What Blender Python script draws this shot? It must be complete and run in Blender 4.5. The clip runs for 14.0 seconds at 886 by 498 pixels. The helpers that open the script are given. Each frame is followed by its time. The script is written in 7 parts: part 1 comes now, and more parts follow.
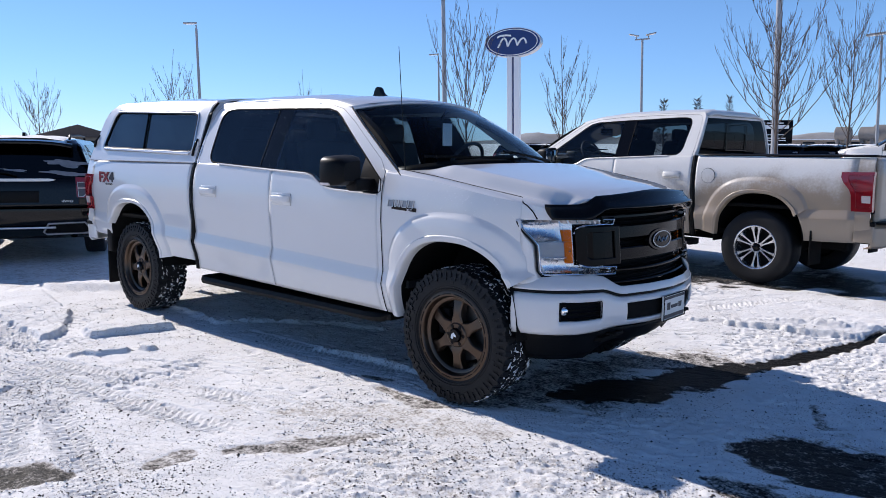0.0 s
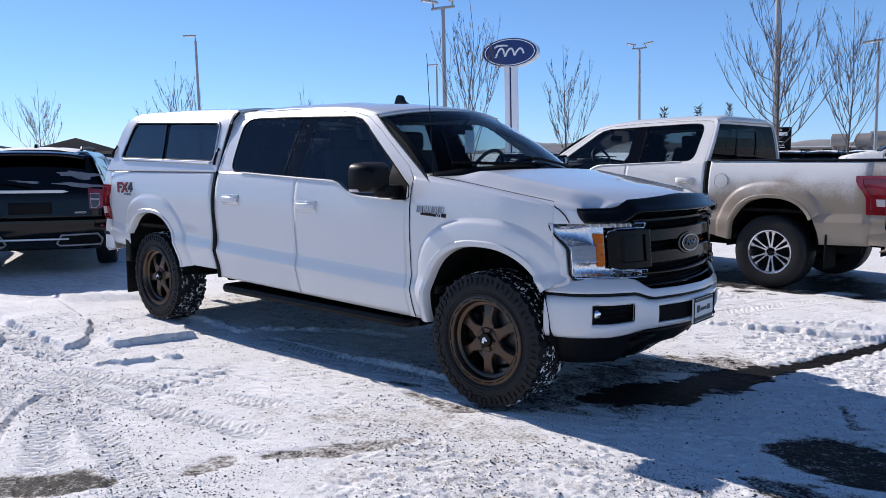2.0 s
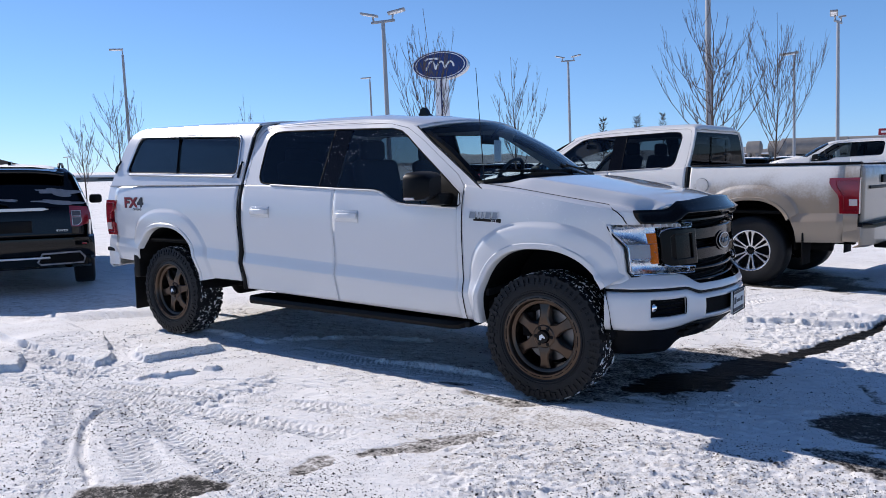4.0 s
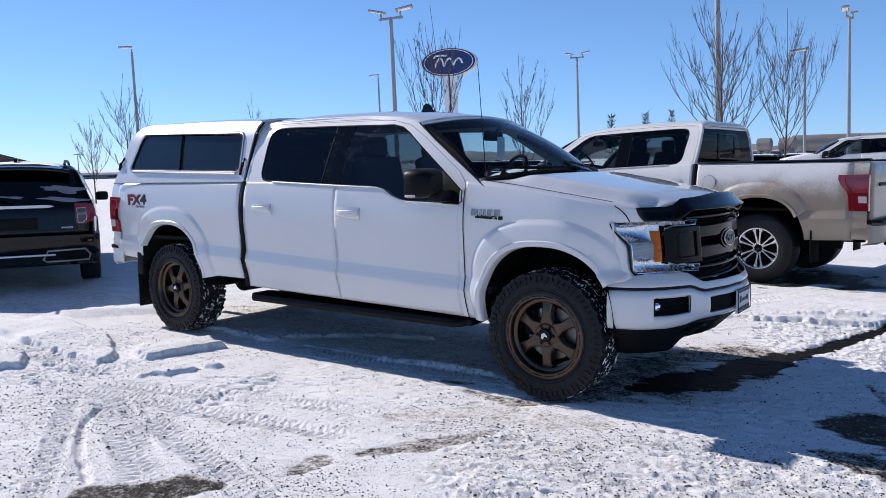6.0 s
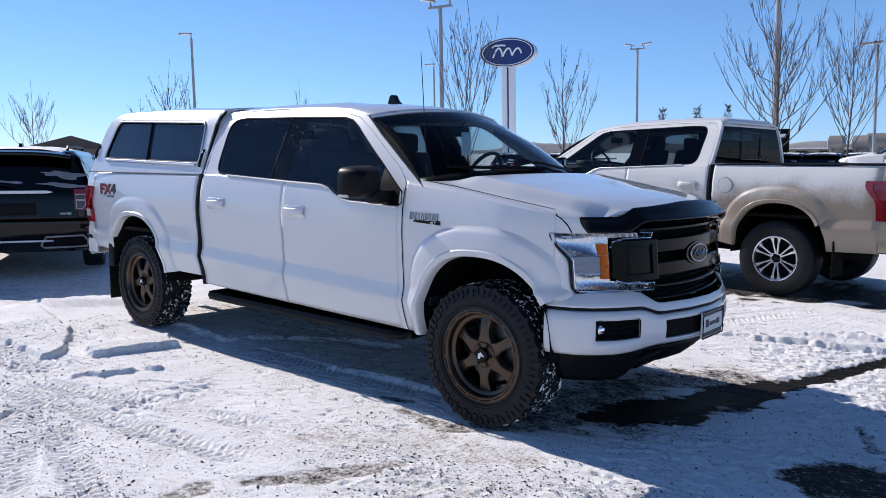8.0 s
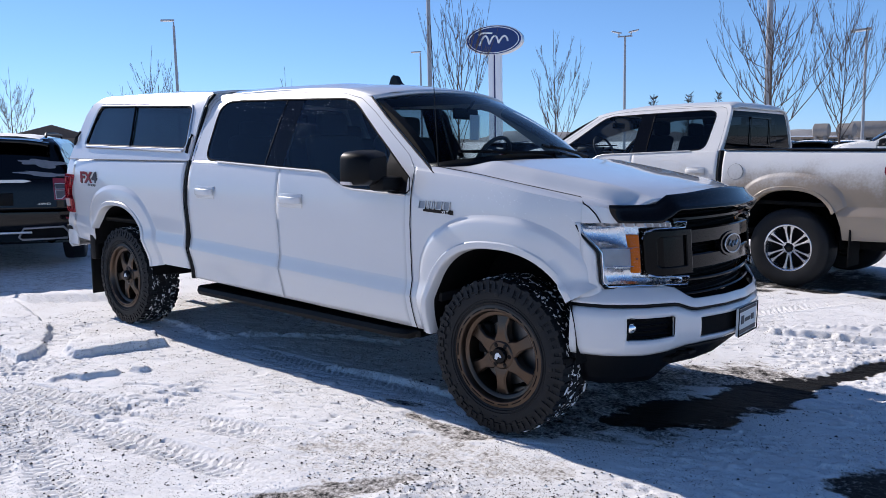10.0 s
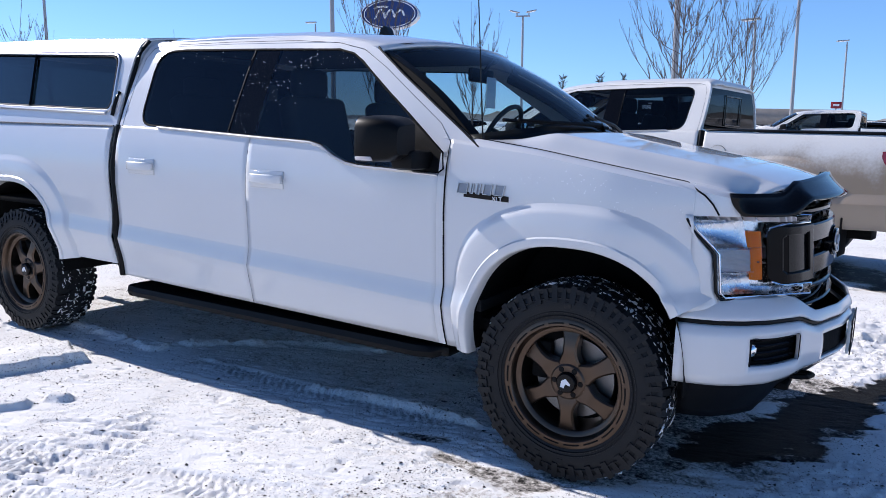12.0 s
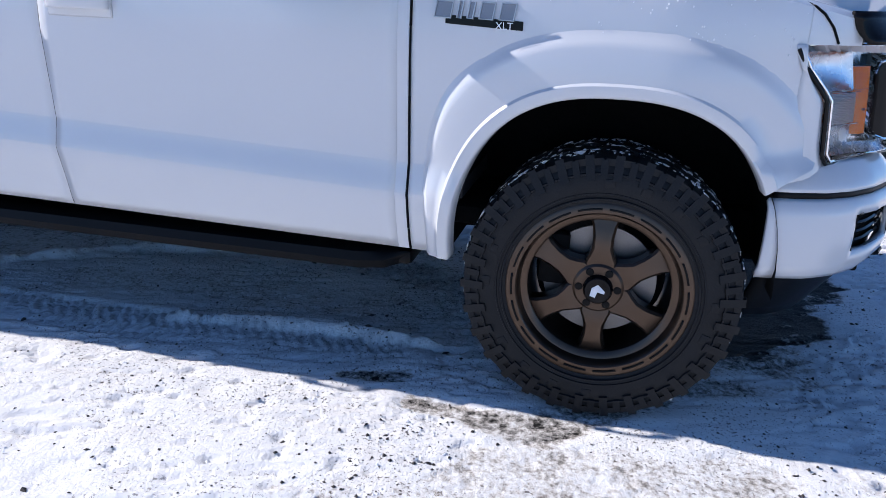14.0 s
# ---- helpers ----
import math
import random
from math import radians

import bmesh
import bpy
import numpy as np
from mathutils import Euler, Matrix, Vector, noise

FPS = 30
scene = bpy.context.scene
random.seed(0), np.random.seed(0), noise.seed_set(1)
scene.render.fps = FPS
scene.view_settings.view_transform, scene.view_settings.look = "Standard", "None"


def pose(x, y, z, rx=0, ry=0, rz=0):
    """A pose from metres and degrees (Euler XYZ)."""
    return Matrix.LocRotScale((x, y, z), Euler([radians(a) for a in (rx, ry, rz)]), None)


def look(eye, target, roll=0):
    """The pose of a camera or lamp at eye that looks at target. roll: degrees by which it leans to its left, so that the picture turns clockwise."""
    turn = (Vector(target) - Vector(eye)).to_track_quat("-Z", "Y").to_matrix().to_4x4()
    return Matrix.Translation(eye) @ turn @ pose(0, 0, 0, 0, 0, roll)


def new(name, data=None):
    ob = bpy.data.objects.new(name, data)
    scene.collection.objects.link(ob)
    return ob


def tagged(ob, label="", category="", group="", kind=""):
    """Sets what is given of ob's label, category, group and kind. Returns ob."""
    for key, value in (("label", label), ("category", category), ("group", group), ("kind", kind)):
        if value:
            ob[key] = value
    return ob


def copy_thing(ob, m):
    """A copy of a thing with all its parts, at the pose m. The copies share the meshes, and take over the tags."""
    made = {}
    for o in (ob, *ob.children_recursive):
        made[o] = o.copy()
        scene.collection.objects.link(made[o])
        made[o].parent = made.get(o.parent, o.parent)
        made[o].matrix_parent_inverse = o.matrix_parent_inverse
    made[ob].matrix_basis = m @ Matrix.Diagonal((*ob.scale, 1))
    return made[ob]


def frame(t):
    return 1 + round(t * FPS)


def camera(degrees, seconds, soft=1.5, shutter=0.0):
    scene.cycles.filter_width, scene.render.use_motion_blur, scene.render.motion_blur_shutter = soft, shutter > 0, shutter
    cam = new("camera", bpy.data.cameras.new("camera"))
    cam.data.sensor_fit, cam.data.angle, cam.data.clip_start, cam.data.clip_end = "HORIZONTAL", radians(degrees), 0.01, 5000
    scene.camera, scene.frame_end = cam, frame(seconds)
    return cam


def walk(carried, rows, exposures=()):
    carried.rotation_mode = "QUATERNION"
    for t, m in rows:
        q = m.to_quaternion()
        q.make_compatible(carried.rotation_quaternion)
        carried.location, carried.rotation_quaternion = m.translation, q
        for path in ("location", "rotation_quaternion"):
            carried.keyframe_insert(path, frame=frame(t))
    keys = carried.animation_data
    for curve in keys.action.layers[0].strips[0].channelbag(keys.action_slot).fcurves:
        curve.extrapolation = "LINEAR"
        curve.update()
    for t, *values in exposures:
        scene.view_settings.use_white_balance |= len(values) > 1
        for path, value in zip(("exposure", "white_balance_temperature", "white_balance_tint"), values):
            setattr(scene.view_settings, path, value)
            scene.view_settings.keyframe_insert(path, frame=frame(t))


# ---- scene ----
EXPO, KELVIN = 0.24, 6350
cam = camera(61.5, 14.0, soft=0.65)
PATH = [
    (0, (4.872, -4.315, 1.533), (3.566, -2.823, 1.278), 0.6),
    (0.5, (5.043, -4.102, 1.557), (3.716, -2.626, 1.307), 0.4),
    (1, (5.023, -4.098, 1.543), (3.687, -2.629, 1.301), 0.3),
    (1.5, (4.835, -4.261, 1.516), (3.508, -2.783, 1.281), 0.1),
    (2, (4.742, -4.47, 1.505), (3.438, -2.971, 1.277), 0.1),
    (2.5, (4.615, -4.648, 1.505), (3.34, -3.123, 1.282), -0.0),
    (3, (4.394, -4.8, 1.481), (3.154, -3.245, 1.268), -0.2),
    (3.5, (4.31, -4.985, 1.489), (3.11, -3.398, 1.287), -0.5),
    (4, (4.246, -5.167, 1.485), (3.089, -3.547, 1.288), -0.9),
    (6.5, (4.27, -5.037, 1.482), (3.078, -3.445, 1.274), -0.9),
    (7, (4.322, -4.761, 1.496), (3.092, -3.198, 1.285), -0.4),
    (7.5, (4.445, -4.49, 1.504), (3.177, -2.958, 1.286), 0.1),
    (8, (4.578, -4.261, 1.533), (3.281, -2.756, 1.304), 0.4),
    (8.5, (4.607, -4.216, 1.526), (3.293, -2.728, 1.283), 0.1),
    (8.7, (4.597, -4.215, 1.522), (3.279, -2.731, 1.273), -0.1),
    (10.8, (3.791, -3.999, 1.464), (2.593, -2.419, 1.201), 0.7),
    (11, (3.661, -3.987, 1.45), (2.483, -2.392, 1.184), 0.8),
    (11.5, (3.371, -3.933, 1.459), (2.258, -2.296, 1.174), 1.2),
    (12, (3.08, -3.755, 1.453), (2.063, -2.062, 1.141), 1.7),
    (12.5, (2.782, -3.59, 1.416), (1.931, -1.821, 1.006), 2.2),
    (13, (2.499, -3.447, 1.391), (1.852, -1.631, 0.826), 1.75),
    (13.5, (2.295, -3.217, 1.315), (1.794, -1.391, 0.653), 1.7),
    (14, (1.982, -3.049, 1.28), (1.574, -1.209, 0.609), 2.4),
]
walk(cam, [(t, look(eye, target, roll)) for t, eye, target, roll in PATH], exposures=[(0.0, EXPO, KELVIN, 12), (4.2, EXPO - 0.06, KELVIN, 12), (8.5, EXPO - 0.02, KELVIN, 12), (11.0, EXPO + 0.06, KELVIN - 90, 12), (12.5, EXPO + 0.23, KELVIN - 260, 12), (14.0, EXPO + 0.27, KELVIN - 300, 12)])

# ---- daylight ----
SUN_ELEV, SUN_TURN = radians(33.4), radians(0.0)
SUN_DIR = Vector((math.cos(SUN_TURN) * math.cos(SUN_ELEV), math.sin(SUN_TURN) * math.cos(SUN_ELEV), -math.sin(SUN_ELEV)))
world = bpy.data.worlds.new("winter_sky")
scene.world = world
world.use_nodes = True
wn, wl = world.node_tree.nodes, world.node_tree.links
sky = wn.new("ShaderNodeTexSky")
sky.sky_type, sky.sun_disc = "NISHITA", False
sky.sun_elevation = SUN_ELEV
# towards the sun is -x; the sky's zero lies at +y and turns clockwise
sky.sun_rotation = math.atan2(-SUN_DIR.x, -SUN_DIR.y)
sky.altitude, sky.air_density, sky.dust_density, sky.ozone_density = 900, 1.0, 0.0, 6.0
hue = wn.new("ShaderNodeMix")
hue.data_type, hue.blend_type = "RGBA", "MULTIPLY"
hue.inputs["Factor"].default_value, hue.inputs["B"].default_value = 1.0, (0.67, 0.725, 0.87, 1)
wl.new(sky.outputs[0], hue.inputs["A"])
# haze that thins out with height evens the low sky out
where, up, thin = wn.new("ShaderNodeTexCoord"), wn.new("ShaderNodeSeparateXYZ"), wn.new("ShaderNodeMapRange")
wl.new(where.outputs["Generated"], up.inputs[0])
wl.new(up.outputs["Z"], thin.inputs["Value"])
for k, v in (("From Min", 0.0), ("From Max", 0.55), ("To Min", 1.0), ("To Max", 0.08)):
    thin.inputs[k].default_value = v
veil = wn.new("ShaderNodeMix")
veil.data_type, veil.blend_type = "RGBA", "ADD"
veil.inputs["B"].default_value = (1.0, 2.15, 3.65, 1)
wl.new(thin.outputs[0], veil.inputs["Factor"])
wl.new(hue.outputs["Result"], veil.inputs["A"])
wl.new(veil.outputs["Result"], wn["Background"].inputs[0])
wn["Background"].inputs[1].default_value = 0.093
sun = new("sun", bpy.data.lights.new("sun", "SUN"))
sun.data.energy, sun.data.angle, sun.data.color = 4.8, radians(0.5), (1.0, 0.92, 0.85)
sun.matrix_world = look((0, 0, 30), Vector((0, 0, 30)) + SUN_DIR)


# ---- materials ----
def material(name, color, rough=0.5, metal=0.0, vary=0.15, scale=6.0, fine=90.0, bump=0.0, coat=0.0, second=None, amount=0.5, detail=6.0, **more):
    """A surface with two scales of variation: broad blotches towards a second colour, and fine grain in tone and relief."""
    m = bpy.data.materials.new(name)
    m.use_nodes = True
    n, l = m.node_tree.nodes, m.node_tree.links
    p = n["Principled BSDF"]
    co = n.new("ShaderNodeTexCoord")
    broad, grain = n.new("ShaderNodeTexNoise"), n.new("ShaderNodeTexNoise")
    broad.inputs["Scale"].default_value, broad.inputs["Detail"].default_value = scale, detail
    grain.inputs["Scale"].default_value, grain.inputs["Detail"].default_value = fine, 3
    for t in (broad, grain):
        l.new(co.outputs["Object"], t.inputs["Vector"])
    ramp = n.new("ShaderNodeValToRGB")
    ramp.color_ramp.elements[0].position, ramp.color_ramp.elements[1].position = 0.5 - 0.25 * amount, 0.5 + 0.45 * (1 - amount) + 0.08
    other = second or tuple(c * (1 - vary) for c in color)
    ramp.color_ramp.elements[0].color = (*other, 1)
    ramp.color_ramp.elements[1].color = (*color, 1)
    l.new(broad.outputs["Fac"], ramp.inputs[0])
    tone = n.new("ShaderNodeMix")
    tone.data_type, tone.blend_type = "RGBA", "MULTIPLY"
    tone.inputs["Factor"].default_value = 1.0
    low = n.new("ShaderNodeMapRange")
    low.inputs["To Min"].default_value, low.inputs["To Max"].default_value = 1 - vary, 1 + vary * 0.5
    l.new(grain.outputs["Fac"], low.inputs["Value"])
    l.new(ramp.outputs[0], tone.inputs["A"])
    l.new(low.outputs[0], tone.inputs["B"])
    l.new(tone.outputs["Result"], p.inputs["Base Color"])
    r = n.new("ShaderNodeMapRange")
    r.inputs["To Min"].default_value, r.inputs["To Max"].default_value = max(0.02, rough * 0.85), min(1.0, rough * 1.15)
    l.new(broad.outputs["Fac"], r.inputs["Value"])
    l.new(r.outputs[0], p.inputs["Roughness"])
    p.inputs["Metallic"].default_value = metal
    p.inputs["Coat Weight"].default_value = coat
    p.inputs["Coat Roughness"].default_value = 0.03
    for k, v in more.items():
        p.inputs[k.replace("_", " ")].default_value = v
    if bump:
        b = n.new("ShaderNodeBump")
        b.inputs["Strength"].default_value, b.inputs["Distance"].default_value = 1.0, bump
        l.new(grain.outputs["Fac"], b.inputs["Height"])
        l.new(b.outputs[0], p.inputs["Normal"])
    return m


def clear_glass(name, tint, rough=0.0, ior=1.42):
    m = bpy.data.materials.new(name)
    m.use_nodes = True
    n, l = m.node_tree.nodes, m.node_tree.links
    n.remove(n["Principled BSDF"])
    thru, shine, fres, mixer = n.new("ShaderNodeBsdfTransparent"), n.new("ShaderNodeBsdfGlossy"), n.new("ShaderNodeFresnel"), n.new("ShaderNodeMixShader")
    thru.inputs[0].default_value = (*tint, 1)
    shine.inputs["Roughness"].default_value = rough
    shine.inputs["Color"].default_value = (0.95, 0.97, 1, 1)
    fres.inputs[0].default_value = ior
    l.new(fres.outputs[0], mixer.inputs[0])
    l.new(thru.outputs[0], mixer.inputs[1])
    l.new(shine.outputs[0], mixer.inputs[2])
    l.new(mixer.outputs[0], n["Material Output"].inputs[0])
    return m


def spatter(m):
    """Dried road mud thrown up behind the wheels of a parked truck, thickest low down and near the tail."""
    n, l = m.node_tree.nodes, m.node_tree.links
    p = n["Principled BSDF"]
    paint_link = p.inputs["Base Color"].links[0].from_socket
    co, xyz = n.new("ShaderNodeTexCoord"), n.new("ShaderNodeSeparateXYZ")
    l.new(co.outputs["Object"], xyz.inputs[0])

    def span(src, a, b):
        r = n.new("ShaderNodeMapRange")
        r.interpolation_type = "SMOOTHSTEP"
        r.inputs["From Min"].default_value, r.inputs["From Max"].default_value = a, b
        l.new(src, r.inputs["Value"])
        return r.outputs[0]

    def calc(op, a, b):
        x = n.new("ShaderNodeMath")
        x.operation = op
        for i, s in enumerate((a, b)):
            if isinstance(s, (int, float)):
                x.inputs[i].default_value = s
            else:
                l.new(s, x.inputs[i])
        return x.outputs[0]
    big, small = n.new("ShaderNodeTexNoise"), n.new("ShaderNodeTexNoise")
    big.inputs["Scale"].default_value, big.inputs["Detail"].default_value = 3.0, 6
    small.inputs["Scale"].default_value, small.inputs["Detail"].default_value = 45.0, 5
    l.new(co.outputs["Object"], big.inputs["Vector"])
    l.new(co.outputs["Object"], small.inputs["Vector"])
    reach = calc("ADD", calc("MULTIPLY", span(xyz.outputs["Z"], 1.48, 0.75), span(xyz.outputs["X"], 0.2, -1.5)), calc("ADD", calc("MULTIPLY", span(xyz.outputs["Z"], 0.95, 0.60), 0.55), calc("MULTIPLY", span(xyz.outputs["X"], -2.50, -2.72), 0.45)))
    speck = calc("ADD", calc("MULTIPLY", big.outputs["Fac"], 0.9), calc("MULTIPLY", small.outputs["Fac"], 0.25))
    amount = span(calc("ADD", calc("MULTIPLY", reach, 0.95), calc("MULTIPLY", calc("SUBTRACT", speck, 0.575), 0.9)), 0.12, 0.66)
    mix = n.new("ShaderNodeMix")
    mix.data_type = "RGBA"
    l.new(calc("MULTIPLY", amount, 0.92), mix.inputs["Factor"])
    l.new(paint_link, mix.inputs["A"])
    mix.inputs["B"].default_value = (0.27, 0.205, 0.14, 1)
    l.new(mix.outputs["Result"], p.inputs["Base Color"])


M_WHITE = material("white_car_paint", (0.64, 0.65, 0.668), 0.32, vary=0.02, scale=1.2, fine=900, coat=1.0)
M_DIRTY = material("road_dirty_white_paint", (0.74, 0.73, 0.71), 0.4, vary=0.05, scale=1.5, fine=60, coat=0.6)
spatter(M_DIRTY)
M_BLACK = material("black_plastic", (0.0048, 0.0052, 0.0062), 0.45, vary=0.2, scale=8, fine=300, bump=0.0003, Specular_IOR_Level=0.14)
M_GLOSS = material("gloss_black", (0.004, 0.004, 0.005), 0.07, vary=0.1, scale=3, fine=80, Specular_IOR_Level=0.18)
M_GREY = material("satin_charcoal", (0.004, 0.0042, 0.005), 0.11, vary=0.1, scale=5, fine=200, Specular_IOR_Level=0.10)
M_RUBBER = material("tyre_rubber", (0.0135, 0.0150, 0.0180), 0.56, vary=0.35, scale=9, fine=160, bump=0.0008, Specular_IOR_Level=0.25)
M_BRONZE = material("matte_bronze_alloy", (0.100, 0.073, 0.056), 0.31, 0.9, vary=0.1, scale=10, fine=400)
M_ALLOY = material("machined_alloy", (0.62, 0.63, 0.65), 0.22, 0.95, vary=0.06, scale=14, fine=300)
M_STEEL = material("brake_steel", (0.22, 0.22, 0.225), 0.35, 0.9, vary=0.2, scale=12, fine=200)
M_CHROME = material("chrome", (0.85, 0.86, 0.88), 0.07, 1.0, vary=0.03, scale=8, fine=200)
M_SILVER = material("brushed_silver_trim", (0.55, 0.56, 0.58), 0.3, 0.9, vary=0.06, scale=8, fine=300)
M_GLASS = clear_glass("windscreen_glass", (0.78, 0.87, 0.90), ior=1.15)
M_DOORGLASS = clear_glass("front_door_glass", (0.58, 0.66, 0.68))
M_BACKGLASS = clear_glass("dark_back_glass", (0.10, 0.12, 0.14), ior=1.13)
M_REARGLASS = clear_glass("glossy_rear_glass", (0.015, 0.018, 0.02), ior=1.5)
M_CANOPYGLASS = clear_glass("canopy_glass", (0.24, 0.27, 0.29), ior=1.50)
M_TINT = clear_glass("privacy_glass", (0.17, 0.20, 0.225), ior=1.34)
M_LENS = clear_glass("clear_lamp_lens", (0.95, 0.96, 0.98), ior=1.22)
M_AMBER = material("amber_reflector", (0.72, 0.16, 0.0), 0.3, vary=0.1, scale=20, fine=300, Specular_IOR_Level=0.15)
M_REFLECT = material("lamp_reflector", (0.60, 0.60, 0.61), 0.34, 0.85, vary=0.10, scale=30, fine=150)
M_MIRRORED = material("mirrored_lamp_bowl", (0.74, 0.75, 0.77), 0.27, 1.0, vary=0.08, scale=30, fine=150)
M_RED = material("red_lamp_lens", (0.27, 0.010, 0.018), 0.12, vary=0.15, scale=14, fine=300, coat=0.8)
M_REDW = material("clear_reversing_lens", (0.7, 0.62, 0.6), 0.15, vary=0.1, scale=14, fine=300, coat=0.8)
M_CLOTH = material("dark_grey_seat_cloth", (0.05, 0.05, 0.055), 0.85, vary=0.2, scale=8, fine=500, bump=0.0005)
M_DASH = material("dark_dashboard_plastic", (0.03, 0.03, 0.033), 0.6, vary=0.15, scale=8, fine=400, bump=0.0004)
M_UNDER = material("dirty_underbody", (0.0115, 0.0115, 0.012), 0.85, vary=0.4, scale=6, fine=60, bump=0.002, Specular_IOR_Level=0.1)
M_PAPER = material("white_paper", (0.75, 0.75, 0.72), 0.7, vary=0.04, scale=20, fine=100)
M_INK = material("dark_print", (0.05, 0.05, 0.06), 0.6, vary=0.1, scale=20, fine=100)
M_REDINK = material("red_print", (0.26, 0.012, 0.022), 0.5, vary=0.1, scale=20, fine=100)
M_BLUE = material("deep_blue_enamel", (0.008, 0.02, 0.13), 0.2, vary=0.08, scale=3, fine=80, coat=0.5)
M_SIGNW = material("white_sign_face", (0.82, 0.83, 0.85), 0.35, vary=0.04, scale=2, fine=60)
M_GALV = material("galvanised_steel", (0.34, 0.35, 0.37), 0.5, 0.35, vary=0.12, scale=3, fine=60)
M_BARK = material("grey_brown_bark", (0.12, 0.09, 0.075), 0.9, vary=0.35, scale=10, fine=70, bump=0.003)
M_SNOWTOP = material("settled_snow", (0.86, 0.87, 0.89), 0.85, vary=0.05, scale=5, fine=120, bump=0.004)
M_DARKPAINT = material("black_car_paint", (0.004, 0.0042, 0.0055), 0.10, vary=0.1, scale=2, fine=300, Specular_IOR_Level=0.3)
M_TAN = material("tan_wall", (0.30, 0.23, 0.17), 0.8, vary=0.15, scale=1.2, fine=20)
M_ROOF = material("brown_shingle_roof", (0.13, 0.10, 0.085), 0.85, vary=0.25, scale=2, fine=25, bump=0.01)
M_TANK = material("weathered_tank_steel", (0.30, 0.28, 0.26), 0.6, 0.2, vary=0.25, scale=0.8, fine=12)
M_SEAM = material("shaded_panel_gap", (0.10, 0.10, 0.105), 0.7, vary=0.1, scale=8, fine=200)
M_BADGE = material("smoked_silver_badge", (0.26, 0.27, 0.30), 0.35, 0.6, vary=0.08, scale=20, fine=300)
M_SMOKE = material("smoked_lamp_pane", (0.10, 0.085, 0.09), 0.2, vary=0.2, scale=30, fine=200)
M_WISP = material("pale_wisp", (0.30, 0.31, 0.34), 0.7, vary=0.3, scale=9, fine=120)
M_SNOWBIT = material("clinging_snow", (0.85, 0.86, 0.88), 0.8, vary=0.06, scale=20, fine=160, bump=0.002)


# ---- building helpers ----
def mesh_from(bm, name, smooth=40):
    bmesh.ops.recalc_face_normals(bm, faces=bm.faces)
    me = bpy.data.meshes.new(name)
    bm.to_mesh(me)
    bm.free()
    if smooth:
        me.polygons.foreach_set("use_smooth", [True] * len(me.polygons))
        me.set_sharp_from_angle(angle=radians(smooth))
    return me


def thing(name, label, category, m=None, group="", kind=""):
    e = new(name)
    e.empty_display_size = 0.2
    e.matrix_world = m or Matrix()
    return tagged(e, label, category, group, kind)


def part(name, bm, mat, parent=None, label="", smooth=40, solid=0.0):
    ob = new(name, mesh_from(bm, name, smooth))
    ob.data.materials.append(mat)
    ob.parent = parent
    if label:
        ob["label"] = label
    if solid:
        s = ob.modifiers.new("thickness", "SOLIDIFY")
        s.thickness, s.offset = abs(solid), 1 if solid > 0 else -1
    return ob


def box(cx, cy, cz, sx, sy, sz, bevel=0.0, bm=None, seg=2):
    bm0 = bmesh.new()
    bmesh.ops.create_cube(bm0, size=1)
    bmesh.ops.scale(bm0, vec=(sx, sy, sz), verts=bm0.verts)
    if bevel:
        bmesh.ops.bevel(bm0, geom=bm0.edges[:], offset=bevel, segments=seg, affect="EDGES", profile=0.5)
    bmesh.ops.translate(bm0, vec=(cx, cy, cz), verts=bm0.verts)
    return merge(bm, bm0)


def merge(bm, other, m=None):
    """Adds other to bm (or returns it alone)."""
    if m is not None:
        bmesh.ops.transform(other, matrix=m, verts=other.verts)
    if bm is None:
        return other
    me = bpy.data.meshes.new("tmp")
    other.to_mesh(me)
    other.free()
    bm.from_mesh(me)
    bpy.data.meshes.remove(me)
    return bm


def sheet(fn, us, vs, skip=None, bm=None, flip=False):
    """A grid of quads over the values us x vs, at fn(u, v); skip(u, v) leaves out cells by their middle."""
    bm = bm or bmesh.new()
    g = [[bm.verts.new(fn(u, v)) for v in vs] for u in us]
    for i in range(len(us) - 1):
        for j in range(len(vs) - 1):
            if skip and skip((us[i] + us[i + 1]) / 2, (vs[j] + vs[j + 1]) / 2):
                continue
            q = [g[i][j], g[i + 1][j], g[i + 1][j + 1], g[i][j + 1]]
            bm.faces.new(q[::-1] if flip else q)
    return bm


def steps(a, b, n):
    return [a + (b - a) * i / n for i in range(n + 1)]


def poly(outer, fn, holes=(), thick=0.0, bm=None, away=(0, 1, 0), gap=0.06):
    """A filled outline, with holes, laid on a surface by fn(a, b); thick: depth along away."""
    b = bmesh.new()

    def ring(pts):
        dense = []
        for i, p in enumerate(pts):
            q = pts[(i + 1) % len(pts)]
            k = max(1, int(math.dist(p, q) / gap))
            dense += [(p[0] + (q[0] - p[0]) * j / k, p[1] + (q[1] - p[1]) * j / k) for j in range(k)]
        vs = [b.verts.new((x, y, 0)) for x, y in dense]
        return [b.edges.new((vs[i], vs[(i + 1) % len(vs)])) for i in range(len(vs))]

    es = ring(outer)
    for h in holes:
        es += ring(h)
    bmesh.ops.triangle_fill(b, use_beauty=True, use_dissolve=False, edges=es)
    for v in b.verts:
        v.co = fn(v.co.x, v.co.y)
    if thick:
        got = bmesh.ops.extrude_face_region(b, geom=b.faces[:])
        bmesh.ops.translate(b, vec=Vector(away) * thick, verts=[v for v in got["geom"] if isinstance(v, bmesh.types.BMVert)])
    return merge(bm, b)


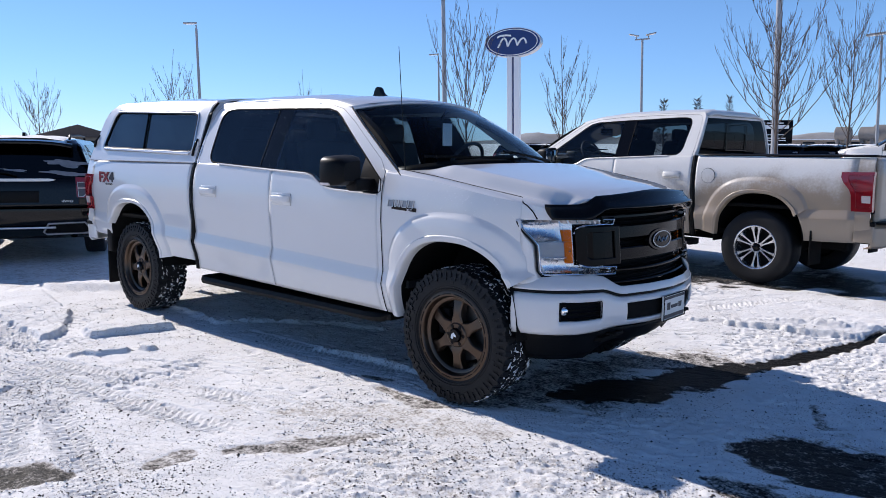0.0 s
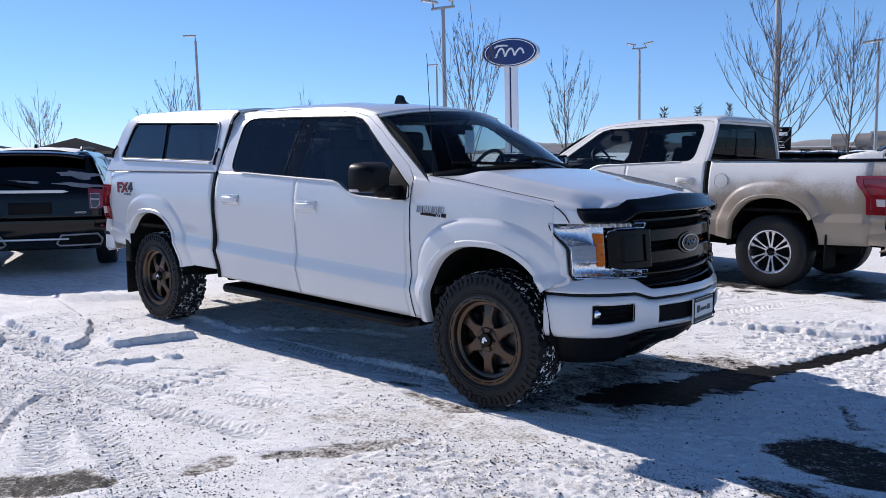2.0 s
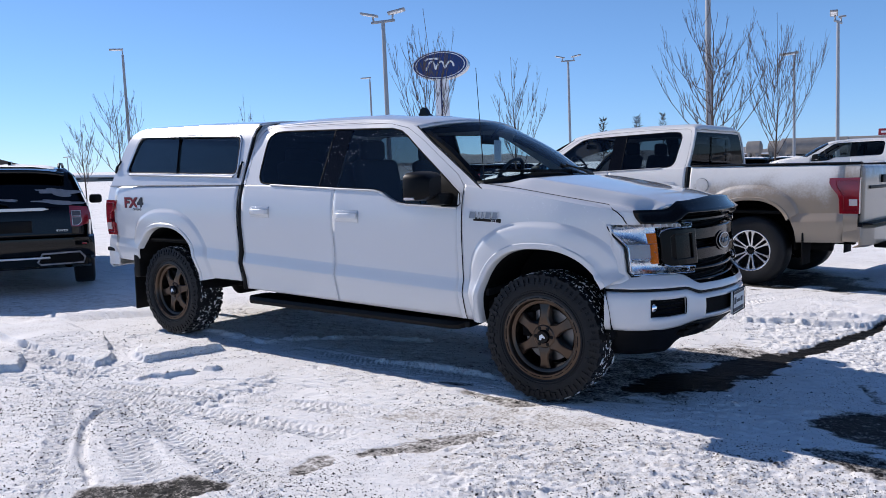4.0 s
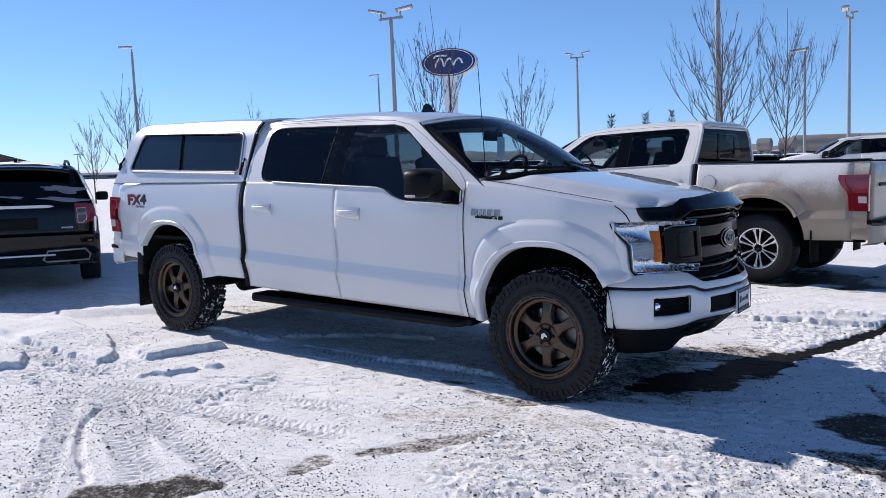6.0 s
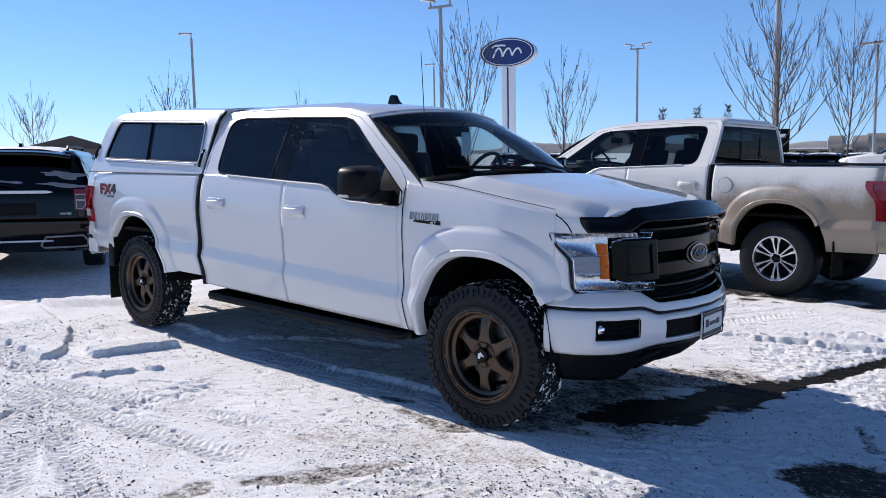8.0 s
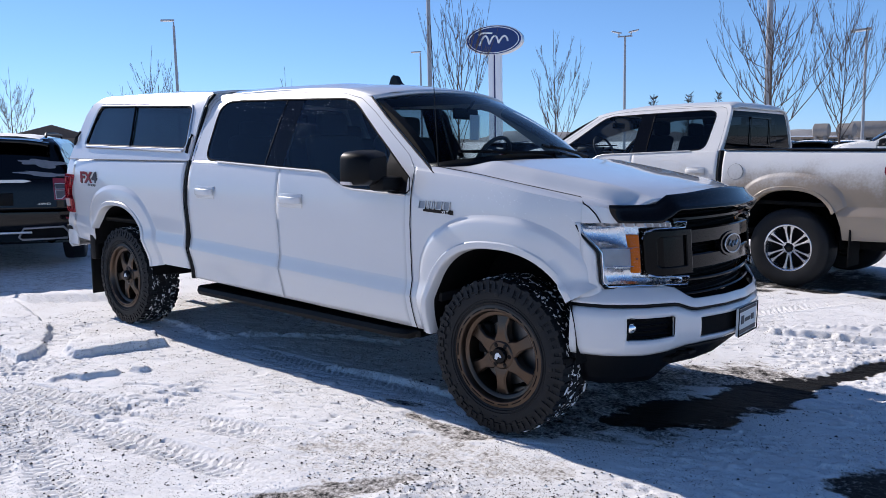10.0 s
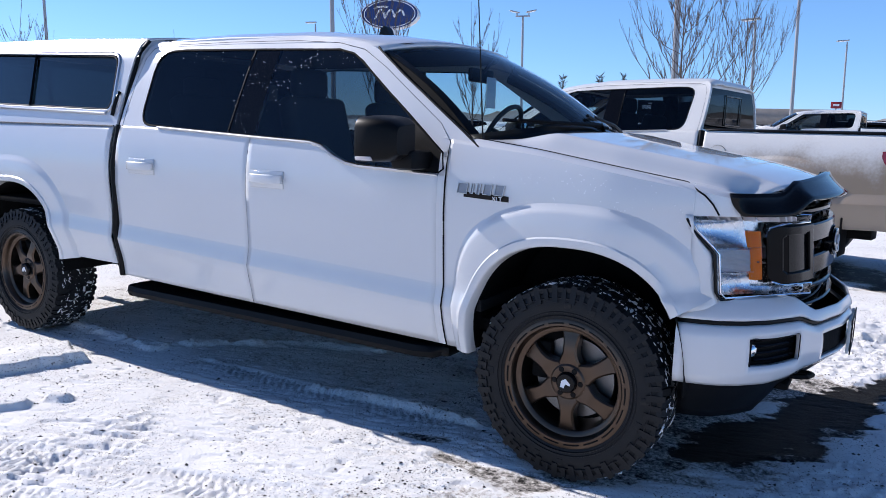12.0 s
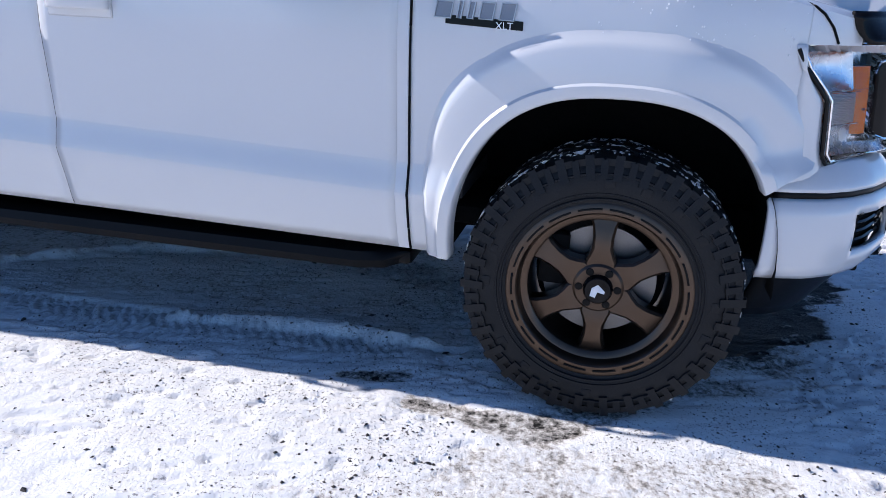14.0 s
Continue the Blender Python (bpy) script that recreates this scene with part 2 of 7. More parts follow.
def tube(points, radii, sides=8, bm=None, caps=True):
    """A round bar along points, with a radius at each."""
    bm = bm or bmesh.new()
    pts = [Vector(p) for p in points]
    rings = []
    for i, p in enumerate(pts):
        d = (pts[min(i + 1, len(pts) - 1)] - pts[max(i - 1, 0)]).normalized()
        a = d.cross(Vector((0, 0, 1)) if abs(d.z) < 0.9 else Vector((1, 0, 0))).normalized()
        c = d.cross(a)
        r = radii[i] if hasattr(radii, "__len__") else radii
        rings.append([bm.verts.new(p + r * (math.cos(k) * a + math.sin(k) * c)) for k in (2 * math.pi * j / sides for j in range(sides))])
    for r0, r1 in zip(rings, rings[1:]):
        for j in range(sides):
            bm.faces.new((r0[j], r0[(j + 1) % sides], r1[(j + 1) % sides], r1[j]))
    if caps:
        bm.faces.new(rings[0][::-1])
        bm.faces.new(rings[-1])
    return bm


def lathe(profile, sides=64, bm=None, closed=False):
    """Turns (radius, y) pairs round the y axis."""
    bm = bm or bmesh.new()
    rings = []
    for j in range(sides):
        a = 2 * math.pi * j / sides
        rings.append([bm.verts.new((r * math.cos(a), y, r * math.sin(a))) for r, y in profile])
    n = len(profile)
    for j in range(sides):
        r0, r1 = rings[j], rings[(j + 1) % sides]
        for i in range(n if closed else n - 1):
            bm.faces.new((r0[i], r0[(i + 1) % n], r1[(i + 1) % n], r1[i]))
    bmesh.ops.remove_doubles(bm, verts=bm.verts, dist=1e-5)
    return bm


def letters(text, size, mat, parent, m, depth=0.004, name="lettering", bold=0.0):
    cu = bpy.data.curves.new(name, "FONT")
    cu.body, cu.size, cu.extrude, cu.align_x, cu.align_y = text, size, depth, "CENTER", "CENTER"
    cu.offset = bold
    tmp = new(name, cu)
    dg = bpy.context.evaluated_depsgraph_get()
    me = bpy.data.meshes.new_from_object(tmp.evaluated_get(dg))
    bpy.data.objects.remove(tmp)
    bpy.data.curves.remove(cu)
    ob = new(name, me)
    me.materials.clear()
    me.materials.append(mat)
    ob.parent = parent
    ob.matrix_basis = m
    return ob


def lerp(table, x):
    return float(np.interp(x, [a for a, _ in table], [b for _, b in table]))


def ease(x):
    x = min(1.0, max(0.0, x))
    return x * x * (3 - 2 * x)


# ---- ground ----
_table = np.random.RandomState(7).rand(256, 256)


def field(x, y, cell, seed=0):
    """Smooth noise 0..1 with the given cell size in metres."""
    u, v = x / cell + seed * 17.3, y / cell + seed * 9.1
    i, j = np.floor(u).astype(int), np.floor(v).astype(int)
    f, g = u - i, v - j
    f, g = f * f * (3 - 2 * f), g * g * (3 - 2 * g)
    t = lambda a, b: _table[a % 256, b % 256]
    return (t(i, j) * (1 - f) + t(i + 1, j) * f) * (1 - g) + (t(i, j + 1) * (1 - f) + t(i + 1, j + 1) * f) * g


def smooth(x):
    x = np.clip(x, 0, 1)
    return x * x * (3 - 2 * x)


def lot_height(x, y):
    """The lie of the land: level round the parked truck, rising gently behind it."""
    x, y = np.asarray(x, float), np.asarray(y, float)
    far = np.hypot(0.45 * np.minimum(x, 0), np.maximum(y, 0))
    return 0.16 * smooth((y - 1.3) / 2.4) + 0.02 * np.clip(far - 7, 0, 400)


def lot(x, y):
    return float(lot_height(x, y))


def along(x, y, a, b):
    """Distance along and across the line from a to b."""
    dx, dy = b[0] - a[0], b[1] - a[1]
    n = math.hypot(dx, dy)
    return ((x - a[0]) * dx + (y - a[1]) * dy) / n, ((y - a[1]) * dx - (x - a[0]) * dy) / n, n


# tyre tracks: start, end, width
TRACKS = [((-1.0, -2.33), (1.56, -1.555), 0.22), ((-1.0, -2.46), (1.5, -2.10), 0.22), ((-0.6, -2.38), (1.4, -3.36), 0.24), ((-0.25, -2.46), (2.0, -3.10), 0.20), ((-3.5, -2.10), (-1.0, -2.18), 0.26), ((-0.9, -2.55), (0.9, -3.6), 0.14), ((2.2, -2.5), (4.9, -1.6), 0.28), ((2.0, 2.55), (3.5, 4.6), 0.30), ((3.1, 4.2), (6.0, 1.2), 0.3), ((-0.7, -0.78), (1.5, -0.78), 0.26), ((0.6, 0.1), (1.7, -0.05), 0.22)]


def stroke(x, y, pts):
    """1 on the line through pts (x, y, half width), 0 at its half width, negative beyond."""
    best = np.full_like(x, -9.0)
    for (ax, ay, aw), (bx, by, bw) in zip(pts, pts[1:]):
        dx, dy = bx - ax, by - ay
        t = np.clip(((x - ax) * dx + (y - ay) * dy) / (dx * dx + dy * dy), 0, 1)
        d = np.hypot(x - ax - t * dx, y - ay - t * dy)
        best = np.maximum(best, 1 - d / (aw + (bw - aw) * t))
    return best


# melted, scraped and shade-darkened places: how bare, then the line with half widths
MELTS_AND_SHADE = (
    (1.0, ((2.42, -0.34, 0.13), (2.72, 0.26, 0.25), (2.97, 0.85, 0.17), (3.17, 1.40, 0.09), (3.54, 2.25, 0.05), (4.1, 3.6, 0.08))),
    (0.80, ((3.68, -0.36, 0.15), (3.90, -0.34, 0.27), (4.5, -0.25, 0.30))),
    (0.68, ((3.60, -0.90, 0.07), (3.86, -0.98, 0.17), (4.4, -0.95, 0.30))),
    (0.55, ((3.66, 0.56, 0.05), (3.82, 0.24, 0.08))),
    (0.58, ((1.62, -2.26, 0.05), (1.84, -1.95, 0.10), (2.00, -1.62, 0.06))),
    (0.55, ((1.50, -2.62, 0.05), (1.49, -2.44, 0.06))),
    (0.75, ((0.9, -3.35, 0.14), (1.16, -3.10, 0.12), (1.30, -2.97, 0.05))),
    (0.58, ((1.45, -1.02, 0.06), (1.85, -1.04, 0.10), (2.10, -0.86, 0.10))),
    (0.30, ((-0.62, -0.86, 0.03), (-0.30, -0.56, 0.06), (0.05, -0.24, 0.04), (0.9, -0.22, 0.12))),
    (0.62, ((1.18, -0.90, 0.03), (1.36, -0.86, 0.05))),
    # deep shade under the truck, painted as darker snow
    (0.36, ((-2.1, 0.05, 0.35), (-0.7, 0.10, 0.42), (0.2, 0.4, 0.4), (1.4, 0.2, 0.36), (2.1, 0.0, 0.3))),
    (0.60, ((2.0, -0.45, 0.2), (2.2, 0.0, 0.30), (2.3, 0.7, 0.32), (2.7, 1.2, 0.2))),
    # more under-truck shade in the snow colour, nearer the sill
    (0.34, ((-0.3, -0.40, 0.10), (0.5, -0.34, 0.20), (1.5, -0.34, 0.22))),
    (0.40, ((1.3, -1.75, 0.06), (1.75, -1.35, 0.16), (2.5, -1.15, 0.16))),
    (0.58, ((2.15, -0.72, 0.20), (2.42, -0.35, 0.28), (2.58, 0.2, 0.28))),
    # gritty snow, greyed further to deepen the truck's shadow
    (0.24, ((3.9, 0.1, 0.3), (4.6, 0.4, 0.6))),
    (0.30, ((1.5, -1.7, 0.4), (2.4, -1.7, 0.6), (3.4, -1.6, 0.6))),
    # shade round the black cars, put into the snow's colour
    (0.36, ((-9.0, -0.6, 1.6), (-6.6, -0.8, 1.5), (-4.6, -0.5, 1.0))),
    (0.8, ((-0.6, 4.2, 0.8), (2.6, 4.5, 0.75))),
    # snow tinted darker here for the other pickup's shadow
    (0.28, ((2.9, 4.5, 0.6), (8.0, 3.3, 0.7))),
    (0.55, ((4.3, 2.4, 0.3), (5.6, 4.6, 0.7), (7.2, 9.0, 1.2))),
    (0.5, ((4.0, 2.6, 0.2), (9.0, 3.0, 0.25))),
)
# low ridges of snow pushed aside under and beside the truck
RIDGES = (((-1.95, -0.62, 0.07), (-0.95, -0.70, 0.08), (-0.78, -0.44, 0.09), (-0.22, 0.0, 0.08), (0.3, 0.12, 0.05)), ((0.40, -0.66, 0.05), (0.9, -0.60, 0.06), (1.40, -0.60, 0.05)), ((2.2, 2.2, 0.05), (3.2, 2.5, 0.06), (4.6, 2.8, 0.06)))


def axis_values(core0, core1, step, reach):
    vals = list(np.arange(core0, core1, step))
    d, lo, hi = step, core0, core1
    out = []
    while lo > -reach:
        d *= 1.16
        lo -= d
        out.append(lo)
    d = step
    while hi < reach:
        vals.append(hi)
        d *= 1.16
        hi += d
    return np.array(sorted(out) + vals + [hi])


GX, GY = axis_values(-2.6, 4.3, 0.0115, 900), axis_values(-3.7, 3.3, 0.0115, 900)


def build_ground():
    xs, ys = GX, GY
    X, Y = np.meshgrid(xs, ys, indexing="ij")
    near = 1 / (1 + (np.maximum(0, np.hypot(X - 1, Y + 1) - 9) / 6) ** 2)
    Z = lot_height(X, Y)
    lumps = field(X, Y, 0.9, 1) * 0.5 + field(X, Y, 0.35, 2) * 0.3 + field(X, Y, 0.13, 3) * 0.2
    crumbs = field(X, Y, 0.045, 4) * 0.45 + field(X, Y, 0.024, 5) * 0.55
    U, V = X * 0.957 + Y * 0.29, Y * 0.957 - X * 0.29
    scrape = field(U / 7, V, 0.030, 41) * 0.5 + field(U / 4, V, 0.017, 42) * 0.5
    rough = smooth((field(X, Y, 0.75, 6) * 0.75 + field(X, Y, 0.2, 7) * 0.25 + 0.21 * smooth((X - 1.1) / 0.9) - 0.58) / 0.13)
    cell = np.maximum(np.gradient(xs)[:, None], np.gradient(ys)[None, :])
    fine = smooth((0.055 - cell) / 0.035)
    rough = rough * fine
    scrape, crumbs = scrape * fine, 0.5 + (crumbs - 0.5) * fine
    rel = 0.020 * (lumps - 0.5) + (0.0022 + 0.008 * rough) * (crumbs - 0.5) + 0.0055 * rough * smooth((crumbs - 0.60) / 0.07) - (0.004 + 0.012 * rough) * smooth((scrape - 0.60) / 0.06)
    # short gouges across the smoother snow
    rel -= 0.010 * fine * smooth((field(U / 5.0, V, 0.018, 44) - 0.77) / 0.05) * smooth((field(X, Y, 0.4, 45) - 0.40) / 0.15)
    press = np.zeros_like(X)
    for k, (a, b, w) in enumerate(TRACKS):
        s, c, n = along(X, Y, a, b)
        c = c + 0.04 * np.sin(s * 1.1 + k)
        faded = smooth((field(X, Y, 0.28, 50 + k) - 0.22) / 0.2)
        inside = smooth((w / 2 - np.abs(c) + 0.02 * (field(X, Y, 0.06, 60 + k) - 0.5)) / 0.016) * smooth(s / 0.3) * smooth((n - s) / 0.3) * (0.35 + 0.65 * faded)
        ph = (s + 0.42 * np.abs(c) + np.where(c > 0, 0.024, 0.0) + 0.007 * field(X, Y, 0.05, 70 + k)) / 0.039
        lug = smooth((np.sin(2 * math.pi * ph) + 0.1) / 0.5)
        shoulder = smooth((np.abs(c) - w * 0.20) / 0.02)
        mid = smooth((np.sin(2 * math.pi * (ph * 0.7 + 0.9 * c / w)) + 0.15) / 0.5)
        press = np.maximum(press, inside * (0.20 + 0.80 * (lug * shoulder + mid * (1 - shoulder))))
        rim = np.exp(-((np.abs(c) - w / 2 - 0.018) / 0.016) ** 2) * smooth(s / 0.3) * smooth((n - s) / 0.3)
        rel += 0.007 * rim * field(X, Y, 0.07, 20 + k)
    rel -= 0.0135 * press * (0.25 + 0.75 * fine)
    # slabs of deeper, trodden snow by the rear wheel
    wob = 0.05 * (field(X, Y, 0.25, 8) - 0.5) + 0.04 * (field(X, Y, 0.08, 9) - 0.5) + 0.03 * (field(X, Y, 0.035, 15) - 0.5)
    slabs = np.zeros_like(X)
    for ring in (((-1.41, -2.07), (-1.45, -1.88), (-1.83, -1.63), (-2.3, -1.45), (-3.6, -1.2), (-4.2, -1.95), (-2.7, -2.0)), ((-3.4, -2.9), (-3.4, -2.32), (-2.2, -2.24), (-1.8, -2.42), (-2.0, -2.6)), ((-1.75, -1.42), (-1.35, -1.02), (-1.02, -1.10), (-1.20, -1.74), (-1.42, -1.72)), ((-4.2, -1.0), (-3.4, -0.2), (-3.0, -0.4), (-3.7, -1.15)), ((2.3, 2.1), (3.6, 2.9), (4.6, 3.0), (4.4, 2.5), (3.2, 2.3))):
        inside = np.full_like(X, 9.0)
        area = sum(p[0] * q[1] - q[0] * p[1] for p, q in zip(ring, ring[1:] + ring[:1]))
        for p, q in zip(ring, ring[1:] + ring[:1]):
            _, c, _ = along(X, Y, p, q)
            inside = np.minimum(inside, c if area > 0 else -c)
        slabs = np.maximum(slabs, smooth((inside + 0.8 * wob) / 0.03) * (0.55 + 0.45 * field(X, Y, 0.3, 14)))
    rel = rel * (1 - 0.92 * slabs) + 0.066 * slabs * (0.92 + 0.16 * crumbs)
    lumpy = smooth(stroke(X, Y, ((-0.78, -2.02, 0.07), (-0.66, -1.80, 0.08), (-0.55, -1.55, 0.05))) * 1.2 + 2.6 * (field(X, Y, 0.085, 16) - 0.52))
    rel += 0.034 * lumpy
    groove = smooth(stroke(X, Y, ((-0.35, -2.62, 0.030), (-0.10, -2.86, 0.034), (0.30, -3.10, 0.034), (0.75, -3.30, 0.026))) * 1.6)
    rel -= 0.022 * groove * (0.6 + 0.8 * field(X, Y, 0.05, 81))
    ridge = np.zeros_like(X)
    for pts in RIDGES:
        ridge = np.maximum(ridge, smooth(stroke(X, Y, pts) + 0.9 * (field(X, Y, 0.12, 17) - 0.5) + 0.5 * (field(X, Y, 0.04, 18) - 0.5)))
    rel += 0.030 * ridge * (0.6 + 0.8 * crumbs)
    # places where snow has melted to wet asphalt, and snow darkened to imitate shade
    bare = np.zeros_like(X)
    ragged = 0.9 * (field(X, Y, 0.42, 11) - 0.5) + 0.7 * (field(X, Y, 0.15, 12) - 0.5) + 0.6 * (field(U / 3, V, 0.04, 13) - 0.5)
    for strength, pts in MELTS_AND_SHADE:
        bare = np.maximum(bare, strength * smooth((stroke(X, Y, pts) + 0.9 * ragged + 0.45) / 0.8))
    bare *= 1 - 0.9 * ridge
    bare *= near
    rel *= 1 - 0.75 * bare
    rel -= 0.012 * bare
    Z = Z + rel * near
    nx, ny = len(xs), len(ys)
    me = bpy.data.meshes.new("ground")
    idx = np.arange(nx * ny).reshape(nx, ny)
    quads = np.stack([idx[:-1, :-1], idx[1:, :-1], idx[1:, 1:], idx[:-1, 1:]], -1).reshape(-1, 4)
    me.vertices.add(nx * ny)
    me.vertices.foreach_set("co", np.stack([X, Y, Z], -1).ravel().astype(np.float32))
    me.loops.add(quads.size)
    me.loops.foreach_set("vertex_index", quads.ravel().astype(np.int32))
    me.polygons.add(len(quads))
    me.polygons.foreach_set("loop_start", np.arange(0, quads.size, 4, dtype=np.int32))
    me.polygons.foreach_set("use_smooth", np.ones(len(quads), dtype=bool))
    me.update(calc_edges=True)
    for nm, arr in (("bare", bare), ("packed", np.clip(press * 0.5 + rough * 0.25, 0, 1) * near)):
        at = me.attributes.new(nm, "FLOAT", "POINT")
        at.data.foreach_set("value", arr.ravel().astype(np.float32))
    ob = new("ground", me)
    return tagged(ob, "snow-covered parking lot with tyre tracks and wet asphalt patches", "snowy ground", kind="structure")


def snow_ground_material():
    m = bpy.data.materials.new("packed_snow_over_asphalt")
    m.use_nodes = True
    n, l = m.node_tree.nodes, m.node_tree.links
    p = n["Principled BSDF"]
    co = n.new("ShaderNodeTexCoord")

    def noise_at(scale, detail=6.0, rough=0.6):
        t = n.new("ShaderNodeTexNoise")
        t.inputs["Scale"].default_value, t.inputs["Detail"].default_value, t.inputs["Roughness"].default_value = scale, detail, rough
        l.new(co.outputs["Object"], t.inputs["Vector"])
        return t.outputs["Fac"]

    def ramp(src, a, b, ca=(0, 0, 0, 1), cb=(1, 1, 1, 1)):
        r = n.new("ShaderNodeValToRGB")
        r.color_ramp.elements[0].position, r.color_ramp.elements[1].position = a, b
        r.color_ramp.elements[0].color, r.color_ramp.elements[1].color = ca, cb
        l.new(src, r.inputs[0])
        return r.outputs[0]

    def mix(fac, a, b):
        x = n.new("ShaderNodeMix")
        x.data_type = "RGBA"
        l.new(fac, x.inputs["Factor"])
        for s, v in ((a, "A"), (b, "B")):
            if isinstance(s, tuple):
                x.inputs[v].default_value = s
            else:
                l.new(s, x.inputs[v])
        return x.outputs["Result"]

    def calc(op, a, b, clamp=True):
        x = n.new("ShaderNodeMath")
        x.operation, x.use_clamp = op, clamp
        for i, s in enumerate((a, b)):
            if isinstance(s, (int, float)):
                x.inputs[i].default_value = s
            else:
                l.new(s, x.inputs[i])
        return x.outputs[0]

    bare, packed = n.new("ShaderNodeAttribute"), n.new("ShaderNodeAttribute")
    bare.attribute_name, packed.attribute_name = "bare", "packed"
    snow = ramp(noise_at(1.7), 0.35, 0.7, (0.755, 0.753, 0.75, 1), (0.835, 0.833, 0.828, 1))
    snow = mix(ramp(noise_at(26, 8, 0.7), 0.62, 0.76), snow, (0.65, 0.635, 0.61, 1))
    grit = calc("MULTIPLY", ramp(noise_at(78, 3, 0.75), 0.59, 0.62), ramp(noise_at(2.3, 3), 0.40, 0.58))
    snow = mix(calc("MULTIPLY", ramp(noise_at(4.5, 7, 0.65), 0.50, 0.70), 0.40), snow, (0.61, 0.58, 0.545, 1))
    snow = mix(grit, snow, (0.10, 0.088, 0.078, 1))
    snow = mix(calc("MULTIPLY", packed.outputs["Fac"], ramp(noise_at(14), 0.4, 0.7)), snow, (0.65, 0.64, 0.63, 1))
    slush = calc("ADD", bare.outputs["Fac"], calc("ADD", calc("MULTIPLY", calc("SUBTRACT", noise_at(9, 9, 0.75), 0.5, False), 1.0, False), calc("MULTIPLY", calc("SUBTRACT", noise_at(48, 5, 0.7), 0.5, False), 1.1, False), False), False)
    wet = ramp(slush, 0.46, 0.74)
    brown = calc("MULTIPLY", ramp(slush, 0.30, 0.52), 0.6)
    snow = mix(brown, snow, (0.36, 0.31, 0.25, 1))
    tar = ramp(noise_at(60, 6), 0.35, 0.7, (0.004, 0.0042, 0.0044, 1), (0.020, 0.0195, 0.018, 1))
    l.new(mix(wet, snow, tar), p.inputs["Base Color"])
    rr = n.new("ShaderNodeMapRange")
    rr.inputs["To Min"].default_value, rr.inputs["To Max"].default_value = 0.8, 0.55
    l.new(wet, rr.inputs["Value"])
    l.new(rr.outputs[0], p.inputs["Roughness"])
    p.inputs["Specular IOR Level"].default_value = 0.10
    b = n.new("ShaderNodeBump")
    b.inputs["Strength"].default_value, b.inputs["Distance"].default_value = 0.52, 0.016
    l.new(calc("ADD", noise_at(40, 8, 0.70), calc("MULTIPLY", noise_at(95, 4), 0.4, False), False), b.inputs["Height"])
    l.new(b.outputs[0], p.inputs["Normal"])
    return m


ground = build_ground()
ground.data.materials.append(snow_ground_material())


# ---- pickup trucks ----
WAIST = [(0.40, 0.872), (0.48, 0.898), (0.52, 0.918), (0.60, 0.945), (0.655, 0.959), (0.682, 0.9655), (0.688, 0.9650), (0.774, 0.9470), (0.779, 0.9468), (0.95, 0.958), (1.10, 0.966), (1.22, 0.962), (1.32, 0.948), (1.38, 0.932), (1.43, 0.915), (1.50, 0.884), (1.62, 0.832), (1.74, 0.778), (1.85, 0.724), (1.91, 0.684), (1.95, 0.628)]


def half_width(x, z):
    # the lower crease climbs towards the tail
    w = lerp(WAIST, z + 0.034 * (min(x, 1.4) - 1.3) * ease((1.15 - z) / 0.25) * ease((z - 0.50) / 0.15))
    if x > 2.1:
        w -= 0.66 * (x - 2.1) ** 2 * (1.0 if z > 0.85 else 0.62)
    if x < -2.3:
        w -= 0.06 * (x + 2.3) ** 2
    return w


def side(x, z, out=0.0):
    return (x, -half_width(x, z) - out, z)


def nose(y):
    """How far forward the front reaches at y."""
    a = abs(y)
    return 2.92 - 0.25 * a * a - 0.69 * max(0.0, a - 0.55) ** 1.5


def mirrored(bm):
    for v in bm.verts:
        v.co.y = -v.co.y
    bmesh.ops.reverse_faces(bm, faces=bm.faces)
    return bm


def pair(name, make, mat, parent, label="", **kw):
    """The right-hand part and its mirror image on the left."""
    return [part(name, make() if s < 0 else mirrored(make()), mat, parent, label, **kw) for s in (-1, 1)]


ARCH_N = 2.5


def arch_x(cx, a, n=14):
    return [cx - a * math.cos(t) ** (2 / ARCH_N) if t < math.pi / 2 else cx + a * abs(math.cos(t)) ** (2 / ARCH_N) for t in steps(0, math.pi, n * 2)]


def arch_z(x, cx, cz, a, b):
    d = abs(x - cx) / a
    return cz + b * (1 - d ** ARCH_N) ** (1 / ARCH_N) if d < 1 else -1


def columns(xs, low, high, rows=14, out=0.0, curve=1.0):
    """A body panel: upright columns from low(x) to high(x) on the flank."""
    def rows_at(x):
        lo, hi = low(x), high(x)
        d = 0.034 * (min(x, 1.4) - 1.3)
        z = [lo]
        for a, k in ((0.60, 3), (0.682 - d, 3), (0.688 - d, 1), (0.774 - d, 3), (0.779 - d, 1), (0.90, 2), (1.05, 3), (1.20, 3), (1.30, 3), (1.36, 2), (hi, 3)):
            a = min(max(a, z[-1] + 0.0015), hi)
            z += steps(z[-1], a, k)[1:]
        return z
    table = {x: rows_at(x) for x in xs}
    return sheet(lambda x, k: side(x, table[x][k], out), xs, list(range(len(table[xs[0]]))))


